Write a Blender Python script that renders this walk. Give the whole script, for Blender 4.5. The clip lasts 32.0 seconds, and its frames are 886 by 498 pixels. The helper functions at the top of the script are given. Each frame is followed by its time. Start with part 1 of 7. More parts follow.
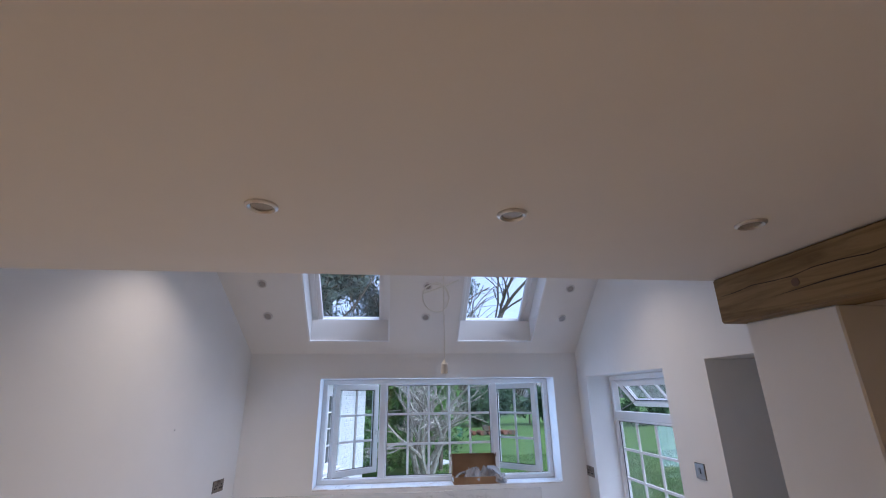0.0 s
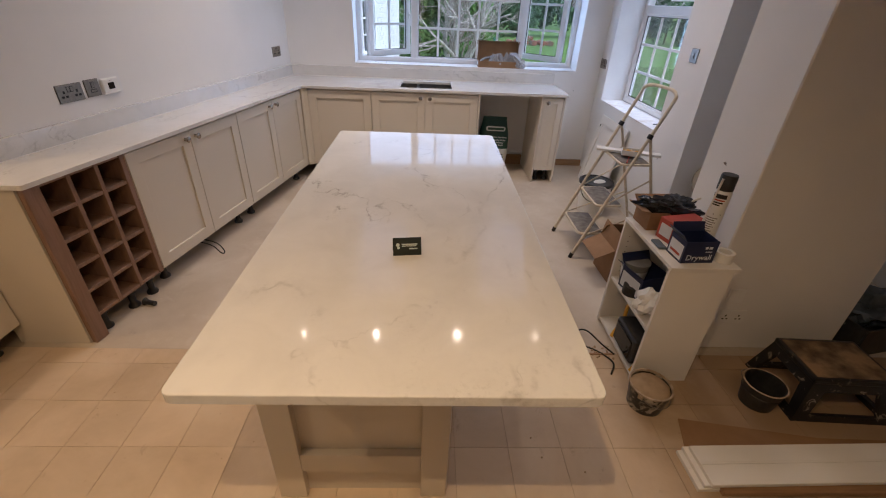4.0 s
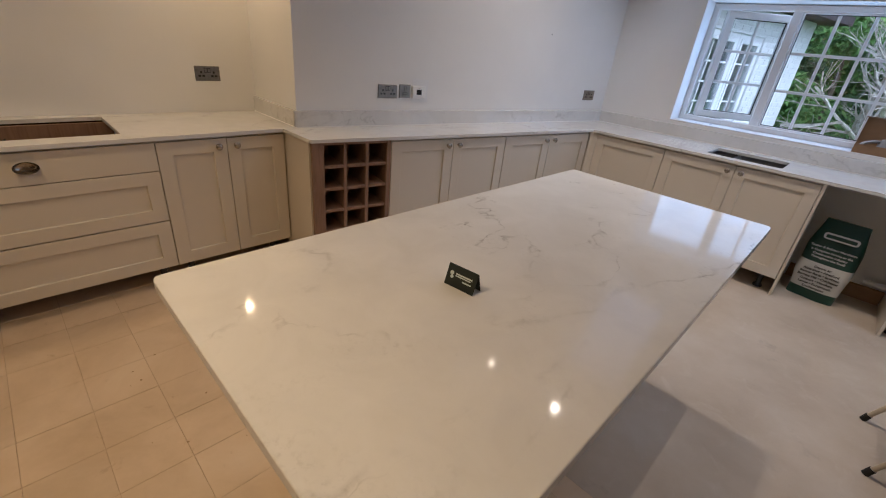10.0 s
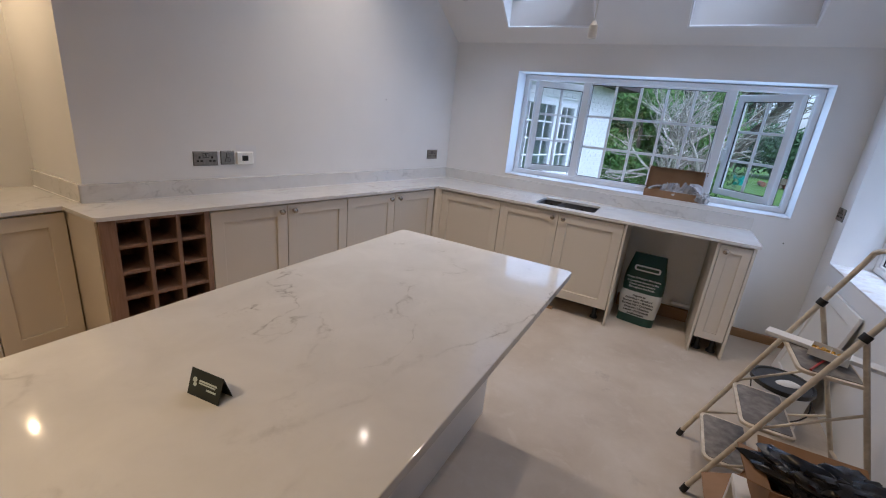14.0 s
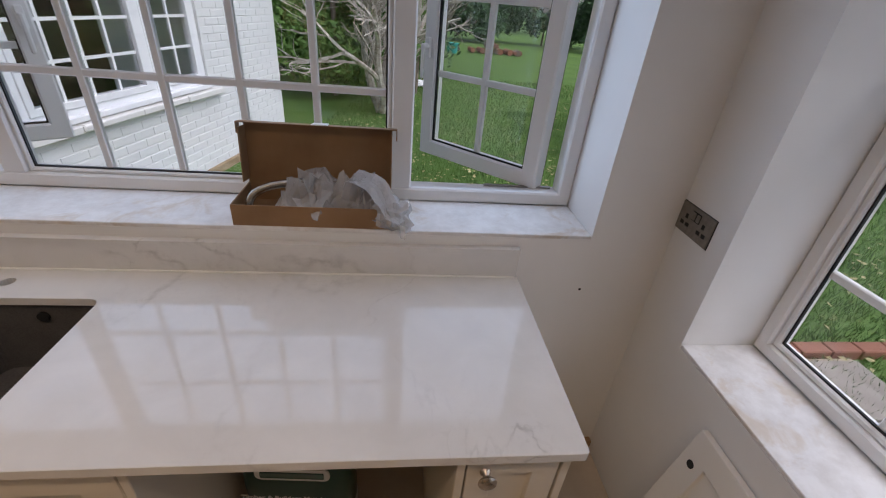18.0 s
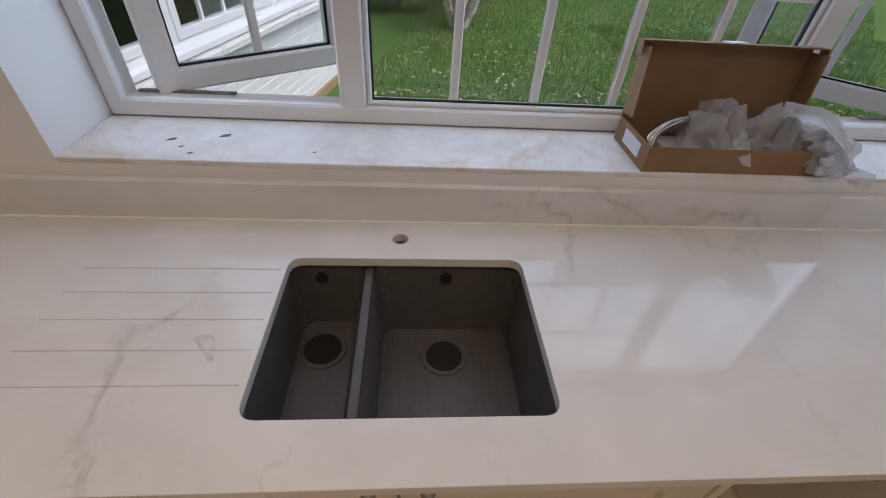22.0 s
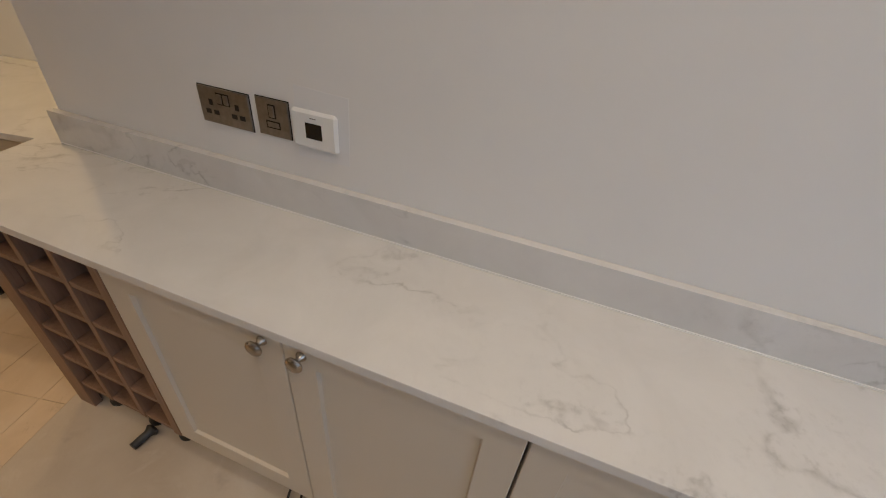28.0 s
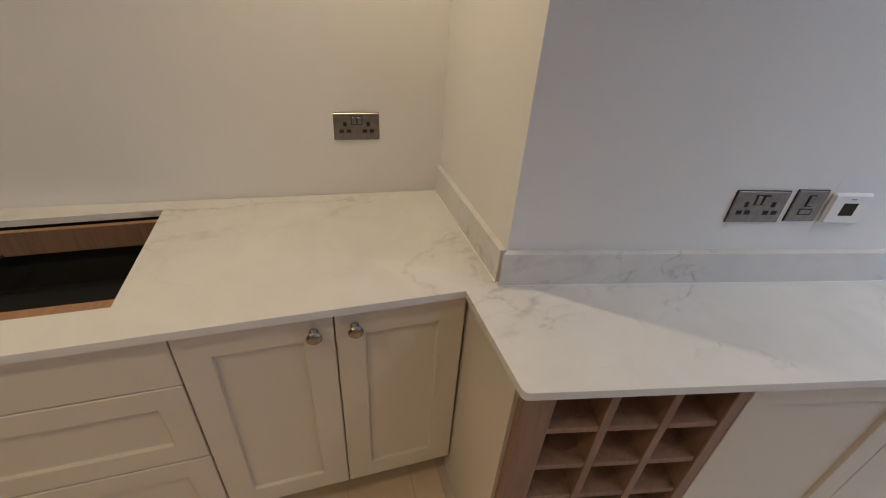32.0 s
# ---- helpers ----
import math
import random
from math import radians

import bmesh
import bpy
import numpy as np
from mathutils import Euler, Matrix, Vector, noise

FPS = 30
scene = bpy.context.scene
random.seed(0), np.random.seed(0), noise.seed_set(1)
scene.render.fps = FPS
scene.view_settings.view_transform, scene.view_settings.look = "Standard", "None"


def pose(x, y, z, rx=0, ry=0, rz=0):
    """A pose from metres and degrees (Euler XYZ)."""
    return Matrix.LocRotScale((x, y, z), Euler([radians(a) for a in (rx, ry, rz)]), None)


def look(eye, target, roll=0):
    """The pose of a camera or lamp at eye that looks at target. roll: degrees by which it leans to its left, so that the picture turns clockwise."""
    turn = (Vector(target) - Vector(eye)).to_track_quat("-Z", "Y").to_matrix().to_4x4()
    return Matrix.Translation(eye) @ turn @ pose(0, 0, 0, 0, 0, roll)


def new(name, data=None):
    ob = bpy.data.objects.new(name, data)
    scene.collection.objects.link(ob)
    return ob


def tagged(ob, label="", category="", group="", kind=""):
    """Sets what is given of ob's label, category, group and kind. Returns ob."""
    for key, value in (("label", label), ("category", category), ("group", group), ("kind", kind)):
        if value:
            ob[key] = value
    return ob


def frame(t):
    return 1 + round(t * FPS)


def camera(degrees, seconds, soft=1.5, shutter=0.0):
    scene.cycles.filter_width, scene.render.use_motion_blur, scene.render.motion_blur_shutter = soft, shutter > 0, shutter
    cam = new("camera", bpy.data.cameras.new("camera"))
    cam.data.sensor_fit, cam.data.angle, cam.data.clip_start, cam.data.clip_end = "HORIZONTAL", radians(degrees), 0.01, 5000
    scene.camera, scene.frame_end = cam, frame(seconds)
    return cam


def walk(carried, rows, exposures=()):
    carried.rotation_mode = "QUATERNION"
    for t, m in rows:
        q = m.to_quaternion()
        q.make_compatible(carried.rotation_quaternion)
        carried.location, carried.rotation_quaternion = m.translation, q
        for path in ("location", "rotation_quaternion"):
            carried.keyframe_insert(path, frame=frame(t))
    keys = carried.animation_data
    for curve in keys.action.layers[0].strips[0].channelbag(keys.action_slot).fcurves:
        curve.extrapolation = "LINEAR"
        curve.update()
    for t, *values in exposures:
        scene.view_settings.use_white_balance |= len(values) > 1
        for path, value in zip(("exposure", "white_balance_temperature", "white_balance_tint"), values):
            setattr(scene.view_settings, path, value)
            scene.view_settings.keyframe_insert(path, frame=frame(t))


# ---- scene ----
cam = camera(93.0, 32.0, soft=1.1)
PATH = [
    (0, (1.39, -4.394, 1.84), (1.603, -2.517, 2.495), -0.7),
    (0.5, (1.37, -4.476, 1.705), (1.553, -2.501, 1.962), 1.4),
    (1, (1.368, -4.566, 1.635), (1.488, -2.571, 1.54), 2.5),
    (1.5, (1.371, -4.648, 1.603), (1.442, -2.706, 1.131), 3.1),
    (2, (1.384, -4.694, 1.615), (1.449, -2.819, 0.922), 3.1),
    (2.5, (1.435, -4.74, 1.613), (1.514, -2.927, 0.771), 3.1),
    (3, (1.451, -4.796, 1.619), (1.536, -3.035, 0.674), 3.2),
    (3.5, (1.454, -4.827, 1.638), (1.54, -3.094, 0.643), 2.7),
    (5.5, (1.46, -4.785, 1.602), (1.53, -3.081, 0.557), 2.8),
    (6, (1.449, -4.757, 1.487), (1.522, -3.063, 0.427), 2.8),
    (6.5, (1.444, -4.701, 1.322), (1.518, -2.99, 0.29), 3.1),
    (7, (1.432, -4.648, 1.243), (1.519, -2.845, 0.38), 2.9),
    (7.5, (1.404, -4.606, 1.272), (1.506, -2.785, 0.451), 2.5),
    (8, (1.414, -4.607, 1.374), (1.499, -2.79, 0.543), 3.5),
    (8.5, (1.596, -4.633, 1.423), (1.352, -2.84, 0.57), 6.0),
    (9, (1.797, -4.618, 1.49), (1.068, -2.985, 0.594), 4.6),
    (9.5, (1.922, -4.498, 1.485), (0.971, -2.987, 0.584), 3.6),
    (10, (2.004, -4.365, 1.488), (0.793, -3.041, 0.602), 6.1),
    (10.5, (2.111, -4.254, 1.507), (0.412, -3.549, 0.722), 4.8),
    (11, (2.255, -4.142, 1.62), (0.329, -3.994, 1.102), 5.1),
    (11.5, (2.348, -4.091, 1.705), (0.378, -4.047, 1.365), 3.3),
    (12, (2.379, -4.07, 1.712), (0.41, -3.931, 1.391), 3.2),
    (12.5, (2.364, -4.074, 1.658), (0.43, -3.815, 1.22), 2.9),
    (13, (2.322, -4.118, 1.607), (0.549, -3.382, 1.049), 3.4),
    (13.5, (2.249, -4.175, 1.594), (0.873, -2.861, 0.979), 4.5),
    (14, (2.192, -4.073, 1.55), (1.306, -2.387, 0.94), 5.7),
    (14.5, (2.178, -3.824, 1.54), (1.687, -1.986, 0.924), 3.1),
    (15, (2.173, -3.525, 1.552), (2.062, -1.624, 0.94), 2.9),
    (15.5, (2.085, -3.122, 1.564), (2.382, -1.246, 0.938), 4.9),
    (17.5, (2.278, -1.392, 1.642), (2.559, 0.36, 0.72), 3.5),
    (18, (2.422, -1.087, 1.623), (2.645, 0.626, 0.615), 5.2),
    (18.5, (2.467, -0.981, 1.605), (2.651, 0.683, 0.51), 4.7),
    (19, (2.458, -0.971, 1.592), (2.583, 0.662, 0.445), 4.6),
    (19.5, (2.403, -0.97, 1.584), (2.448, 0.649, 0.412), 6.2),
    (20, (2.262, -0.966, 1.578), (2.255, 0.636, 0.381), 6.6),
    (20.5, (2.056, -0.961, 1.573), (2.019, 0.619, 0.346), 4.8),
    (21, (1.876, -0.936, 1.551), (1.877, 0.628, 0.304), 4.1),
    (21.5, (1.663, -0.873, 1.529), (1.731, 0.68, 0.271), 3.1),
    (22, (1.432, -0.845, 1.515), (1.579, 0.676, 0.225), 4.3),
    (22.5, (1.173, -0.857, 1.515), (1.389, 0.633, 0.198), 5.0),
    (23, (1.005, -0.87, 1.523), (1.148, 0.601, 0.176), 7.7),
    (23.5, (0.901, -0.879, 1.534), (0.513, 0.545, 0.184), 7.5),
    (24, (0.867, -0.866, 1.524), (-0.172, 0.287, 0.263), 2.4),
    (24.5, (0.84, -0.859, 1.525), (-0.549, -0.137, 0.28), 1.1),
    (25, (0.836, -0.859, 1.504), (-0.744, -0.57, 0.312), -0.2),
    (25.5, (0.822, -0.879, 1.504), (-0.795, -0.861, 0.327), -0.2),
    (27.5, (0.551, -1.514, 1.469), (-1.079, -1.641, 0.317), 8.4),
    (28, (0.435, -1.756, 1.502), (-1.167, -1.919, 0.315), 6.4),
    (28.5, (0.409, -2.045, 1.497), (-1.215, -1.971, 0.332), 4.6),
    (29, (0.42, -2.367, 1.491), (-1.204, -2.102, 0.354), 3.9),
    (29.5, (0.313, -2.642, 1.47), (-1.27, -2.336, 0.287), 2.6),
    (30, (0.235, -2.902, 1.484), (-1.303, -2.436, 0.294), 4.7),
    (30.5, (0.203, -3.235, 1.511), (-1.209, -2.425, 0.348), 5.1),
    (31, (0.199, -3.397, 1.566), (-1.18, -2.468, 0.454), 7.0),
    (31.5, (0.22, -3.434, 1.566), (-1.222, -2.537, 0.51), 5.8),
    (32, (0.213, -3.485, 1.564), (-1.386, -2.933, 0.498), 4.2),
]
EXPOSURES = [(0.0, 0.98, 4900, 16), (1.0, 1.08, 5250, 17), (2.0, 1.0, 5150, 17), (3.0, 1.16, 5200, 17), (6.0, 1.16, 5150, 16), (8.5, 1.08, 5050, 14), (10.5, 0.98, 4900, 12), (12.0, 1.32, 4700, 11), (13.0, 1.12, 4700, 11), (14.0, 1.05, 4850, 13), (15.5, 0.9, 5350, 16), (17.5, 0.52, 6050, 17), (21.0, 0.5, 6050, 17), (23.0, 0.48, 6000, 12), (25.5, 0.62, 5700, 10), (28.0, 0.9, 5350, 9), (30.0, 1.15, 4850, 7), (32.0, 1.15, 4550, 8)]
walk(cam, [(t, look(eye, target, roll)) for t, eye, target, roll in PATH], EXPOSURES)

from mathutils import geometry

# ---- world, sun, lamps, exposure ----
world = bpy.data.worlds.new("overcast_sky")
scene.world = world
world.use_nodes = True
wn = world.node_tree
sky = wn.nodes.new("ShaderNodeTexSky")
sky.sky_type = "NISHITA"
sky.sun_disc = False
sky.sun_elevation = radians(55)
sky.sun_rotation = radians(119)
sky.air_density, sky.dust_density, sky.ozone_density = 1.0, 3.0, 1.0
haze = wn.nodes.new("ShaderNodeHueSaturation")
haze.inputs["Saturation"].default_value, haze.inputs["Value"].default_value = 0.5, 1.0
wn.links.new(sky.outputs[0], haze.inputs["Color"])
wn.links.new(haze.outputs[0], wn.nodes["Background"].inputs[0])
wn.nodes["Background"].inputs[1].default_value = 0.15
sun = new("sun", bpy.data.lights.new("sun", "SUN"))
sun.data.energy, sun.data.angle, sun.data.color = 0.6, radians(30), (0.96, 0.98, 1.0)
sun.matrix_world = look((11, -6, 18), (0, 0, 0))

CEIL = 2.33        # low ceiling
EDGE = -2.63       # where the low ceiling stops
TOPZ = 3.15        # high ceiling over the vault
PITCH = 0.84       # rise of the sloping ceiling per metre
EAVES = 2.24
WARM = (1.0, 0.62, 0.26)       # lamps of the low ceiling
SOFT = (1.0, 0.72, 0.44)       # lamps of the high ceiling
SPOTS = [(-1.0, -5.75, 9, 150), (0.04, -4.55, 17, 155), (-0.88, -3.37, 11, 145), (1.25, -4.75, 29, 150), (2.45, -4.75, 9, 140), (1.25, -5.75, 24, 150)]
HIGH_SPOTS = [(0.24, -1.55, 28, 105), (0.97, -1.55, 27, 108), (1.80, -1.55, 26, 108), (2.61, -1.55, 23, 105)]


# ---- materials ----
def mat(name, color, rough=0.5, metal=0.0, spec=0.5):
    m = bpy.data.materials.new(name)
    m.use_nodes = True
    b = m.node_tree.nodes["Principled BSDF"]
    b.inputs["Base Color"].default_value = (*color, 1)
    b.inputs["Roughness"].default_value = rough
    b.inputs["Metallic"].default_value = metal
    b.inputs["Specular IOR Level"].default_value = spec
    return m


def coords(m, scale=1.0, obj=True, squash=(1, 1, 1)):
    n = m.node_tree
    tc, mp = n.nodes.new("ShaderNodeTexCoord"), n.nodes.new("ShaderNodeMapping")
    mp.inputs["Scale"].default_value = [scale * s for s in squash]
    n.links.new(tc.outputs["Object" if obj else "Generated"], mp.inputs[0])
    return mp.outputs[0]


def noise_tex(m, vec, scale, detail=4, rough=0.55, distort=0.0):
    t = m.node_tree.nodes.new("ShaderNodeTexNoise")
    t.inputs["Scale"].default_value, t.inputs["Detail"].default_value = scale, detail
    t.inputs["Roughness"].default_value, t.inputs["Distortion"].default_value = rough, distort
    m.node_tree.links.new(vec, t.inputs["Vector"])
    return t.outputs["Fac"]


def ramp(m, fac, stops):
    r = m.node_tree.nodes.new("ShaderNodeValToRGB")
    while len(r.color_ramp.elements) < len(stops):
        r.color_ramp.elements.new(0.5)
    for e, (p, c) in zip(r.color_ramp.elements, stops):
        e.position, e.color = p, (*c, 1)
    m.node_tree.links.new(fac, r.inputs[0])
    return r.outputs[0]


def mix(m, fac, a, b, mode="MIX"):
    x = m.node_tree.nodes.new("ShaderNodeMix")
    x.data_type, x.blend_type = "RGBA", mode
    for sock, v in ((x.inputs[0], fac), (x.inputs[6], a), (x.inputs[7], b)):
        if isinstance(v, (int, float)):
            sock.default_value = v
        elif isinstance(v, tuple):
            sock.default_value = (*v, 1)
        else:
            m.node_tree.links.new(v, sock)
    return x.outputs[2]


def math_node(m, op, a, b=0.0):
    x = m.node_tree.nodes.new("ShaderNodeMath")
    x.operation = op
    for sock, v in ((x.inputs[0], a), (x.inputs[1], b)):
        if isinstance(v, (int, float)):
            sock.default_value = v
        else:
            m.node_tree.links.new(v, sock)
    return x.outputs[0]


def put_color(m, out):
    m.node_tree.links.new(out, m.node_tree.nodes["Principled BSDF"].inputs["Base Color"])


def put_rough(m, out):
    m.node_tree.links.new(out, m.node_tree.nodes["Principled BSDF"].inputs["Roughness"])


def put_bump(m, out, strength=0.2, dist=0.002):
    b = m.node_tree.nodes.new("ShaderNodeBump")
    b.inputs["Strength"].default_value, b.inputs["Distance"].default_value = strength, dist
    m.node_tree.links.new(out, b.inputs["Height"])
    m.node_tree.links.new(b.outputs[0], m.node_tree.nodes["Principled BSDF"].inputs["Normal"])


def piece_random(m):
    return m.node_tree.nodes.new("ShaderNodeObjectInfo").outputs["Random"]


def painted(name, color, rough=0.6, blotch=0.04, bump=0.08):
    m = mat(name, color, rough, spec=0.35)
    v = coords(m)
    big, fine = noise_tex(m, v, 1.3, 5), noise_tex(m, v, 140, 3)
    dark = tuple(c * (1 - blotch) for c in color)
    put_color(m, ramp(m, big, [(0.35, dark), (0.65, color)]))
    put_bump(m, fine, bump, 0.001)
    return m


def speckled(name, color, other, scale=40, rough=0.6, bump=0.2, metal=0.0):
    m = mat(name, color, rough, metal)
    v = coords(m)
    a, b = noise_tex(m, v, scale, 6), noise_tex(m, v, scale * 0.12, 4)
    put_color(m, ramp(m, math_node(m, "MULTIPLY", a, math_node(m, "ADD", b, 0.5)), [(0.3, other), (0.62, color)]))
    put_bump(m, a, bump, 0.002)
    return m


plaster = painted("wall_paint", (0.83, 0.82, 0.80), 0.75, 0.05, 0.12)
ceiling_paint = painted("ceiling_paint", (0.80, 0.78, 0.75), 0.8, 0.04, 0.1)
cabinet_paint = painted("cabinet_paint", (0.64, 0.585, 0.49), 0.42, 0.03, 0.03)
white_board = painted("white_board", (0.78, 0.76, 0.72), 0.45, 0.06, 0.03)
upvc = painted("white_upvc", (0.84, 0.84, 0.84), 0.28, 0.02, 0.01)
white_plastic = painted("white_plastic", (0.82, 0.82, 0.80), 0.35, 0.02, 0.01)
black_plastic = speckled("black_plastic", (0.014, 0.014, 0.015), (0.03, 0.03, 0.03), 30, 0.42, 0.05)
rubber = mat("black_rubber", (0.012, 0.012, 0.012), 0.7)
steel = speckled("brushed_steel", (0.31, 0.285, 0.255), (0.24, 0.22, 0.20), 60, 0.34, 0.02, 1.0)
nickel = speckled("satin_nickel", (0.43, 0.39, 0.34), (0.33, 0.30, 0.26), 90, 0.26, 0.01, 1.0)
dark_steel = speckled("galvanised_steel", (0.10, 0.105, 0.10), (0.05, 0.052, 0.05), 6, 0.3, 0.05, 1.0)
dusty_steel = speckled("dusty_oven_steel", (0.30, 0.27, 0.23), (0.20, 0.175, 0.145), 14, 0.5, 0.06, 0.7)
cream_metal = speckled("cream_enamel", (0.66, 0.58, 0.44), (0.50, 0.42, 0.30), 25, 0.38, 0.03)
granite_sink = speckled("composite_sink", (0.105, 0.10, 0.098), (0.07, 0.067, 0.065), 260, 0.5, 0.1)
# near-black colour that stands for the shade inside holes and recesses
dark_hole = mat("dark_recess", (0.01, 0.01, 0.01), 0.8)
rope_white = painted("cable_white", (0.74, 0.72, 0.66), 0.5, 0.05, 0.02)
cable_grey = painted("cable_grey", (0.22, 0.19, 0.16), 0.55, 0.1, 0.02)


def make_quartz(name, low, high, shine, polish, veining):
    m = mat(name, (0.67, 0.66, 0.64), high, spec=shine)
    v = coords(m)

    def bend(vec, scale, detail, amount):
        warp = m.node_tree.nodes.new("ShaderNodeTexNoise")
        warp.inputs["Scale"].default_value, warp.inputs["Detail"].default_value = scale, detail
        m.node_tree.links.new(vec, warp.inputs["Vector"])
        bent = m.node_tree.nodes.new("ShaderNodeVectorMath")
        bent.operation = "MULTIPLY_ADD"
        bent.inputs[1].default_value = (amount, amount, amount)
        m.node_tree.links.new(warp.outputs["Color"], bent.inputs[0])
        m.node_tree.links.new(vec, bent.inputs[2])
        return bent.outputs[0]

    def contour(turn, squash, scale, shift):
        """How far each point lies from the winding middle line of a stretched noise."""
        place = m.node_tree.nodes.new("ShaderNodeMapping")
        place.inputs["Rotation"].default_value, place.inputs["Scale"].default_value = (0, 0, radians(turn)), squash
        place.inputs["Location"].default_value = (shift, shift * 0.7, shift * 0.3)
        m.node_tree.links.new(bend(v, 9, 5, 0.05), place.inputs["Vector"])
        n = noise_tex(m, place.outputs[0], scale, 5, 0.5, 0.35)
        return math_node(m, "ABSOLUTE", math_node(m, "SUBTRACT", n, 0.5))

    long_line, short_line = contour(38, (1.0, 0.4, 1.0), 1.25, 3.0), contour(-22, (1.0, 0.6, 1.0), 2.3, 11.0)
    near = math_node(m, "MINIMUM", long_line, math_node(m, "MULTIPLY", short_line, 1.6))
    line = ramp(m, near, [(0.0, (1, 1, 1)), (0.0025, (0.8, 0.8, 0.8)), (0.007, (0.12, 0.12, 0.12)), (0.014, (0, 0, 0))])
    halo = ramp(m, near, [(0.0, (1, 1, 1)), (0.03, (0.3, 0.3, 0.3)), (0.06, (0, 0, 0))])
    patches = ramp(m, noise_tex(m, v, 1.7, 3), [(0.42, (0, 0, 0)), (0.62, (1, 1, 1))])
    broken = ramp(m, noise_tex(m, v, 24, 5), [(0.36, (0.1, 0.1, 0.1)), (0.6, (1, 1, 1))])
    grain = ramp(m, noise_tex(m, v, 60, 5, 0.7), [(0.50, (0, 0, 0)), (0.64, (1, 1, 1))])
    vein = math_node(m, "MULTIPLY", math_node(m, "MULTIPLY", line, patches), broken)
    fleck = math_node(m, "MULTIPLY", math_node(m, "MULTIPLY", math_node(m, "MULTIPLY", halo, patches), grain), broken)
    cloud = ramp(m, noise_tex(m, v, 5.5, 6, 0.6, 0.6), [(0.32, (0.655, 0.645, 0.625)), (0.66, (0.715, 0.705, 0.685))])
    base = mix(m, math_node(m, "MULTIPLY", fleck, 0.42 * veining), cloud, (0.33, 0.315, 0.29))
    put_color(m, mix(m, math_node(m, "MULTIPLY", vein, 0.55 * veining), base, (0.25, 0.24, 0.225)))
    put_rough(m, ramp(m, noise_tex(m, v, 12, 4), [(0.3, (low, low, low)), (0.7, (high, high, high))]))
    b = m.node_tree.nodes["Principled BSDF"]
    b.inputs["Coat Weight"].default_value, b.inputs["Coat Roughness"].default_value = polish, low
    return m


quartz = make_quartz("white_quartz", 0.03, 0.06, 0.45, 0.1, 0.85)
dusty_quartz = make_quartz("dusty_white_quartz", 0.05, 0.10, 0.28, 0.0, 1.5)


def wood(name, light, dark, scale=1.0, rough=0.5, along=(1, 14, 14)):
    m = mat(name, light, rough)
    v = coords(m, 1.0, True, along)
    a = noise_tex(m, v, 3.2 * scale, 8, 0.6, 0.8)
    b = noise_tex(m, coords(m), 1.7, 4)
    put_color(m, mix(m, math_node(m, "MULTIPLY", b, 0.45), ramp(m, a, [(0.3, dark), (0.6, light)]), dark))
    put_bump(m, a, 0.12, 0.001)
    return m


oak = wood("oak_veneer", (0.27, 0.165, 0.11), (0.19, 0.11, 0.067), 1.2, 0.5, (14, 14, 1))
oak_dark = wood("dark_oak_veneer", (0.17, 0.105, 0.062), (0.11, 0.066, 0.04), 1.2, 0.55, (14, 14, 1))
beam_wood = wood("treated_softwood", (0.30, 0.21, 0.095), (0.13, 0.085, 0.035), 0.8, 0.8, (12, 1, 12))
ply = wood("plywood", (0.36, 0.22, 0.11), (0.26, 0.15, 0.07), 1, 0.6, (1, 10, 10))
step_tread = speckled("worn_rubber_tread", (0.13, 0.115, 0.10), (0.26, 0.24, 0.21), 22, 0.75, 0.3)
cardboard = speckled("cardboard", (0.29, 0.17, 0.082), (0.23, 0.13, 0.06), 7, 0.8, 0.06)


def make_concrete():
    m = mat("screed_floor", (0.42, 0.40, 0.36), 0.82)
    v = coords(m)
    a, b, c = noise_tex(m, v, 1.4, 7, 0.6), noise_tex(m, v, 55, 4), noise_tex(m, v, 6, 6, 0.65, 0.8)
    col = ramp(m, a, [(0.3, (0.42, 0.355, 0.275)), (0.52, (0.52, 0.455, 0.37)), (0.7, (0.59, 0.535, 0.46))])
    dust = ramp(m, c, [(0.56, (0, 0, 0)), (0.7, (1, 1, 1))])
    col = mix(m, math_node(m, "MULTIPLY", dust, 0.3), col, (0.64, 0.60, 0.54))
    stain = ramp(m, noise_tex(m, v, 2.7, 5, 0.7), [(0.63, (0, 0, 0)), (0.72, (1, 1, 1))])
    put_color(m, mix(m, math_node(m, "MULTIPLY", stain, 0.28), col, (0.22, 0.19, 0.16)))
    put_bump(m, math_node(m, "ADD", b, c), 0.25, 0.003)
    return m


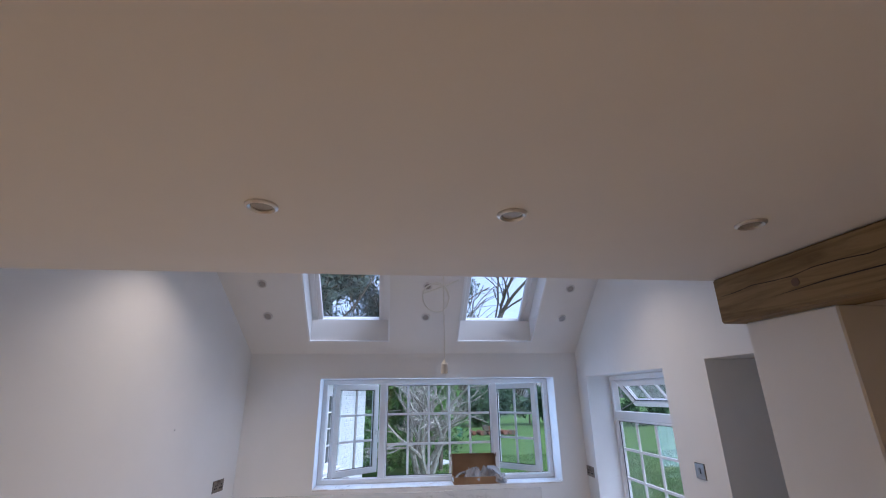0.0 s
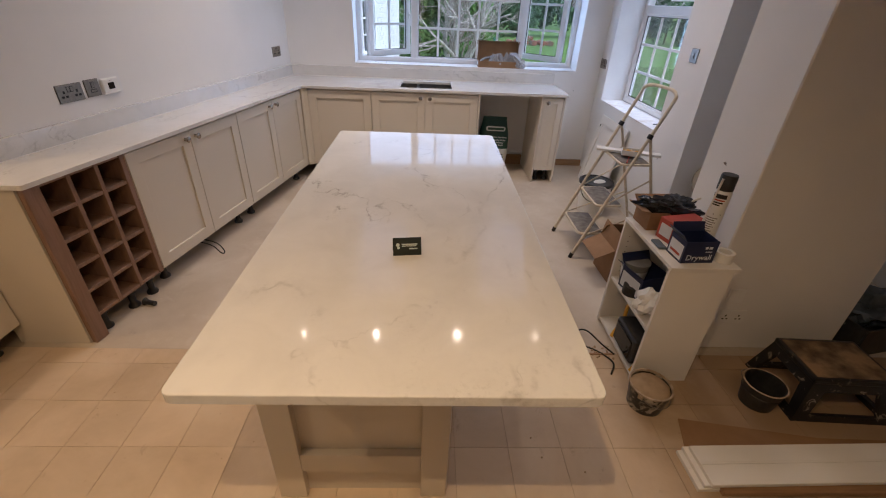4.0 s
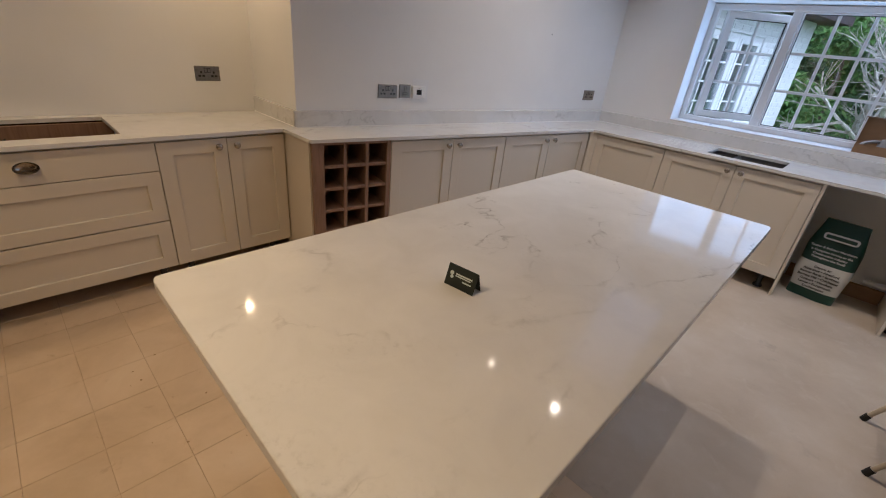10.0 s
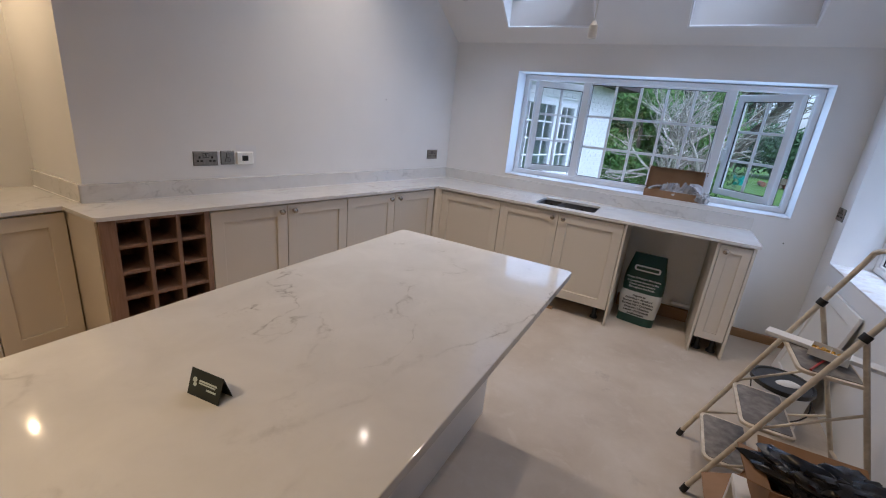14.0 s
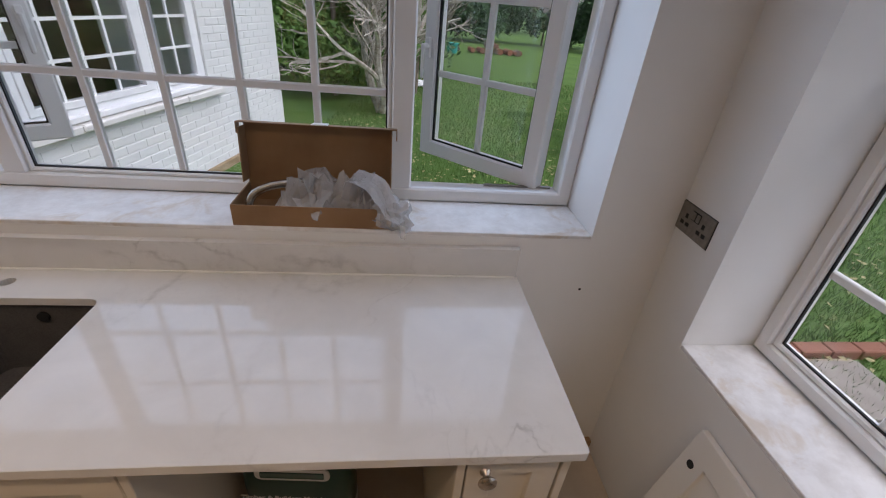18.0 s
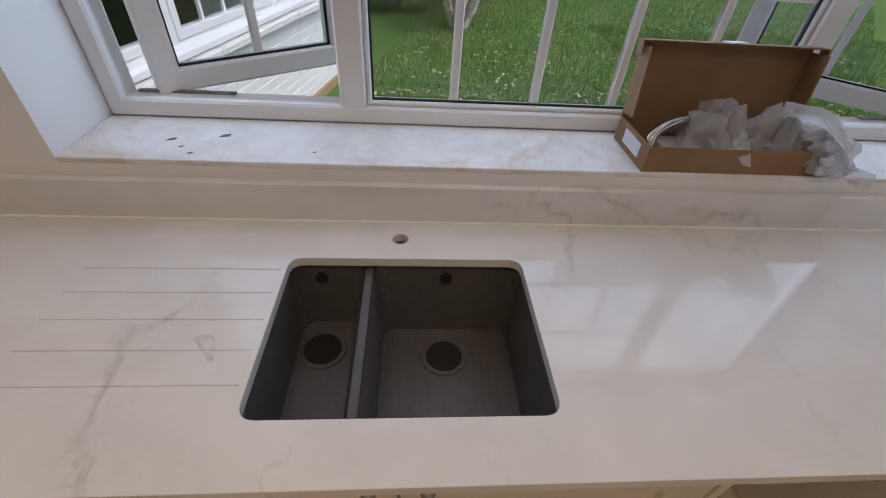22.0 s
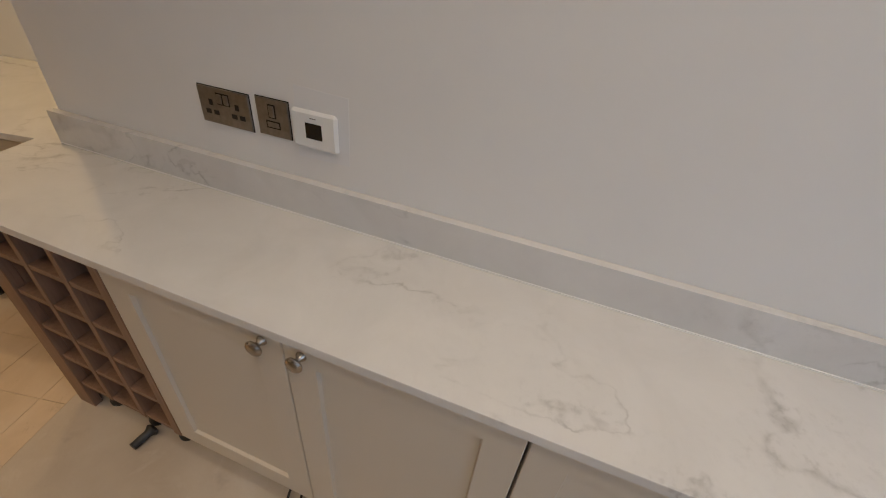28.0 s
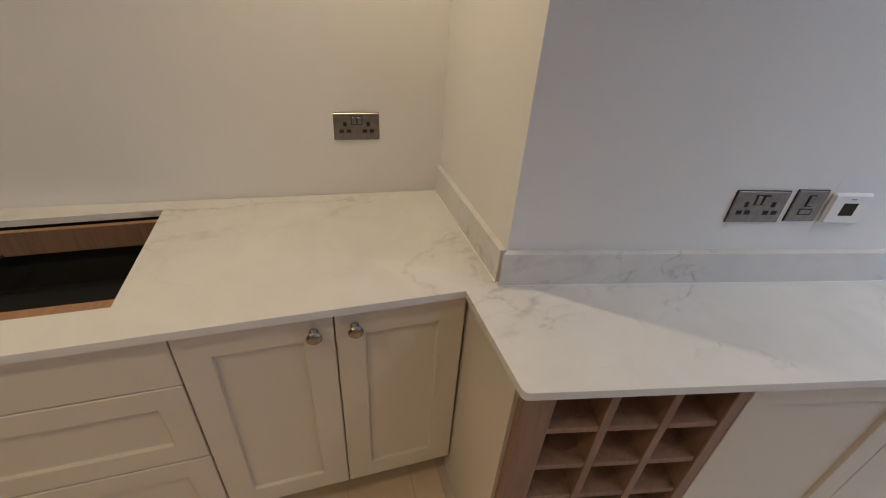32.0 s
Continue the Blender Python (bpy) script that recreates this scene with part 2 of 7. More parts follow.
def make_tile():
    m = mat("floor_tile", (0.50, 0.42, 0.31), 0.55)
    v = coords(m)
    g = m.node_tree.nodes.new("ShaderNodeNewGeometry").outputs["Position"]
    a, b = noise_tex(m, g, 2.2, 7, 0.6, 0.4), noise_tex(m, g, 40, 5)
    col = ramp(m, a, [(0.3, (0.47, 0.36, 0.235)), (0.55, (0.60, 0.475, 0.33)), (0.72, (0.66, 0.55, 0.41))])
    stain = ramp(m, noise_tex(m, g, 9, 6, 0.7, 0.5), [(0.62, (0, 0, 0)), (0.72, (1, 1, 1))])
    col = mix(m, math_node(m, "MULTIPLY", stain, 0.4), col, (0.22, 0.145, 0.08))
    axes = m.node_tree.nodes.new("ShaderNodeSeparateXYZ")
    m.node_tree.links.new(g, axes.inputs[0])
    reach = math_node(m, "MULTIPLY", math_node(m, "SUBTRACT", axes.outputs[0], 2.05), 0.75)
    trodden = ramp(m, math_node(m, "MULTIPLY", reach, math_node(m, "ADD", noise_tex(m, g, 3.5, 6, 0.65, 0.4), 0.5)), [(0.22, (0, 0, 0)), (0.6, (0.75, 0.75, 0.75))])
    col = mix(m, trodden, col, (0.25, 0.155, 0.075))
    shift = ramp(m, piece_random(m), [(0.0, (0.94, 0.94, 0.94)), (1.0, (1.03, 1.03, 1.03))])
    put_color(m, mix(m, 1.0, col, shift, "MULTIPLY"))
    put_rough(m, ramp(m, a, [(0.3, (0.42, 0.42, 0.42)), (0.7, (0.65, 0.65, 0.65))]))
    put_bump(m, b, 0.08, 0.001)
    return m


concrete, tile_mat = make_concrete(), make_tile()
grout = speckled("tile_joint", (0.50, 0.39, 0.265), (0.36, 0.27, 0.175), 40, 0.9, 0.2)


def make_glass():
    m = mat("window_glass", (0.94, 0.965, 0.985), 0.0)
    b = m.node_tree.nodes["Principled BSDF"]
    b.inputs["Transmission Weight"].default_value, b.inputs["IOR"].default_value = 1.0, 1.45
    return m


glass = make_glass()
dark_glass = mat("oven_glass", (0.012, 0.011, 0.010), 0.06)


def make_grass():
    m = mat("lawn_grass", (0.07, 0.16, 0.025), 0.85, spec=0.15)
    g = m.node_tree.nodes.new("ShaderNodeNewGeometry").outputs["Position"]
    a, b = noise_tex(m, g, 0.9, 6), noise_tex(m, g, 30, 4)
    col = mix(m, b, ramp(m, a, [(0.3, (0.07, 0.14, 0.028)), (0.7, (0.15, 0.25, 0.055))]), (0.10, 0.175, 0.04))
    leaf = ramp(m, noise_tex(m, g, 11, 6, 0.75), [(0.60, (0, 0, 0)), (0.66, (1, 1, 1))])
    put_color(m, mix(m, math_node(m, "MULTIPLY", leaf, 0.5), col, (0.26, 0.24, 0.06)))
    put_bump(m, b, 0.8, 0.03)
    return m


grass_mat = make_grass()
blade_mat = speckled("grass_blade", (0.16, 0.275, 0.06), (0.085, 0.165, 0.035), 3, 0.8, 0.0)
fallen_mat = speckled("fallen_leaf", (0.55, 0.49, 0.24), (0.36, 0.28, 0.12), 4, 0.8, 0.0)
white_brick = painted("white_masonry_paint", (0.78, 0.78, 0.76), 0.8, 0.1, 0.4)
paving = speckled("paving_slab", (0.36, 0.31, 0.25), (0.25, 0.21, 0.17), 8, 0.85, 0.2)
red_brick = speckled("red_brick", (0.32, 0.13, 0.075), (0.22, 0.09, 0.05), 20, 0.85, 0.3)
bark = speckled("grey_bark", (0.22, 0.18, 0.13), (0.10, 0.08, 0.055), 14, 0.9, 0.5)
lichen_bark = speckled("lichen_bark", (0.56, 0.52, 0.45), (0.26, 0.22, 0.17), 12, 0.9, 0.5)
hedge_leaf = speckled("hedge_leaf", (0.05, 0.11, 0.03), (0.025, 0.06, 0.018), 2, 0.75, 0.0)
bright_leaf = speckled("conifer_leaf", (0.14, 0.26, 0.045), (0.06, 0.14, 0.025), 2, 0.75, 0.0)
far_leaf = speckled("far_tree_leaf", (0.05, 0.075, 0.045), (0.03, 0.05, 0.03), 1, 0.85, 0.0)


# ---- mesh helpers ----
def add_box(bm, x0, x1, y0, y1, z0, z1, m=None):
    r = bmesh.ops.create_cube(bm, size=1.0)
    t = Matrix.LocRotScale(((x0 + x1) / 2, (y0 + y1) / 2, (z0 + z1) / 2), None, (x1 - x0, y1 - y0, z1 - z0))
    bmesh.ops.transform(bm, matrix=(m @ t) if m else t, verts=r["verts"])
    return r["verts"]


def box(x0, x1, y0, y1, z0, z1, bevel=0.0, m=None, seg=1):
    bm = bmesh.new()
    add_box(bm, x0, x1, y0, y1, z0, z1, m)
    if bevel:
        bmesh.ops.bevel(bm, geom=bm.edges[:], offset=bevel, segments=seg, affect="EDGES", profile=0.6)
    return bm


def boxes(specs, bevel=0.0):
    bm = bmesh.new()
    for s in specs:
        b = box(*s, bevel=bevel)
        me = bpy.data.meshes.new("t")
        b.to_mesh(me)
        b.free()
        bm.from_mesh(me)
        bpy.data.meshes.remove(me)
    return bm


def cyl(p, q, r, r2=None, seg=20, caps=True):
    bm = bmesh.new()
    p, q = Vector(p), Vector(q)
    d = q - p
    made = bmesh.ops.create_cone(bm, cap_ends=caps, segments=seg, radius1=r, radius2=r if r2 is None else r2, depth=d.length)
    rot = d.to_track_quat("Z", "Y").to_matrix().to_4x4()
    bmesh.ops.transform(bm, matrix=Matrix.Translation((p + q) / 2) @ rot, verts=made["verts"])
    return bm


def lathe(profile, seg=28, at=(0, 0, 0), rot=None):
    bm = bmesh.new()
    rings = []
    for r, z in profile:
        rings.append([bm.verts.new((r * math.cos(2 * math.pi * i / seg), r * math.sin(2 * math.pi * i / seg), z)) for i in range(seg)] if r > 1e-6 else [bm.verts.new((0, 0, z))])
    for a, b in zip(rings, rings[1:]):
        for i in range(seg):
            j = (i + 1) % seg
            vs = [a[i % len(a)], a[j % len(a)], b[j % len(b)], b[i % len(b)]]
            vs = list(dict.fromkeys(vs))
            if len(vs) > 2:
                bm.faces.new(vs)
    bmesh.ops.recalc_face_normals(bm, faces=bm.faces[:])
    m = Matrix.Translation(at) @ (rot if rot else Matrix())
    bmesh.ops.transform(bm, matrix=m, verts=bm.verts[:])
    return bm


def tube(points, r, seg=10, closed=False, smooth=True):
    pts = [Vector(p) for p in points]
    if smooth and len(pts) > 2:
        out = []
        n = len(pts)
        for i in range(n - 1 + closed):
            p0, p1, p2, p3 = (pts[(i + k - 1) % n] if closed else pts[min(max(i + k - 1, 0), n - 1)] for k in range(4))
            for s in range(5):
                u = s / 5
                out.append(0.5 * (2 * p1 + (p2 - p0) * u + (2 * p0 - 5 * p1 + 4 * p2 - p3) * u * u + (3 * p1 - p0 - 3 * p2 + p3) * u ** 3))
        if not closed:
            out.append(pts[-1])
        pts = out
    bm = bmesh.new()
    rings = []
    for i, p in enumerate(pts):
        d = (pts[(i + 1) % len(pts)] if closed or i + 1 < len(pts) else p) - (pts[i - 1] if closed or i else p)
        q = d.to_track_quat("Z", "Y")
        rr = r[i * len(r) // len(pts)] if isinstance(r, (list, tuple)) else r
        rings.append([bm.verts.new(p + q @ Vector((rr * math.cos(2 * math.pi * k / seg), rr * math.sin(2 * math.pi * k / seg), 0))) for k in range(seg)])
    pairs = list(zip(rings, rings[1:])) + ([(rings[-1], rings[0])] if closed else [])
    for a, b in pairs:
        off = min(range(seg), key=lambda o: (a[0].co - b[o].co).length)
        for k in range(seg):
            bm.faces.new((a[k], a[(k + 1) % seg], b[(k + 1 + off) % seg], b[(k + off) % seg]))
    if not closed:
        bm.faces.new(rings[0][::-1])
        bm.faces.new(rings[-1])
    return bm


def prism(poly, z0, z1, bevel=0.0, round_verts=None, radius=0.0):
    bm = bmesh.new()
    low = [bm.verts.new((x, y, z0)) for x, y in poly]
    f = bm.faces.new(low)
    up = bmesh.ops.extrude_face_region(bm, geom=[f])
    bmesh.ops.translate(bm, vec=(0, 0, z1 - z0), verts=[v for v in up["geom"] if isinstance(v, bmesh.types.BMVert)])
    bmesh.ops.recalc_face_normals(bm, faces=bm.faces[:])
    if radius:
        es = [e for e in bm.edges if abs(e.verts[0].co.z - e.verts[1].co.z) > 1e-5 and any((e.verts[0].co.xy - Vector(c)).length < 1e-3 for c in (round_verts or poly))]
        bmesh.ops.bevel(bm, geom=es, offset=radius, segments=6, affect="EDGES", profile=0.5)
    if bevel:
        es = [e for e in bm.edges if abs(e.verts[0].co.z - e.verts[1].co.z) < 1e-5]
        bmesh.ops.bevel(bm, geom=es, offset=bevel, segments=2, affect="EDGES", profile=0.6)
    return bm


def join(*bms):
    out = bmesh.new()
    for b in bms:
        me = bpy.data.meshes.new("t")
        b.to_mesh(me)
        b.free()
        out.from_mesh(me)
        bpy.data.meshes.remove(me)
    return out


def moved(bm, m):
    bmesh.ops.transform(bm, matrix=m, verts=bm.verts[:])
    return bm


def mesh_of(bm, material, smooth=False):
    me = bpy.data.meshes.new("mesh")
    bm.to_mesh(me)
    bm.free()
    me.materials.append(material)
    if smooth:
        me.shade_smooth()
        me.set_sharp_from_angle(angle=radians(40))
    return me


def part(name, bm, material, parent=None, label="", smooth=False):
    ob = new(name, mesh_of(bm, material, smooth))
    ob.parent = parent
    if label:
        ob["label"] = label
    return ob


def thing(name, label, category, m=None, group="", kind=""):
    ob = new(name)
    ob.empty_display_size = 0.05
    if m is not None:
        ob.matrix_world = m
    return tagged(ob, label, category, group, kind)


def solid(name, bm, material, label, category="", kind="", group="", smooth=False, m=None):
    ob = new(name, mesh_of(bm, material, smooth))
    if m is not None:
        ob.matrix_world = m
    return tagged(ob, label, category, group, kind)


def text_part(name, words, size, material, parent, m, depth=0.0004, bold=0.0):
    cu = bpy.data.curves.new(name, "FONT")
    cu.body, cu.size, cu.extrude, cu.align_x, cu.align_y, cu.resolution_u, cu.offset = words, size, depth, "CENTER", "CENTER", 2, bold
    tmp = bpy.data.objects.new("tmp", cu)
    me = bpy.data.meshes.new_from_object(tmp)
    bpy.data.objects.remove(tmp)
    me.materials.append(material)
    ob = new(name, me)
    ob.parent = parent
    ob.matrix_basis = m
    return ob


# ---- the plan ----
SLANT = 0.1955                                  # the long wall leans away from square by 11 degrees


def wall_a(y):
    return -0.007 + SLANT * y


def wall_b(y):
    return -1.207 + 0.058 * (y + 3.235)


STEP = -3.03         # where the long wall steps back
END = -6.12          # end wall
RIGHT = 3.278        # face of the right wall
ROOM_END = -1.92     # near end of the right wall


# floor: screed in front, tiles behind
solid("floor", prism([(wall_a(0) - 0.2, 0.3), (RIGHT + 0.28, 0.3), (RIGHT + 0.28, -1.72), (5.6, -1.72), (5.6, -3.15), (wall_a(STEP) - 0.85, -3.15)], -0.12, 0.0), concrete, "dusty grey cement screed floor with pale stains", "floor", "structure")
tile_bed = solid("floor_2", box(-1.6, 5.6, -7.0, -3.15, -0.12, -0.004), grout, "beige square floor tiles with dark joints and dirt", "floor", "structure")


# walls
def wall_slab(name, p, q, thick, z0, z1, label, material=None, tops=None):
    """A wall from p to q, its room face on the line p-q, thickness to the right of the way."""
    p, q = Vector((*p, 0)), Vector((*q, 0))
    n = Vector(((q - p).y, -(q - p).x, 0)).normalized() * thick
    bm = bmesh.new()
    top = tops or (z1, z1)
    lo = [bm.verts.new((v.x, v.y, z0)) for v in (p, q, q + n, p + n)]
    hi = [bm.verts.new((v.x, v.y, z)) for v, z in ((p, top[0]), (q, top[1]), (q + n, top[1]), (p + n, top[0]))]
    bm.faces.new(lo[::-1])
    bm.faces.new(hi)
    for i in range(4):
        j = (i + 1) % 4
        bm.faces.new((lo[i], lo[j], hi[j], hi[i]))
    bmesh.ops.recalc_face_normals(bm, faces=bm.faces[:])
    return solid(name, bm, material or plaster, label, "wall", "structure")


wall_slab("wall_west", (wall_a(0.0), 0.0), (wall_a(STEP), STEP), 0.25, 0, TOPZ + 0.3, "smooth white painted plaster wall")
wall_slab("wall_step", (wall_a(STEP) + 0.0005, STEP - 0.001), (wall_b(STEP) - 0.15, STEP - 0.001), 0.22, 0, CEIL + 0.06, "white painted return wall lit by a warm downlight")
wall_slab("wall_hob", (wall_b(STEP), STEP), (wall_b(END), END), 0.2, 0, CEIL + 0.06, "white painted wall above the hob worktop")
solid("wall_south", box(-1.7, 5.6, END - 0.2, END, 0, CEIL + 0.06), plaster, "white painted end wall", "wall", "structure")
# never in view: closes the room and keeps daylight from leaking in
solid("wall_east_back", box(5.4, 5.6, END, -2.48, 0, CEIL + 0.2), plaster, "unseen white wall added to close the room", "wall", "structure")

# window wall with its opening
WX0, WX1, WZ0, WZ1 = 0.672, 3.02, 1.041, 2.0
solid("wall_north", boxes([(-0.3, WX0, 0, 0.32, -0.15, EAVES + 0.35), (WX1, RIGHT + 0.3, 0, 0.32, -0.15, EAVES + 0.35), (WX0, WX1, 0, 0.32, -0.15, WZ0 - 0.012), (WX0, WX1, 0, 0.32, WZ1, EAVES + 0.35)]), plaster, "white painted window wall with a deep opening", "wall", "structure")
# right wall with its window, reveal and doorway head
RY0, RY1, RZ0, RZ1 = -1.48, -0.215, 0.8, 2.0
solid("wall_east", boxes([(RIGHT, RIGHT + 0.3, RY1, 0, -0.15, TOPZ + 0.3), (RIGHT, RIGHT + 0.3, ROOM_END, RY0, -0.15, TOPZ + 0.3), (RIGHT, RIGHT + 0.3, RY0, RY1, -0.15, RZ0 - 0.012), (RIGHT, RIGHT + 0.3, RY0, RY1, RZ1, TOPZ + 0.3), (RIGHT, RIGHT + 0.3, -2.68, ROOM_END, 2.03, TOPZ + 0.3), (RIGHT, RIGHT + 0.3, -3.08, -2.68, 2.4, TOPZ + 0.3)]), plaster, "white painted side wall with a window and a doorway", "wall", "structure")
solid("wall_pier", boxes([(2.93, 3.77, -3.09, -2.68, 0, 2.125)], 0.006), plaster, "white plastered pier carrying the timber beam", "wall", "structure")
solid("wall_pier_head", box(2.99, 5.4, -3.09, -2.66, 2.125, TOPZ + 0.3), plaster, "white plaster above the pier", "wall", "structure")
PGX0, PGX1, PGZ0, PGZ1 = 3.79, 4.56, 0.30, 2.05
# the last box is an unseen stub, added to block leaking daylight
solid("wall_side_passage", boxes([(RIGHT + 0.3, PGX0, ROOM_END, ROOM_END + 0.2, 0, 2.4), (PGX1, 4.9, ROOM_END, ROOM_END + 0.2, 0, 2.4), (PGX0, PGX1, ROOM_END, ROOM_END + 0.2, 0, PGZ0), (PGX0, PGX1, ROOM_END, ROOM_END + 0.2, PGZ1, 2.4), (4.7, 4.9, -2.68, ROOM_END, 0, 2.4), (4.9, 5.4, -2.68, -2.48, 0, 2.5)]), plaster, "grey shaded wall of the side passage", "wall", "structure")
solid("ceiling_passage", box(RIGHT, 4.9, -2.68, ROOM_END + 0.2, 2.4, 2.5), ceiling_paint, "white passage ceiling", "ceiling", "structure")

# ceilings
DOWN = [(-1.0, -5.75), (0.0, -5.31), (0.04, -4.55), (-0.88, -3.37), (0.08, -3.36), (1.02, -3.31), (1.715, -3.31), (2.475, -3.30)]
solid("ceiling_low", prism([(wall_a(EDGE) - 0.1, EDGE), (RIGHT + 0.3, EDGE), (5.6, -2.7), (5.6, END - 0.2), (-1.7, END - 0.2), (-1.7, STEP - 0.1), (wall_a(STEP) - 0.1, STEP)], CEIL, CEIL + 0.3), ceiling_paint, "flat off-white plaster ceiling with a square edge", "ceiling", "structure")
solid("wall_bulkhead", box(-0.7, RIGHT + 0.3, EDGE - 0.15, EDGE - 0.001, CEIL + 0.01, TOPZ + 0.3), plaster, "white bulkhead above the low ceiling", "wall", "structure")
SKY = [(0.55, 1.33), (2.0, 2.785)]
SY0, SY1 = -0.118, -1.02


def slab_on_slope(x0, x1, y0, y1, t=0.22):
    bm = bmesh.new()
    z = lambda y: EAVES - PITCH * y
    vs = [bm.verts.new(c) for c in ((x0, y0, z(y0)), (x1, y0, z(y0)), (x1, y1, z(y1)), (x0, y1, z(y1)), (x0, y0, z(y0) + t), (x1, y0, z(y0) + t), (x1, y1, z(y1) + t), (x0, y1, z(y1) + t))]
    for f in ((0, 1, 2, 3), (7, 6, 5, 4), (0, 4, 5, 1), (1, 5, 6, 2), (2, 6, 7, 3), (3, 7, 4, 0)):
        bm.faces.new([vs[i] for i in f])
    bmesh.ops.recalc_face_normals(bm, faces=bm.faces[:])
    return bm


TOPY = (EAVES - TOPZ) / PITCH
solid("ceiling_vault", join(slab_on_slope(-0.8, SKY[0][0], 0.32, TOPY), slab_on_slope(SKY[0][1], SKY[1][0], 0.32, TOPY), slab_on_slope(SKY[1][1], RIGHT + 0.3, 0.32, TOPY), *[slab_on_slope(a, b, 0.32, SY0) for a, b in SKY], *[slab_on_slope(a, b, SY1, TOPY) for a, b in SKY]), ceiling_paint, "sloping white ceiling with two roof windows", "ceiling", "structure")
solid("ceiling_high", box(-0.8, RIGHT + 0.3, EDGE, TOPY, TOPZ, TOPZ + 0.2), ceiling_paint, "high white ceiling behind the slope", "ceiling", "structure")


# ---- worktops ----
def plate(outer, holes, z0, z1, bevel=0.0015):
    bm = bmesh.new()
    loops = [[Vector((x, y, z0)) for x, y in loop] for loop in (outer, *holes)]
    vs = [bm.verts.new(p) for loop in loops for p in loop]
    for tri in geometry.tessellate_polygon(loops):
        bm.faces.new([vs[i] for i in tri])
    up = bmesh.ops.extrude_face_region(bm, geom=bm.faces[:])
    bmesh.ops.translate(bm, vec=(0, 0, z1 - z0), verts=[v for v in up["geom"] if isinstance(v, bmesh.types.BMVert)])
    bmesh.ops.recalc_face_normals(bm, faces=bm.faces[:])
    if bevel:
        es = [e for e in bm.edges if len(e.link_faces) == 2 and e.calc_face_angle(0) > 1.2 and e.verts[0].co.z > z1 - 1e-4 and e.verts[1].co.z > z1 - 1e-4]
        bmesh.ops.bevel(bm, geom=es, offset=bevel, segments=2, affect="EDGES", profile=0.5)
    return bm


def rounded(poly, radii):
    out = []
    n = len(poly)
    for i, (p, r) in enumerate(zip(poly, radii)):
        p, a, b = Vector(p), Vector(poly[i - 1]), Vector(poly[(i + 1) % n])
        if r <= 0:
            out.append(tuple(p))
            continue
        u, v = (a - p).normalized(), (b - p).normalized()
        for k in range(7):
            s = k / 6
            out.append(tuple((p + u * r) * (1 - s) ** 2 + p * 2 * s * (1 - s) + (p + v * r) * s ** 2))
    return out


TOP = 0.9
SINK = (1.172, 1.673, -0.52, -0.155)
HOB = (-1.182, -0.695, -4.71, -3.955)
outer = [(2.805, -0.62), (2.803, -0.004), (wall_a(-0.004) + 0.004, -0.004), (wall_a(STEP) + 0.004, STEP - 0.004), (wall_b(STEP) + 0.004, STEP - 0.004), (wall_b(END) + 0.004, END + 0.004), (0.13, END + 0.004), (0.13, -5.5), (-0.578, -5.5), (-0.578, -3.141), (-0.247, -3.137), (0.258, -0.62)]
radii = [0.012, 0, 0, 0, 0, 0, 0, 0, 0, 0, 0.016, 0]
sink_hole = rounded([(SINK[0], SINK[2]), (SINK[1], SINK[2]), (SINK[1], SINK[3]), (SINK[0], SINK[3])], [0.03] * 4)
hob_hole = [(HOB[0], HOB[2]), (HOB[1], HOB[2]), (HOB[1], HOB[3]), (HOB[0], HOB[3])]
tap_hole = [(1.405 + 0.018 * math.cos(a * math.pi / 8), -0.085 + 0.018 * math.sin(a * math.pi / 8)) for a in range(16)]
GROOVES = [(0.775, SINK[0] - 0.012, -0.194 - 0.0675 * k) for k in range(5)]
groove_holes = [[(a, y - 0.0032), (b, y - 0.0032), (b, y + 0.0032), (a, y + 0.0032)] for a, b, y in GROOVES]
worktop = thing("worktop", "white veined quartz worktop with sink and hob cut-outs", "worktop")
part("slab", plate(rounded(outer, radii), [sink_hole, hob_hole, tap_hole, *groove_holes], TOP - 0.022, TOP), quartz, worktop)
UPH = TOP + 0.1
ua = [(wall_a(-0.003) + 0.001, -0.003), (wall_a(STEP) + 0.001, STEP - 0.001), (wall_a(STEP) + 0.021, STEP - 0.021), (wall_a(-0.021) + 0.021, -0.023)]
part("upstand", prism(ua, TOP, UPH, 0.0015), quartz, worktop)
part("upstand", box(wall_a(0) + 0.012, 2.797, -0.022, -0.001, TOP, UPH - 0.0005, 0.0015), quartz, worktop)
part("upstand", box(wall_b(STEP) + 0.002, wall_a(STEP) + 0.001, STEP - 0.021, STEP - 0.001, TOP, UPH, 0.0015), quartz, worktop)
sealant = mat("white_sealant", (0.84, 0.83, 0.80), 0.35)
part("sealant_bead", prism([(wall_a(-0.025) + 0.0205, -0.025), (wall_a(STEP - 0.02) + 0.0205, STEP - 0.02), (wall_a(STEP - 0.02) + 0.0255, STEP - 0.02), (wall_a(-0.027) + 0.0255, -0.027)], TOP, TOP + 0.004), sealant, worktop, "thin bead of white sealant")
part("sealant_bead", box(wall_a(0) + 0.024, 2.79, -0.027, -0.022, TOP, TOP + 0.004), sealant, worktop, "thin bead of white sealant")
part("sealant_bead", box(wall_b(STEP) + 0.006, wall_a(STEP) + 0.001, STEP - 0.026, STEP - 0.021, TOP, TOP + 0.004), sealant, worktop, "thin bead of white sealant")
for a, b, y in GROOVES:
    part("drainer_groove", box(a, b, y - 0.0035, y + 0.0035, TOP - 0.012, TOP - 0.0018), quartz, worktop)

# sink
sink = thing("sink", "dark grey composite undermount sink with two bowls", "sink")


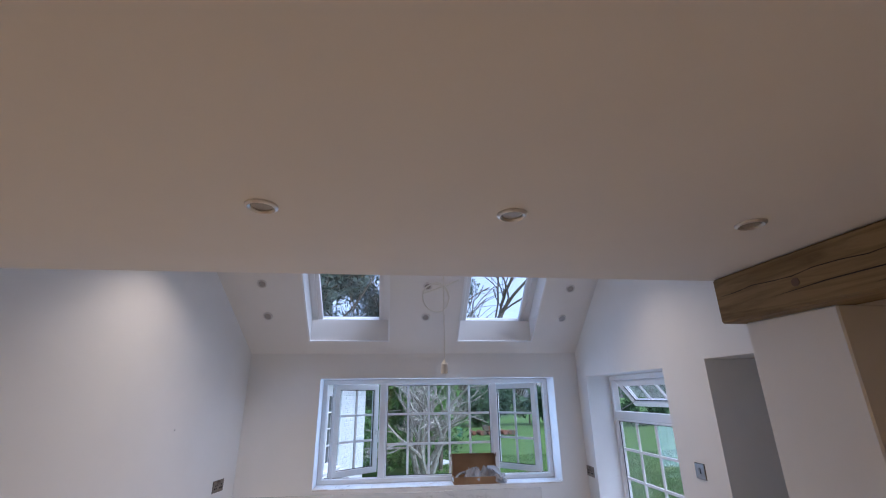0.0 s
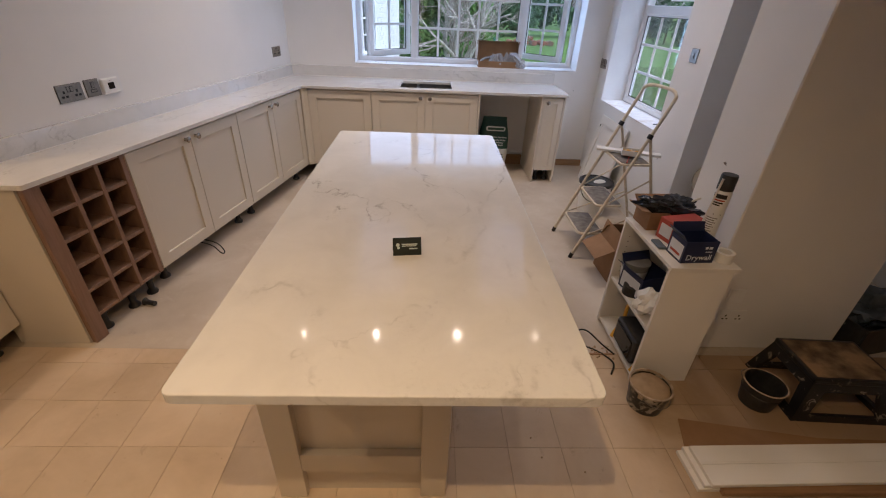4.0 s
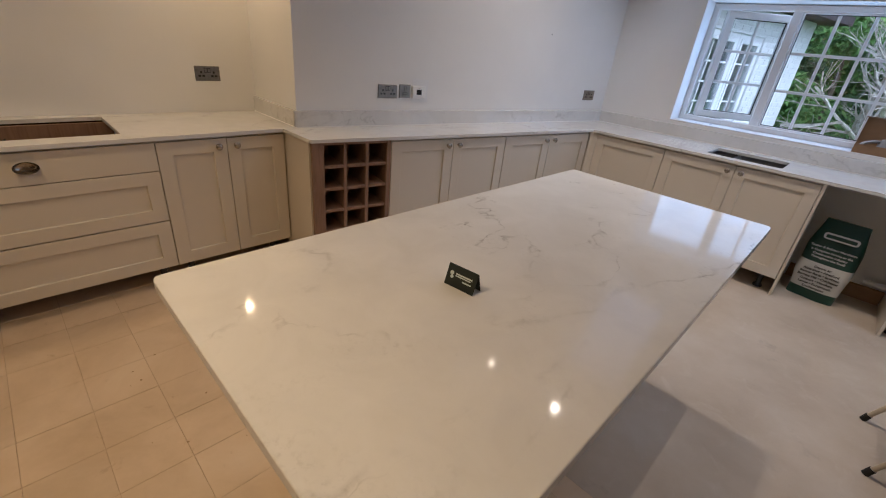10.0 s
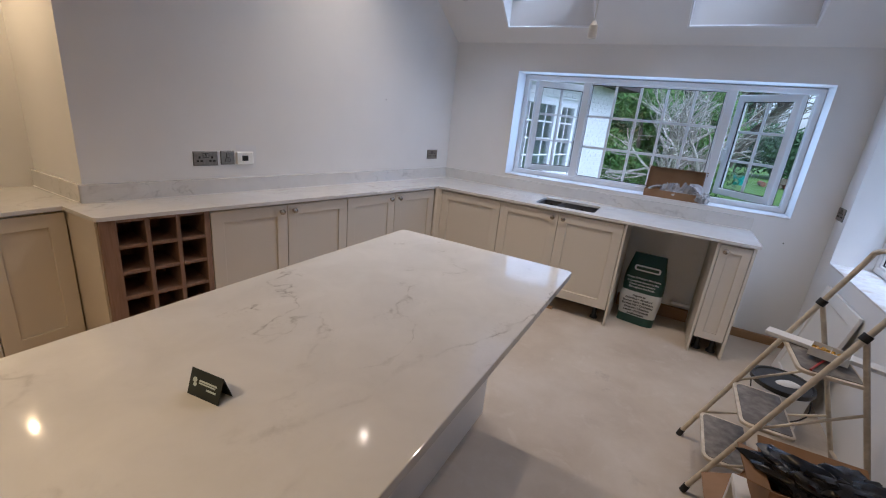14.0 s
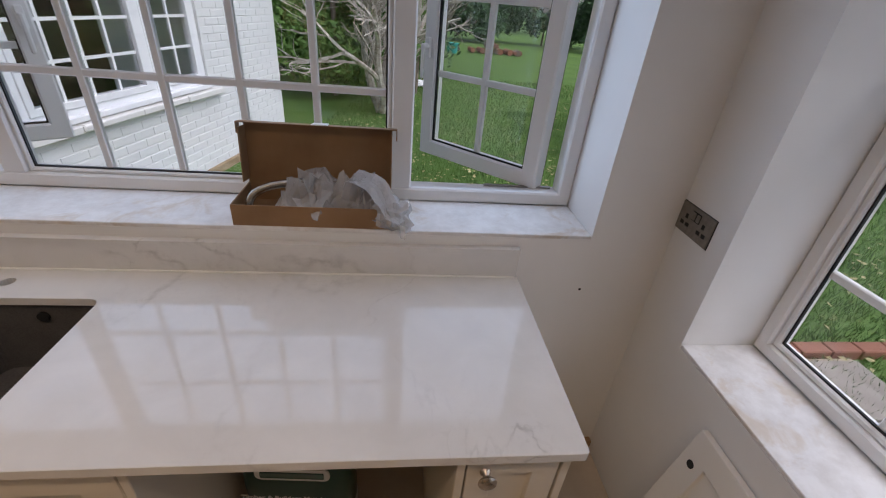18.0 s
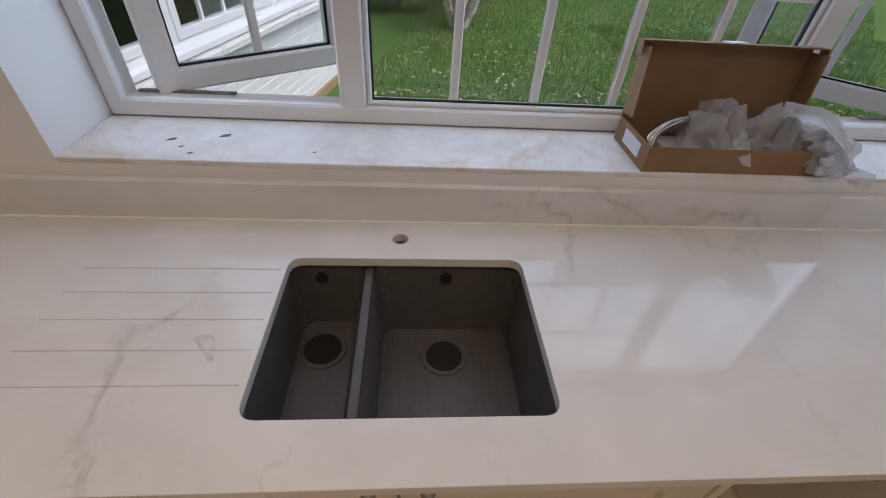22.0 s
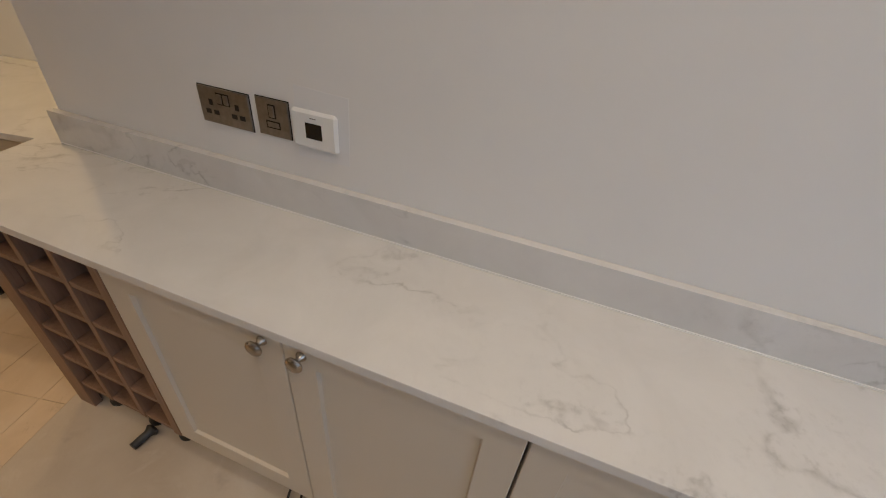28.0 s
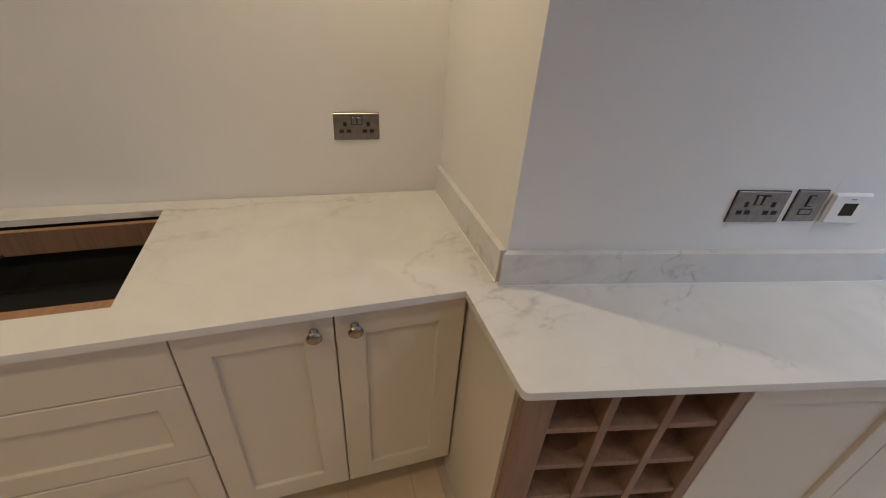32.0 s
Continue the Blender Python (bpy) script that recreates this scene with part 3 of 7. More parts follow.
def bowl(x0, x1, y0, y1, z0, z1):
    bm = bmesh.new()
    poly_t = rounded([(x0, y0), (x1, y0), (x1, y1), (x0, y1)], [0.03] * 4)
    inset = 0.012
    poly_b = rounded([(x0 + inset, y0 + inset), (x1 - inset, y0 + inset), (x1 - inset, y1 - inset), (x0 + inset, y1 - inset)], [0.04] * 4)
    t = [bm.verts.new((*p, z1)) for p in poly_t]
    b = [bm.verts.new((*p, z0)) for p in poly_b]
    for i in range(len(t)):
        j = (i + 1) % len(t)
        bm.faces.new((t[j], t[i], b[i], b[j]))
    bm.faces.new(b)
    return bm


DIV = 1.339
part("bowl", bowl(SINK[0] - 0.012, DIV - 0.012, SINK[2] - 0.012, SINK[3] + 0.012, 0.69, TOP - 0.024), granite_sink, sink, smooth=False)
part("bowl", bowl(DIV + 0.012, SINK[1] + 0.012, SINK[2] - 0.012, SINK[3] + 0.012, 0.66, TOP - 0.024), granite_sink, sink)
part("divider", box(DIV - 0.013, DIV + 0.013, SINK[2] - 0.012, SINK[3] + 0.012, 0.68, TOP - 0.034, 0.005), granite_sink, sink)
for x, z in ((1.229, 0.692), (1.512, 0.662)):
    part("waste_hole", cyl((x, -0.24, z - 0.002), (x, -0.24, z + 0.002), 0.043, seg=28), dark_hole, sink)
    part("waste_rim", lathe([(0.044, 0.0), (0.055, 0.0), (0.053, 0.003), (0.044, 0.003)], 28, (x, -0.24, z)), granite_sink, sink)
    part("overflow_hole", cyl((x, SINK[3] + 0.002, 0.835), (x, SINK[3] + 0.014, 0.835), 0.014, seg=16), dark_hole, sink)
# hob cut-out contents
hob_box = thing("hob_recess", "empty hob cut-out showing the drawer carcass and a loose cable", "recess")
# back and bottom panels are painted black for the shade in the cut-out
part("back_panel", box(HOB[0] - 0.05, HOB[0] - 0.03, HOB[2] - 0.05, HOB[3] + 0.05, 0.42, 0.876), dark_hole, hob_box, "carcass back painted black for the shade inside")
part("back_rail", box(HOB[0] + 0.006, HOB[0] + 0.022, HOB[2] - 0.04, HOB[3] + 0.04, 0.79, 0.868, 0.001), oak, hob_box, "brown wooden back rail")
part("rail_edge", box(HOB[0] + 0.005, HOB[0] + 0.023, HOB[2] - 0.04, HOB[3] + 0.04, 0.8682, 0.870), ply, hob_box, "pale edge of the back rail")
part("bottom_panel", box(HOB[0] - 0.03, HOB[1] + 0.02, HOB[2] - 0.05, HOB[3] + 0.05, 0.62, 0.635), dark_hole, hob_box, "drawer bottom painted black for the shade inside")
part("front_rail", box(HOB[1] - 0.072, HOB[1] + 0.02, HOB[2] - 0.05, HOB[3] + 0.05, 0.852, 0.870, 0.001), ply, hob_box, "pale wooden front rail")
part("cable", tube([(-1.1, -4.62, 0.642), (-1.0, -4.5, 0.65), (-0.9, -4.55, 0.645), (-0.86, -4.65, 0.65), (-1.0, -4.66, 0.70), (-1.09, -4.5, 0.76), (-1.135, -4.38, 0.81)], 0.005, 8), black_plastic, hob_box)


# ---- base units ----
def shaker(w, h, stile=0.075, t=0.02, x0=0.0, z0=0.0):
    """A framed door in one piece, its face at y = 0, with a recessed field."""
    bm = bmesh.new()
    g = 0.002

    def loop(d, y):
        return [bm.verts.new(p) for p in ((x0 + d, y, z0 + d), (x0 + w - d, y, z0 + d), (x0 + w - d, y, z0 + h - d), (x0 + d, y, z0 + h - d))]

    rings = [loop(g, t), loop(g, 0.002), loop(g + 0.002, 0.0), loop(stile - 0.001, 0.0), loop(stile + 0.001, 0.0012), loop(stile + 0.0025, 0.0105), loop(stile + 0.005, 0.0115)]
    for a, b in zip(rings, rings[1:]):
        for i in range(4):
            j = (i + 1) % 4
            bm.faces.new((a[i], a[j], b[j], b[i]))
    bm.faces.new(rings[0])
    bm.faces.new(rings[-1])
    bmesh.ops.recalc_face_normals(bm, faces=bm.faces[:])
    return bm


def knob(parent, x, z, y=0.0):
    rot = Matrix.Rotation(radians(90), 4, "X")
    part("knob", lathe([(0.0, 0.0), (0.012, 0.0), (0.011, 0.004), (0.007, 0.008), (0.006, 0.014), (0.009, 0.018), (0.018, 0.021), (0.0195, 0.025), (0.017, 0.029), (0.011, 0.0315), (0.0, 0.0325)], 20, (x, y, z), rot), nickel, parent, "satin nickel knob", True)


def feet(parent, xs, ys, z):
    for x in xs:
        for y in ys:
            part("foot", lathe([(0.0, 0.0), (0.032, 0.0), (0.032, 0.012), (0.018, 0.03), (0.018, z * 0.7), (0.03, z * 0.75), (0.03, z), (0.0, z)], 16, (x, y, 0.0)), black_plastic, parent, "black plastic adjustable foot", True)


DZ0, DZ1 = 0.132, 0.864


def base_unit(name, label, m, w, depth, doors, knobs, feet_x=None, stile=0.075, hollow=False):
    u = thing(name, label, "kitchen unit", m, "fitted base units")
    if hollow:
        part("body", box(0.001, w - 0.001, 0.021, depth, DZ0, 0.6), cabinet_paint, u)
        part("front_rail", box(0.001, w - 0.001, 0.021, 0.04, 0.6, DZ1 + 0.013), cabinet_paint, u)
    else:
        part("body", box(0.001, w - 0.001, 0.021, depth, DZ0, DZ1 + 0.013), cabinet_paint, u)
    for (a, b), ks in zip(doors, knobs):
        d = part("door", shaker(b - a, DZ1 - DZ0, stile, 0.02, a, DZ0), cabinet_paint, u)
        for x in ks:
            knob(d, x, DZ1 - 0.045)
    feet(u, feet_x or (0.09, w - 0.09), (0.11, depth - 0.06), DZ0)
    return u


# run under the window
base_unit("corner_base_unit", "cream shaker corner unit with one blank door", pose(0.275, -0.598, 0), 0.62, 0.55, [(0.02, 0.62)], [[]])
part("corner_post", prism([(0.246, -0.630), (0.262, -0.612), (0.295, -0.6), (0.295, -0.56), (0.198, -0.56), (0.217, -0.621)], DZ0, 0.877), cabinet_paint, None)
tagged(bpy.data.objects["corner_post"], "cream corner filler post between two runs", "filler post")
base_unit("sink_base_unit", "cream shaker sink unit with two knobbed doors", pose(0.896, -0.598, 0), 1.034, 0.55, [(0, 0.52), (0.52, 1.034)], [[0.475], [0.565]], hollow=True)
for i, x in enumerate((1.932, 2.552)):
    solid("end_panel", box(x, x + 0.018, -0.6, -0.03, 0, 0.877, 0.0015), cabinet_paint, "cream end panel beside the empty appliance space", "panel", group="end panels")
narrow = base_unit("narrow_base_unit", "narrow cream unit with one shaker door and open plinth", pose(2.572, -0.598, 0), 0.194, 0.5, [(0, 0.194)], [[0.04]], (0.05, 0.15), 0.055)
solid("end_panel", box(2.768, 2.786, -0.6, -0.03, 0, 0.877, 0.0015), cabinet_paint, "cream end panel at the end of the window run", "panel", group="end panels")
solid("wall_batten", box(1.96, 2.55, -0.03, -0.002, 0.0, 0.11, 0.003), ply, "rough timber batten along the wall foot", "batten")
solid("wall_batten", box(2.8, RIGHT - 0.01, -0.028, -0.002, 0.0, 0.07, 0.003), ply, "rough timber batten along the wall foot", "batten")
solid("waste_pipe", tube([(2.4, -0.06, 0.16), (2.48, -0.06, 0.16), (2.545, -0.06, 0.16)], 0.02, 12), white_plastic, "short white waste pipe low on the wall", "pipe", smooth=True)

# run along the slanting wall
FA = Vector((-0.253, -3.121, 0))
UA = Vector((0.511, 2.499, 0)).normalized()
NA = Vector((UA.y, -UA.x, 0))
ANG = math.degrees(math.atan2(UA.y, UA.x))


def on_a(s, inset=0.022, z=0.0):
    p = FA + UA * s - NA * inset
    return pose(p.x, p.y, z, 0, 0, ANG)


base_unit("wide_base_unit", "wide cream base unit with two shaker doors", on_a(0.532), 1.0, 0.32, [(0, 0.5), (0.5, 1.0)], [[0.452], [0.546]])
base_unit("wide_base_unit", "wide cream base unit beside the corner", on_a(1.534), 1.0, 0.32, [(0, 0.497), (0.497, 1.0)], [[0.449], [0.545]])

rack = thing("wine_rack", "open oak wine rack of fifteen empty cells", "wine rack", on_a(0.016))
RW, RZ = 0.514, (0.125, 0.874)
part("side", box(-0.014, 0.06, 0.0, 0.03, 0.0, RZ[1], 0.002), oak, rack)
part("side", box(RW - 0.032, RW - 0.001, 0.0, 0.3, RZ[0], RZ[1], 0.002), oak, rack)
part("back", box(0.018, RW - 0.032, 0.285, 0.297, RZ[0], RZ[1]), oak, rack)
part("inner_side", box(0.018, 0.06, 0.03, 0.285, RZ[0], RZ[1]), oak, rack)
cell = (RW - 0.032 - 0.06 - 2 * 0.022) / 3
for i in range(2):
    x = 0.06 + cell * (i + 1) + 0.022 * i
    part("upright", box(x, x + 0.022, 0.004, 0.285, RZ[0], RZ[1], 0.0015), oak, rack)
for k in range(6):
    z = RZ[0] + (RZ[1] - RZ[0] - 0.02) * k / 5
    for i in range(3):
        x = 0.06 + (cell + 0.022) * i
        part("shelf", box(x + 0.0005, x + cell - 0.0005, 0.006, 0.285, z, z + 0.02, 0.0015), oak, rack)
feet(rack, (0.11, 0.3, 0.44), (0.06, 0.24), RZ[0])
solid("end_panel", prism([(-0.306, -3.118), (-0.306, -3.1), (-0.66, -3.1), (-0.66, -3.118)], 0.0, 0.877, 0.001), cabinet_paint, "cream end panel closing the side of the wine rack", "panel", group="end panels")

# hob run
def on_b(y):
    return pose(-0.6, y, 0, 0, 0, 90)


base_unit("hob_side_unit", "cream base unit with one shaker door and knob", on_b(-5.22), 0.36, 0.55, [(0, 0.36)], [[0.05]])
drawers = thing("drawer_unit", "wide cream pan drawer unit under the hob cut-out", "drawer unit", on_b(-4.858), "fitted base units")
part("body", box(0.001, 1.022, 0.021, 0.075, DZ0, DZ1 + 0.013), cabinet_paint, drawers)
part("side", box(0.001, 0.019, 0.075, 0.55, DZ0, DZ1 + 0.013), cabinet_paint, drawers)
part("side", box(1.003, 1.022, 0.075, 0.55, DZ0, DZ1 + 0.013), cabinet_paint, drawers)
part("base", box(0.019, 1.003, 0.075, 0.55, DZ0, DZ0 + 0.02), cabinet_paint, drawers)
part("drawer_front", box(0.0015, 1.021, 0, 0.02, 0.7145, DZ1, 0.002), cabinet_paint, drawers)
cup = part("cup_handle", moved(lathe([(0.0, 0.0), (0.03, 0.002), (0.042, 0.012), (0.046, 0.026)], 24), Matrix.Translation((0.5115, -0.001, 0.80)) @ Matrix.Rotation(radians(90), 4, "X") @ Matrix.Diagonal((1, 0.62, 1, 1))), nickel, drawers, "satin nickel cup handle", True)
part("drawer_front", shaker(1.022, 0.287, 0.07, 0.02, 0, 0.425), cabinet_paint, drawers)
part("drawer_front", shaker(1.022, 0.290, 0.07, 0.02, 0, DZ0), cabinet_paint, drawers)
feet(drawers, (0.05, 0.13, 0.95), (0.07, 0.45), DZ0)
base_unit("hob_side_unit", "cream base unit with two shaker doors beside the wine rack", on_b(-3.835), 0.71, 0.55, [(0, 0.36), (0.36, 0.71)], [[0.31], [0.41]])

# ---- island ----
island = thing("kitchen_island", "cream panelled island with a white veined quartz top", "kitchen island")
IX0, IX1, IY0, IY1 = 0.896, 1.867, -4.206, -2.12
part("top", plate(rounded([(IX0, IY0), (IX1, IY0), (IX1, IY1), (IX0, IY1)], [0.028] * 4), [], TOP - 0.028, TOP, 0.003), dusty_quartz, island)
part("body", box(0.935, 1.545, -3.888, -2.2, 0.0, 0.871), cabinet_paint, island)
for x0, x1 in ((0.93, 1.03), (1.455, 1.55)):
    part("stile", box(x0, x1, -3.92, -3.888, 0, 0.871, 0.002), cabinet_paint, island)
part("rail", box(1.03, 1.455, -3.918, -3.888, 0.16, 0.25, 0.002), cabinet_paint, island)
part("rail", box(1.03, 1.455, -3.918, -3.888, 0.77, 0.871, 0.002), cabinet_paint, island)
part("side_panel", box(1.545, 1.556, -3.888, -2.2, 0.0, 0.871, 0.002), white_board, island)
card = thing("name_card", "small black folded card standing on the island", "card", pose(1.392, -3.603, TOP, 0, 0, 7))
card_black = mat("black_card", (0.012, 0.018, 0.015), 0.45)
card_print = mat("pale_print", (0.55, 0.62, 0.58), 0.6)
part("front", box(-0.047, 0.047, -0.0008, 0.0, 0, 0.06, 0, Matrix.Translation((0, -0.02, 0)) @ Matrix.Rotation(radians(-18), 4, "X")), card_black, card)
part("back", box(-0.047, 0.047, 0.0, 0.0008, 0, 0.06, 0, Matrix.Translation((0, 0.017, 0)) @ Matrix.Rotation(radians(18), 4, "X")), card_black, card)
tilt = Matrix.Translation((0, -0.0212, 0)) @ Matrix.Rotation(radians(-18), 4, "X")
part("print", boxes([(-0.018, 0.034, -0.0006, 0, 0.036, 0.040), (-0.018, 0.030, -0.0006, 0, 0.031, 0.034), (0.006, 0.034, -0.0006, 0, 0.021, 0.025)]), card_print, card, "pale lettering bars").matrix_basis = tilt
part("mark", join(cyl((-0.031, 0.0, 0.037), (-0.031, -0.0007, 0.037), 0.006, seg=14), cyl((-0.029, 0.0, 0.027), (-0.029, -0.0007, 0.027), 0.005, seg=14)), card_print, card, "pale round mark").matrix_basis = tilt


# ---- windows ----
def frame_bars(x0, x1, z0, z1, w, y0, y1, bevel=0.004):
    """A rectangular frame in one piece."""
    bm = bmesh.new()

    def loop(d, y):
        return [bm.verts.new(p) for p in ((x0 + d, y, z0 + d), (x1 - d, y, z0 + d), (x1 - d, y, z1 - d), (x0 + d, y, z1 - d))]

    b = bevel
    if b:
        rings = [loop(b, y0), loop(w - b, y0), loop(w, y0 + b), loop(w, y1 - b), loop(w - b, y1), loop(b, y1), loop(0, y1 - b), loop(0, y0 + b)]
    else:
        rings = [loop(0, y0), loop(w, y0), loop(w, y1), loop(0, y1)]
    for p, q in zip(rings, rings[1:] + rings[:1]):
        for i in range(4):
            j = (i + 1) % 4
            bm.faces.new((p[i], p[j], q[j], q[i]))
    bmesh.ops.recalc_face_normals(bm, faces=bm.faces[:])
    return bm


def glazing(parent, x0, x1, z0, z1, cols, rows, y, bar=0.022):
    """Panes and white bars of one light, in the plane y."""
    pw, ph = (x1 - x0) / cols, (z1 - z0) / rows
    p = part("pane", box(x0, x1, y - 0.004, y + 0.004, z0, z1), glass, parent, "clear glass pane")
    p.visible_shadow = False
    for i in range(1, cols):
        part("glazing_bar", box(x0 + pw * i - bar / 2, x0 + pw * i + bar / 2, y - 0.011, y + 0.011, z0, z1, 0.003), upvc, parent)
    for k in range(1, rows):
        part("glazing_bar", box(x0, x1, y - 0.0105, y + 0.0105, z0 + ph * k - bar / 2, z0 + ph * k + bar / 2, 0.003), upvc, parent)


def gasket(parent, x0, x1, z0, z1, y0, y1, w=0.006):
    part("gasket", frame_bars(x0, x1, z0, z1, w, y0, y1, 0), rubber, parent, "black rubber seal")


def sash(parent, w, h, m, cols, rows, handle=True, flip=False):
    """An opening light, hinged on x = 0, its bottom at z = 0."""
    s = part("sash", frame_bars(0, w, 0, h, 0.058, 0, 0.06, 0.006), upvc, parent)
    s.matrix_basis = m
    a, b = 0.058, w - 0.058
    glazing(s, a, b, 0.058, h - 0.058, cols, rows, 0.03)
    gasket(s, a - 0.001, b + 0.001, 0.057, h - 0.057, 0.012, 0.02)
    gasket(s, 0.004, w - 0.004, 0.004, h - 0.004, 0.056, 0.066, 0.012)
    return s


sill_paint = painted("dusty_sill_paint", (0.80, 0.79, 0.78), 0.55, 0.12, 0.15)
sv = coords(sill_paint)
patch = ramp(sill_paint, noise_tex(sill_paint, sv, 5.5, 6, 0.65, 0.7), [(0.55, (0, 0, 0)), (0.66, (1, 1, 1))])
put_color(sill_paint, mix(sill_paint, math_node(sill_paint, "MULTIPLY", patch, 0.55), ramp(sill_paint, noise_tex(sill_paint, sv, 14, 5, 0.7), [(0.35, (0.70, 0.68, 0.66)), (0.6, (0.82, 0.81, 0.80))]), (0.55, 0.44, 0.31)))
win = thing("window_1", "white three-light window with both side casements open", "window", None, "", "structure")
FY = 0.22
part("window_frame", frame_bars(WX0, WX1, WZ0 - 0.002, WZ1 - 0.004, 0.046, FY, FY + 0.07, 0.006), upvc, win)
ML, MR = 1.278, 2.433
for x in (ML, MR):
    part("mullion", box(x - 0.033, x + 0.033, FY + 0.002, FY + 0.068, WZ0 + 0.04, WZ1 - 0.046, 0.005), upvc, win)
part("bead", frame_bars(ML + 0.033, MR - 0.033, WZ0 + 0.043, WZ1 - 0.049, 0.014, FY + 0.012, FY + 0.05, 0.004), upvc, win)
glazing(win, ML + 0.045, MR - 0.045, WZ0 + 0.055, WZ1 - 0.061, 5, 3, FY + 0.035)
gasket(win, ML + 0.046, MR - 0.046, WZ0 + 0.056, WZ1 - 0.062, FY + 0.02, FY + 0.027)
SH = WZ1 - WZ0 - 0.088
left_sash = sash(win, 0.545, SH, Matrix.Translation((WX0 + 0.125, FY + 0.03, WZ0 + 0.042)) @ Matrix.Rotation(radians(38), 4, "Z"), 2, 3)
right_sash = sash(win, 0.545, SH, Matrix.Translation((WX1 - 0.128, FY + 0.03, WZ0 + 0.042)) @ Matrix.Rotation(radians(-45), 4, "Z") @ Matrix.Diagonal((-1, 1, 1, 1)), 2, 3)
for s in (left_sash, right_sash):
    h = part("handle", join(box(0.505, 0.529, -0.012, 0.0, 0.36, 0.43, 0.004), cyl((0.517, -0.012, 0.40), (0.517, -0.035, 0.40), 0.009, seg=12), box(0.509, 0.525, -0.042, -0.03, 0.29, 0.41, 0.005)), upvc, s, "white lever handle")
part("stay", boxes([(WX0 + 0.06, WX0 + 0.30, FY + 0.045, FY + 0.06, WZ0 + 0.045, WZ0 + 0.049)]), steel, win)
part("stay", boxes([(WX1 - 0.30, WX1 - 0.06, FY + 0.045, FY + 0.06, WZ0 + 0.045, WZ0 + 0.049)]), steel, win)
solid("window_sill", box(WX0 + 0.001, WX1 - 0.001, 0.0, FY, WZ0 - 0.012, WZ0, 0.002), sill_paint, "white dusty window sill with plaster chips", "sill", "structure")

rwin = thing("window_2", "white side window with an open top light", "window", pose(RIGHT + 0.23, RY1, 0, 0, 0, -90), "", "structure")
RWID = RY1 - RY0
part("window_frame", frame_bars(0, RWID, RZ0, RZ1 - 0.004, 0.042, 0, 0.07, 0.006), upvc, rwin)
part("transom", box(0.042, RWID - 0.042, 0.002, 0.068, 1.605, 1.675, 0.005), upvc, rwin)
part("bead", frame_bars(0.041, RWID - 0.041, RZ0 + 0.041, 1.605, 0.018, 0.012, 0.05, 0.004), upvc, rwin)
glazing(rwin, 0.056, RWID - 0.056, RZ0 + 0.056, 1.59, 4, 3, 0.035)
gasket(rwin, 0.056, RWID - 0.056, RZ0 + 0.056, 1.59, 0.02, 0.027, 0.008)
top_light = sash(rwin, RWID - 0.12, 0.29, Matrix.Translation((0.06, 0.03, RZ1 - 0.06)) @ Matrix.Rotation(radians(38), 4, "X") @ Matrix.Translation((0, 0, -0.29)), 4, 1)
part("stay", cyl((0.09, 0.05, 1.69), (0.09, 0.2, 1.76), 0.004, seg=8), steel, rwin)
part("stay", cyl((RWID - 0.09, 0.05, 1.69), (RWID - 0.09, 0.2, 1.76), 0.004, seg=8), steel, rwin)
solid("window_sill_2", box(RIGHT, RIGHT + 0.23, RY0 + 0.001, RY1 - 0.001, RZ0 - 0.012, RZ0, 0.002), bpy.data.materials["dusty_sill_paint"], "white plaster-dusted side window sill", "sill", "structure")

pwin = thing("window_3", "white framed garden window in the side passage", "window", pose(PGX0, ROOM_END + 0.09, 0), "", "structure")
part("window_frame", frame_bars(0, PGX1 - PGX0, PGZ0, PGZ1, 0.055, 0, 0.07, 0.006), upvc, pwin)
pane = part("pane", box(0.055, PGX1 - PGX0 - 0.055, 0.03, 0.038, PGZ0 + 0.055, PGZ1 - 0.055), glass, pwin, "clear glass pane")
pane.visible_shadow = False
gasket(pwin, 0.055, PGX1 - PGX0 - 0.055, PGZ0 + 0.055, PGZ1 - 0.055, 0.02, 0.028)

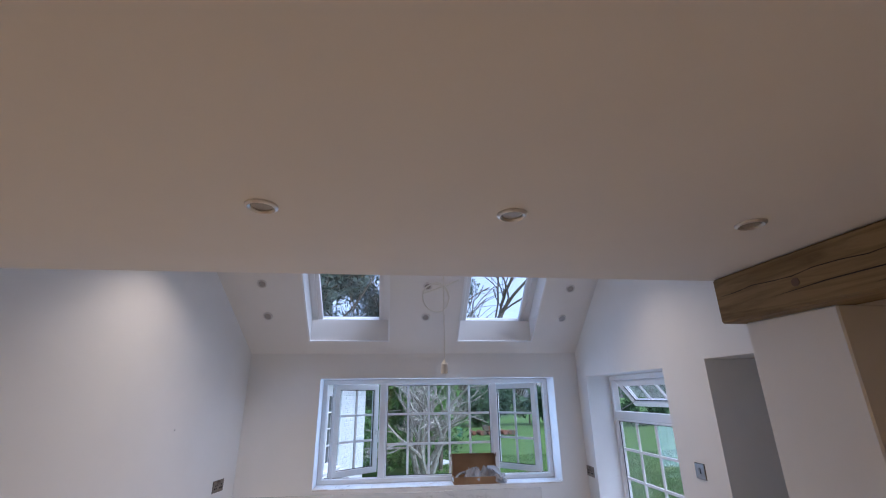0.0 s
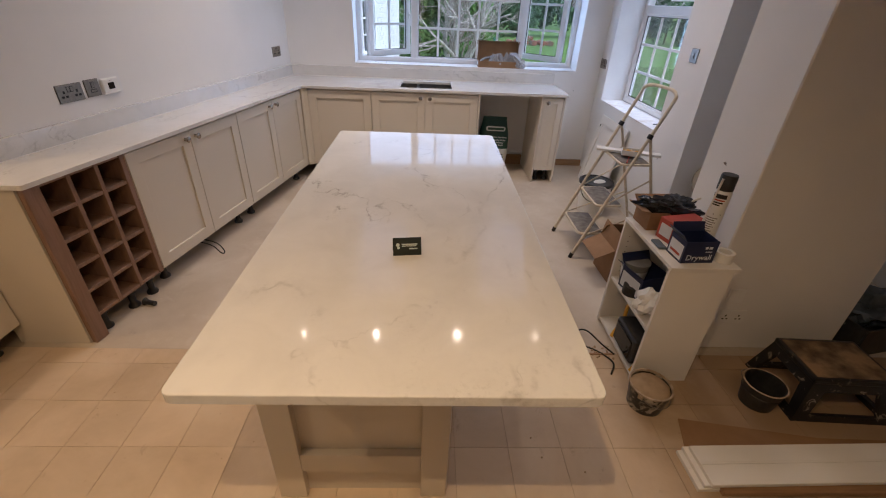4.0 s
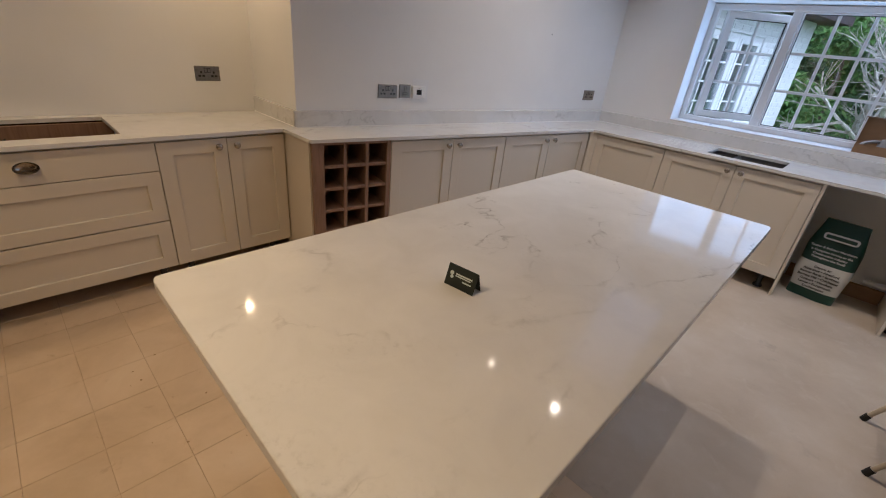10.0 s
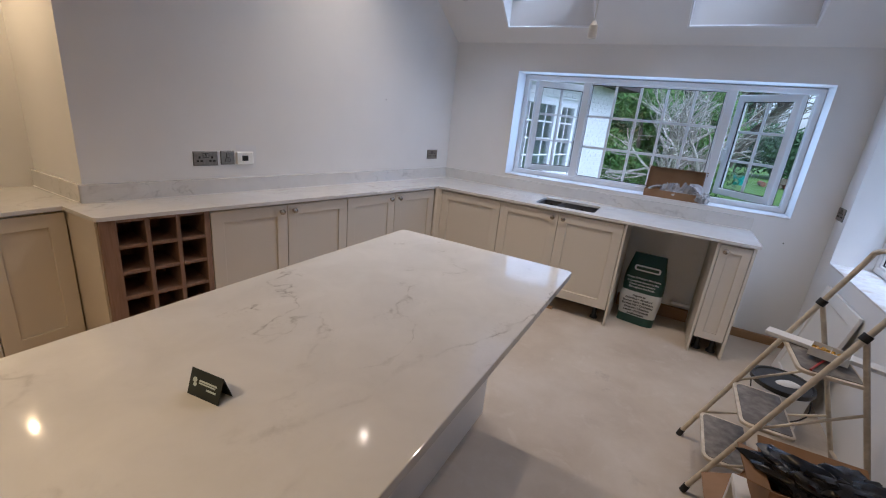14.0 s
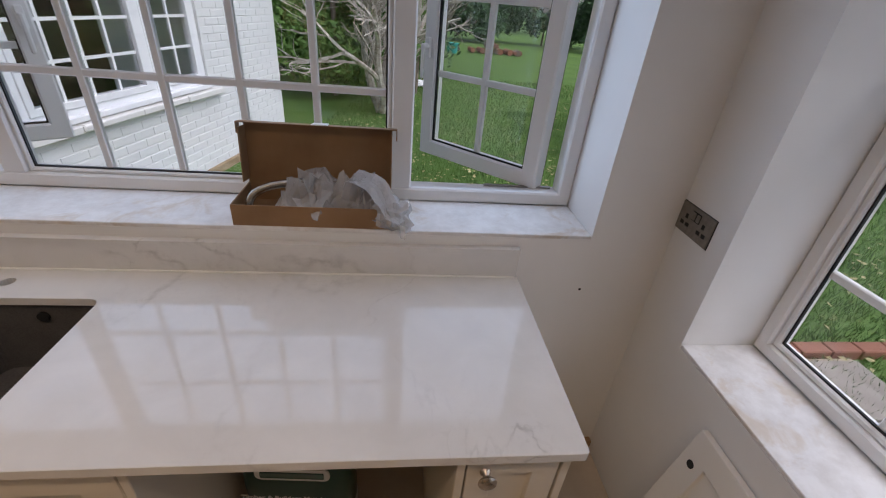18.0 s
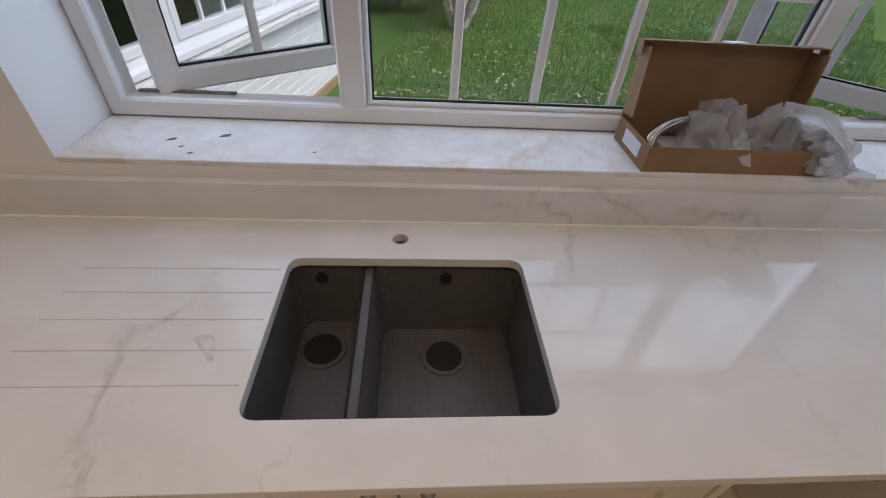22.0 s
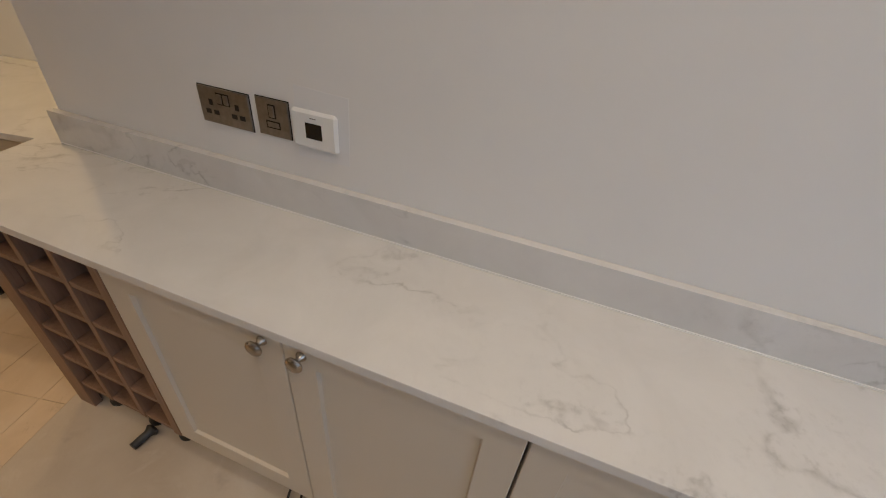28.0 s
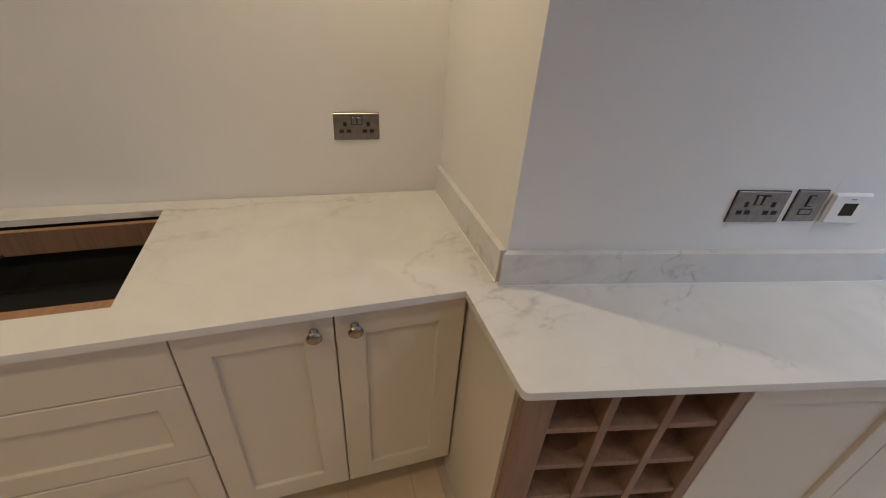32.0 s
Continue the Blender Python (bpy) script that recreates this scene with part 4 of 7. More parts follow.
# roof windows
TILT = math.degrees(math.atan(PITCH))
for n, (a, b) in enumerate(SKY):
    rw = thing("roof_window", "white framed roof window in a plastered shaft", "roof window", pose(a, SY0, EAVES - PITCH * SY0, 180 - TILT, 0, 0) @ Matrix.Diagonal((1, -1, -1, 1)), "roof windows", "structure")
    L = (SY0 - SY1) / math.cos(radians(TILT))
    w = b - a
    rw.matrix_world = Matrix.Translation((a, SY0, EAVES - PITCH * SY0)) @ Matrix(((1, 0, 0, 0), (0, -math.cos(radians(TILT)), math.sin(radians(TILT)), 0), (0, math.sin(radians(TILT)), math.cos(radians(TILT)), 0), (0, 0, 0, 1)))
    part("shaft", boxes([(0.001, 0.014, 0, L, -0.001, 0.21), (w - 0.014, w - 0.001, 0, L, -0.001, 0.21), (0.014, w - 0.014, 0.001, 0.014, -0.001, 0.21), (0.014, w - 0.014, L - 0.014, L - 0.001, -0.001, 0.21)]), upvc, rw)
    part("frame", boxes([(0.014, 0.07, 0.014, L - 0.014, 0.19, 0.27), (w - 0.07, w - 0.014, 0.014, L - 0.014, 0.19, 0.27), (0.07, w - 0.07, 0.014, 0.07, 0.19, 0.27), (0.07, w - 0.07, L - 0.07, L - 0.014, 0.19, 0.27)], 0.004), upvc, rw)
    part("sash", boxes([(0.07, 0.11, 0.07, L - 0.07, 0.205, 0.26), (w - 0.11, w - 0.07, 0.07, L - 0.07, 0.205, 0.26), (0.11, w - 0.11, 0.07, 0.11, 0.205, 0.26), (0.11, w - 0.11, L - 0.11, L - 0.07, 0.205, 0.26)], 0.004), upvc, rw)
    pane = part("pane", box(0.11, w - 0.11, 0.11, L - 0.11, 0.235, 0.243), glass, rw)
    pane.visible_shadow = False


# ---- lamps ----
emit = mat("led_glow", (1, 0.9, 0.75), 0.5)
emit.node_tree.nodes["Principled BSDF"].inputs["Emission Color"].default_value = (1.0, 0.78, 0.5, 1)
emit.node_tree.nodes["Principled BSDF"].inputs["Emission Strength"].default_value = 12.0
lens_off = mat("lamp_lens", (0.35, 0.33, 0.31), 0.25)
chrome_rim = speckled("lamp_rim", (0.70, 0.68, 0.66), (0.6, 0.58, 0.56), 30, 0.35, 0.0, 0.6)


def downlight(m, lit):
    d = thing("downlight", "lit recessed ceiling downlight with a pale rim" if lit else "unlit recessed downlight with a pale metal rim", "downlight", m, "ceiling downlights")
    part("rim", lathe([(0.030, -0.001), (0.030, -0.004), (0.036, -0.009), (0.043, -0.005), (0.044, 0.0)], 28), chrome_rim, d, "", True)
    part("lamp", cyl((0, 0, -0.0015), (0, 0, 0.002), 0.016 if lit else 0.0295, seg=24), emit if lit else lens_off, d)
    return d


LIT = {(-1.0, -5.75), (0.04, -4.55), (-0.88, -3.37)}
for x, y in DOWN:
    downlight(pose(x, y, CEIL), (x, y) in LIT)
for x, y, *_ in SPOTS[3:]:
    downlight(pose(x, y, CEIL), True)
for x, y, *_ in HIGH_SPOTS:
    downlight(pose(x, y, TOPZ), True)
for x in (0.208, 1.67, 3.03):
    for y in (-0.365, -0.645):
        downlight(pose(x, y, EAVES - PITCH * y, -TILT, 0, 0), False)


def spot(x, y, z, power, size, tone):
    ob = new("spot_lamp", bpy.data.lights.new("spot_lamp", "SPOT"))
    ob.data.energy, ob.data.color, ob.data.spot_size, ob.data.spot_blend, ob.data.shadow_soft_size = power, tone, radians(size), 1.0, 0.010
    ob.location = (x, y, z - 0.02)


for x, y, p, a in SPOTS:
    spot(x, y, CEIL, p, a, WARM)
for x, y, p, a in HIGH_SPOTS:
    spot(x, y, TOPZ, p, a, SOFT)


# daylight through the openings
DAY = (0.62, 0.79, 1.0)


def daylight(m, w, h, power):
    ob = new("window_daylight", bpy.data.lights.new("window_daylight", "AREA"))
    ob.data.shape, ob.data.size, ob.data.size_y, ob.data.energy, ob.data.color = "RECTANGLE", w, h, power, DAY
    ob.matrix_world = m


daylight(look((1.846, FY + 0.027, 1.52), (1.846, -1, 1.52)), 2.2, 0.84, 5.2)
daylight(look((RIGHT + 0.23 + 0.027, -0.84, 1.35), (0, -0.84, 1.35)), 1.15, 1.05, 0.9)
# timber beam over the pier
beam = solid("timber_beam", boxes([(2.84, 3.02, -5.9, EDGE - 0.02, 2.125, CEIL - 0.004)], 0.008), beam_wood, "rough greenish treated timber beam under the ceiling", "beam")


for y0, y1, z, h in ((-4.6, -2.95, 2.19, 0.005), (-3.4, -2.68, 2.245, 0.004), (-5.2, -4.1, 2.27, 0.004), (-3.9, -3.3, 2.155, 0.003)):
    n_ = 8
    pts = [(2.8405, y0 + (y1 - y0) * k / n_, z + 0.006 * math.sin(k * 1.9 + y0)) for k in range(n_ + 1)]
    part("crack", tube(pts, [0.0006] + [h / 2] * (n_ - 1) + [0.0006], 6, smooth=False), dark_hole, beam, "dark drying crack")
for y, z, r in ((-3.05, 2.215, 0.016), (-3.75, 2.26, 0.012), (-4.4, 2.17, 0.018)):
    part("knot", moved(cyl((2.838, y, z), (2.8405, y, z), r, seg=14), Matrix.Identity(4)), oak_dark, beam, "dark knot in the timber")


# ---- oven and tall units ----
oven = thing("double_oven", "uninstalled stainless built-in double oven standing on boards", "oven", pose(0.405, -4.86, 0.4305) @ Matrix.Diagonal((1, 1, 0.82, 1)))
OW, OH, OD = 0.62, 0.95, 0.53
part("casing", box(0.012, OW - 0.012, -OD, -0.03, 0.0, 0.86, 0.004), dark_steel, oven, "galvanised steel casing")
part("casing_top", box(0.02, OW - 0.02, -0.30, -0.03, 0.86, OH - 0.01, 0.004), dusty_steel, oven)
part("dusty_cover", box(0.02, OW - 0.02, -OD + 0.01, -0.305, 0.8595, 0.864), cardboard, oven, "brown dust-covered top plate")
# black strip paints the shade of the gap between casing and doors
part("door_gap_strip", box(0.002, OW - 0.002, -0.042, -0.0305, 0.0, 0.80), rubber, oven, "black strip drawn as the dark gap behind the doors")
for y, z, h in ((-0.47, 0.74, 0.03), (-0.40, 0.77, 0.02), (-0.45, 0.40, 0.05), (-0.42, 0.33, 0.03), (-0.47, 0.25, 0.02), (-0.10, 0.60, 0.02), (-0.09, 0.30, 0.02), (-0.16, 0.905, 0.012), (-0.12, 0.905, 0.012)):
    part("slot", box(OW - (0.0125 if z < 0.86 else 0.0205), OW - (0.0115 if z < 0.86 else 0.0195), y - 0.006, y + 0.006, z - h / 2, z + h / 2), rubber, oven)
part("control_panel", box(0, OW, -0.03, 0.0, 0.80, OH, 0.006), steel, oven, "brushed steel control panel")
for x in (0.353, 0.273, 0.143, 0.074):
    part("knob_skirt", cyl((x, 0.0, 0.87), (x, 0.006, 0.87), 0.028, 0.026, 20), steel, oven, "steel knob skirt", True)
    part("control_knob", join(cyl((x, 0.006, 0.87), (x, 0.038, 0.87), 0.022, 0.018, 18), box(x - 0.004, x + 0.004, 0.036, 0.041, 0.852, 0.888)), black_plastic, oven, "black control knob", True)
part("vent_hole", cyl((OW - 0.0205, -0.10, 0.905), (OW - 0.0192, -0.10, 0.905), 0.030, seg=20), rubber, oven, "round cooling vent")
for k in range(3):
    part("vent_blade", box(OW - 0.0195, OW - 0.0185, -0.125 + 0.018 * k, -0.117 + 0.018 * k, 0.885, 0.928), nickel, oven)
for y in (-0.092, -0.078):
    part("casing_seam", box(OW - 0.0125, OW - 0.0100, y - 0.003, y + 0.003, 0.02, 0.84, 0.001), dark_steel, oven)
for k in range(14):
    part("slot", box(OW - 0.0125, OW - 0.0115, -0.058, -0.050, 0.06 + 0.055 * k, 0.068 + 0.055 * k), rubber, oven)
part("back_flange", box(OW - 0.014, OW - 0.004, -OD, -OD + 0.014, 0.0, 0.875, 0.001), dark_steel, oven)
part("wire", tube([(0.60, -0.50, 0.868), (0.56, -0.42, 0.885), (0.50, -0.36, 0.872), (0.42, -0.33, 0.876), (0.33, -0.36, 0.868)], 0.0045, 8), cable_grey, oven, "loose brown wire")
part("wire", tube([(0.57, -0.52, 0.868), (0.60, -0.44, 0.89), (0.605, -0.37, 0.88), (0.612, -0.33, 0.83)], 0.003, 8), cable_grey, oven, "loose brown wire")
part("display", box(0.485, 0.545, -0.001, 0.003, 0.868, 0.908, 0.002), dark_glass, oven)
for k in range(6):
    x, z = 0.49 + 0.024 * (k % 3), 0.850 - 0.024 * (k // 3)
    part("button", cyl((x, 0, z), (x, 0.006, z), 0.007, seg=12), black_plastic, oven)
for z0, z1 in ((0.49, 0.79), (0.02, 0.48)):
    d = part("oven_door", box(0.004, OW - 0.004, -0.03, 0.004, z0, z1, 0.005), steel, oven)
    part("door_glass", box(0.07, OW - 0.075, 0.003, 0.006, z0 + 0.05, z1 - 0.03, 0.002), dark_glass, d, "dark oven glass")
    part("handle", tube([(0.045, 0.004, z1 - 0.035), (0.055, 0.03, z1 - 0.035), (0.16, 0.055, z1 - 0.036), (0.31, 0.066, z1 - 0.036), (0.46, 0.055, z1 - 0.036), (0.565, 0.03, z1 - 0.035), (0.575, 0.004, z1 - 0.035)], 0.0135, 12), nickel, d, "curved bar handle", True)
for k, (y, z) in enumerate(((-0.45, 0.80), (-0.42, 0.70), (-0.45, 0.45), (-0.43, 0.35), (-0.1, 0.78), (-0.12, 0.42))):
    part("screw", cyl((OW - 0.0125, y, z), (OW - 0.008, y, z), 0.009, seg=12), nickel, oven)
part("wire", tube([(0.3, -0.4, 0.868), (0.45, -0.35, 0.875), (0.55, -0.45, 0.87), (0.59, -0.4, 0.868), (0.5, -0.5, 0.868)], 0.004, 8), cable_grey, oven, "loose brown wire")
solid("oven_plinth", box(0.30, 1.22, -5.46, -4.80, 0.0, 0.43, 0.004), ply, "rough plywood box carrying the oven", "plinth")
solid("cabinet_board", box(0.31, 1.07, -4.775, -4.757, 0.0, 0.36, 0.002), white_board, "white cabinet board standing in front of the oven base", "board")

tall = thing("oven_housing", "tall cream oven housing with a dark open niche", "oven housing", pose(0.13, -5.5, 0))
part("side", box(0, 0.02, -0.58, 0, 0, 2.12, 0.002), cabinet_paint, tall)
part("side", box(0.588, 0.608, -0.58, 0, 0, 2.12, 0.002), cabinet_paint, tall)
part("edge_strip", box(0.02, 0.034, -0.3, -0.004, 0.85, 2.1), oak_dark, tall)
part("niche_back", box(0.02, 0.588, -0.58, -0.565, 0.1, 2.1), oak_dark, tall, "dark oak niche lining")
part("niche_side", box(0.034, 0.04, -0.565, -0.004, 0.85, 2.1), oak_dark, tall)
part("niche_side", box(0.574, 0.588, -0.565, -0.004, 0.85, 2.1), oak_dark, tall)
part("top", box(0.02, 0.588, -0.565, 0, 2.1, 2.12), oak_dark, tall)
part("shelf", box(0.04, 0.574, -0.565, -0.006, 1.655, 1.765, 0.002), oak, tall)
part("floor", box(0.04, 0.574, -0.565, -0.006, 0.83, 0.85), oak, tall)
part("door", shaker(0.604, 0.69, 0.085, 0.02, 0, 0), cabinet_paint, tall).matrix_basis = Matrix.Translation((0.606, 0.022, 0.13)) @ Matrix.Rotation(radians(180), 4, "Z")
tall2 = thing("larder_unit", "tall cream larder unit with a shaker door", "larder unit", pose(0.742, -5.5, 0))
part("body", box(0, 0.6, -0.58, 0, 0.1, 2.12, 0.002), cabinet_paint, tall2)
part("door", shaker(0.6, 2.0, 0.085, 0.02, 0, 0), cabinet_paint, tall2).matrix_basis = Matrix.Translation((0.6, 0.021, 0.12)) @ Matrix.Rotation(radians(180), 4, "Z")
solid("tall_unit_cornice", box(0.13, 1.342, -6.09, -5.48, 2.121, 2.325, 0.003), plaster, "white infill above the tall units", "infill")
book_col = [(0.75, 0.72, 0.65), (0.62, 0.50, 0.20), (0.7, 0.68, 0.66)]
for k, (x, w, c) in enumerate(((0.30, 0.22, 0), (0.42, 0.26, 1), (0.22, 0.16, 2))):
    solid("booklet", box(x, x + w, -5.72 - 0.03 * k, -5.53, 1.765 + (0.03 if k == 1 else 0), 1.795 + (0.03 if k == 1 else 0), 0.002), painted("paper_cover", book_col[c], 0.6), "thin instruction booklet lying on the niche shelf", "booklet", group="booklets on the niche shelf")
bottle = thing("cleaner_bottle", "white plastic cream cleaner bottle with green cap", "bottle", pose(0.475, -5.285, 1.1395, 0, 0, 60) @ Matrix.Scale(1.1, 4))
part("bottle", moved(lathe([(0, 0), (0.036, 0.0), (0.04, 0.01), (0.04, 0.12), (0.034, 0.16), (0.018, 0.185), (0.015, 0.19), (0, 0.19)], 24), Matrix.Diagonal((1, 0.65, 1, 1))), white_plastic, bottle, smooth=True)
part("cap", moved(lathe([(0.0, 0.235), (0.009, 0.235), (0.017, 0.20), (0.02, 0.185), (0.02, 0.18), (0, 0.18)], 20), Matrix.Identity(4)), mat("green_cap", (0.02, 0.13, 0.06), 0.35), bottle, "green plastic cap", True)
part("label", moved(lathe([(0.0405, 0.03), (0.0405, 0.115)], 24), Matrix.Diagonal((1, 0.66, 1, 1))), mat("pale_label", (0.62, 0.70, 0.72), 0.4), bottle, "pale paper label", True)
part("label_mark", join(moved(lathe([(0.0411, 0.035), (0.0411, 0.058)], 24), Matrix.Diagonal((1, 0.67, 1, 1))), moved(lathe([(0.0411, 0.09), (0.0411, 0.108)], 24), Matrix.Diagonal((1, 0.67, 1, 1)))), mat("blue_print", (0.03, 0.08, 0.20), 0.4), bottle, "blue printed bands", True)


# ---- sockets ----
def plate_part(parent, w, h, t=0.006):
    part("plate", box(-w / 2, w / 2, -t, 0, -h / 2, h / 2, 0.0015), steel, parent, "brushed steel face plate")
    part("shadow_gap", box(-w / 2 - 0.0015, w / 2 + 0.0015, -0.002, 0.0, -h / 2 - 0.0015, h / 2 + 0.0015), rubber, parent)


def double_socket(m, label="double brushed steel wall socket with black inserts"):
    s = thing("double_socket", label, "socket", m, "wall sockets")
    plate_part(s, 0.147, 0.087)
    for x in (-0.038, 0.038):
        part("earth_slot", box(x - 0.0055, x + 0.0055, -0.0068, -0.0055, 0.001, 0.015), rubber, s)
        for dx in (-0.0115, 0.0115):
            part("pin_slot", box(x + dx - 0.0075, x + dx + 0.0075, -0.0068, -0.0055, -0.0205, -0.0095), rubber, s)
    for x in (-0.0095, 0.0095):
        part("rocker_surround", box(x - 0.009, x + 0.009, -0.0068, -0.0055, 0.006, 0.034), rubber, s)
        part("rocker", box(x - 0.0068, x + 0.0068, -0.0095, -0.006, 0.009, 0.031, 0.001), steel, s)
    return s


def fused_switch(m, label="single brushed steel fused switch"):
    s = thing("fused_switch", label, "switch", m, "wall sockets")
    plate_part(s, 0.087, 0.087)
    part("rocker_surround", box(-0.010, 0.010, -0.0068, -0.0055, 0.000, 0.032), rubber, s)
    part("rocker", box(-0.007, 0.007, -0.0095, -0.006, 0.003, 0.029, 0.001), steel, s)
    part("fuse_surround", box(-0.019, 0.019, -0.0068, -0.0055, -0.024, -0.006), rubber, s)
    part("fuse_holder", box(-0.016, 0.016, -0.008, -0.006, -0.021, -0.009, 0.001), steel, s)
    return s


def on_wall_a(y, z):
    return pose(wall_a(y), y, z, 0, 0, 90 - math.degrees(math.atan(SLANT)))


double_socket(on_wall_a(-0.25, 1.142))
double_socket(on_wall_a(-2.403, 1.130))
fused_switch(on_wall_a(-2.268, 1.134))
tagged(part("paint_patch", moved(prism([(-0.062, -0.075), (0.074, -0.07), (0.078, 0.085), (-0.058, 0.09)], 0, 0.0006), on_wall_a(-2.15, 1.130) @ Matrix.Rotation(radians(90), 4, "X")), painted("fresh_white_paint", (0.81, 0.81, 0.81), 0.45), None), "fresh white paint patch round the thermostat", "paint patch")
stat = thing("thermostat", "white square thermostat with a dark display", "thermostat", on_wall_a(-2.156, 1.130))
part("case", box(-0.058, 0.058, -0.014, 0, -0.044, 0.044, 0.006), white_plastic, stat)
part("display", box(-0.021, 0.021, -0.0150, -0.0135, -0.018, 0.018, 0.0005), dark_glass, stat, "dark glass display")
part("maker_mark", box(-0.008, 0.008, -0.0146, -0.0138, 0.028, 0.030), cable_grey, stat)


def on_wall_b(y, z):
    return pose(wall_b(y), y, z, 0, 0, 90 - math.degrees(math.atan(0.058)))


double_socket(on_wall_b(-3.33, 1.143))
double_socket(on_wall_b(-5.50, 1.14))
fused_switch(on_wall_b(-5.64, 1.14))
outlet = thing("cooker_hood_outlet", "white plastic single outlet with a grey cable", "outlet", on_wall_b(-4.21, 1.84))
part("box", box(-0.044, 0.044, -0.03, 0, -0.044, 0.044, 0.004), white_plastic, outlet)
part("slot", boxes([(-0.004, 0.004, -0.031, -0.029, 0.004, 0.014), (-0.018, -0.006, -0.031, -0.029, -0.016, -0.009), (0.006, 0.018, -0.031, -0.029, -0.016, -0.009)]), rubber, outlet)
bx = wall_b(-4.7) + 0.012
cab = solid("wall_cable", join(tube([(wall_b(-4.99) + 0.008, -4.99, 0.90), (wall_b(-4.985) + 0.008, -4.985, 1.4), (wall_b(-4.98) + 0.008, -4.98, 1.98), (wall_b(-4.98) + 0.008, -4.965, 2.04), (bx, -4.9, 2.05), (bx, -4.6, 2.055), (bx + 0.01, -4.42, 2.06), (bx + 0.012, -4.37, 2.04), (bx + 0.012, -4.365, 1.95), (bx + 0.014, -4.365, 1.85), (bx + 0.02, -4.33, 1.795), (bx + 0.03, -4.27, 1.79), (bx + 0.035, -4.235, 1.81)], 0.0075, 8)), cable_grey, "grey cable clipped in a loop on the wall", "cable", smooth=True)


def on_right(y, z):
    return pose(RIGHT, y, z, 0, 0, -90)


double_socket(on_right(-0.075, 1.132), "double brushed steel socket beside the side window")
sw = thing("light_switch", "single brushed steel light switch", "switch", on_right(-1.69, 1.377))
plate_part(sw, 0.087, 0.087)
part("rocker_surround", box(-0.008, 0.008, -0.0068, -0.0055, -0.016, 0.016), rubber, sw)
part("rocker", box(-0.005, 0.005, -0.010, -0.006, -0.013, 0.013, 0.001), steel, sw)


# ---- step ladder by the side window ----
ladder = thing("step_ladder", "cream metal three-tread step ladder with a hoop handrail", "step ladder")
F_N, F_F = Vector((2.545, -2.135, 0.008)), Vector((2.523, -1.712, 0.008))
H_N, H_F = Vector((3.045, -2.022, 1.13)), Vector((2.985, -1.672, 1.13))
part("front_frame", tube([F_N, F_N.lerp(H_N, 0.5), F_N.lerp(H_N, 0.95), H_N + Vector((0.012, 0.03, 0.045)), H_N.lerp(H_F, 0.5) + Vector((0.02, 0, 0.062)), H_F + Vector((0.012, -0.03, 0.045)), F_F.lerp(H_F, 0.95), F_F.lerp(H_F, 0.5), F_F], 0.0115, 12), cream_metal, ladder, "bent cream tube with a rounded top hoop", True)
J_N, J_F = F_N.lerp(H_N, 0.80), F_F.lerp(H_F, 0.80)
R_N, R_F = Vector((3.235, -2.0, 0.008)), Vector((3.205, -1.62, 0.008))
part("rear_leg", tube([J_N, R_N], 0.0105, 10), cream_metal, ladder, "", True)
part("rear_leg", tube([J_F, R_F], 0.0105, 10), cream_metal, ladder, "", True)
part("rear_brace", tube([J_N.lerp(R_N, 0.82), J_F.lerp(R_F, 0.82)], 0.008, 8), cream_metal, ladder, "", True)
for a, b, u, v in ((F_N, H_N, J_N, R_N), (F_F, H_F, J_F, R_F)):
    part("side_strut", tube([a.lerp(b, 0.36), u.lerp(v, 0.35)], 0.006, 8), cream_metal, ladder, "", True)
    part("side_strut", tube([a.lerp(b, 0.15), u.lerp(v, 0.62)], 0.006, 8), cream_metal, ladder, "", True)
    part("rubber_foot", cyl(a - Vector((0, 0, 0.008)), a + (b - a) * 0.025, 0.0145, seg=12), rubber, ladder, "black rubber foot")
    part("rubber_foot", cyl(v - Vector((0, 0, 0.008)), v + (u - v) * 0.03, 0.013, seg=12), rubber, ladder, "black rubber foot")
    part("pivot_collar", cyl(a.lerp(b, 0.785), a.lerp(b, 0.81), 0.018, seg=14), rubber, ladder, "black pivot collar")
for z, d in ((0.19, 0.20), (0.41, 0.20), (0.71, 0.22)):
    a, b = F_N.lerp(H_N, z / 1.13), F_F.lerp(H_F, z / 1.13)
    x0 = min(a.x, b.x) - 0.02
    poly = rounded([(x0, a.y + 0.012), (x0 + d, a.y + 0.02), (x0 + d, b.y - 0.02), (x0, b.y - 0.012)], [0.045, 0.02, 0.02, 0.045])
    t = part("tread", prism(poly, z - 0.014, z, 0.003), cream_metal, ladder, "", False)
    inner = rounded([(x0 + 0.014, a.y + 0.03), (x0 + d - 0.01, a.y + 0.036), (x0 + d - 0.01, b.y - 0.036), (x0 + 0.014, b.y - 0.03)], [0.035, 0.01, 0.01, 0.035])
    part("tread_mat", prism(inner, z - 0.001, z + 0.003, 0.0008), step_tread, t, "worn grey ribbed rubber mat")
board = solid("painted_board", box(-0.225, 0.225, -0.035, 0.035, 0, 0.018, 0.002), white_board, "white painted board lying across the ladder tread", "board", m=pose(2.94, -1.80, 0.716, 0, 0, -20))
tray = thing("screw_tray", "small clear tray of yellow wall plugs on the board", "tray", pose(2.915, -1.90, 0.735, 0, 0, -20))
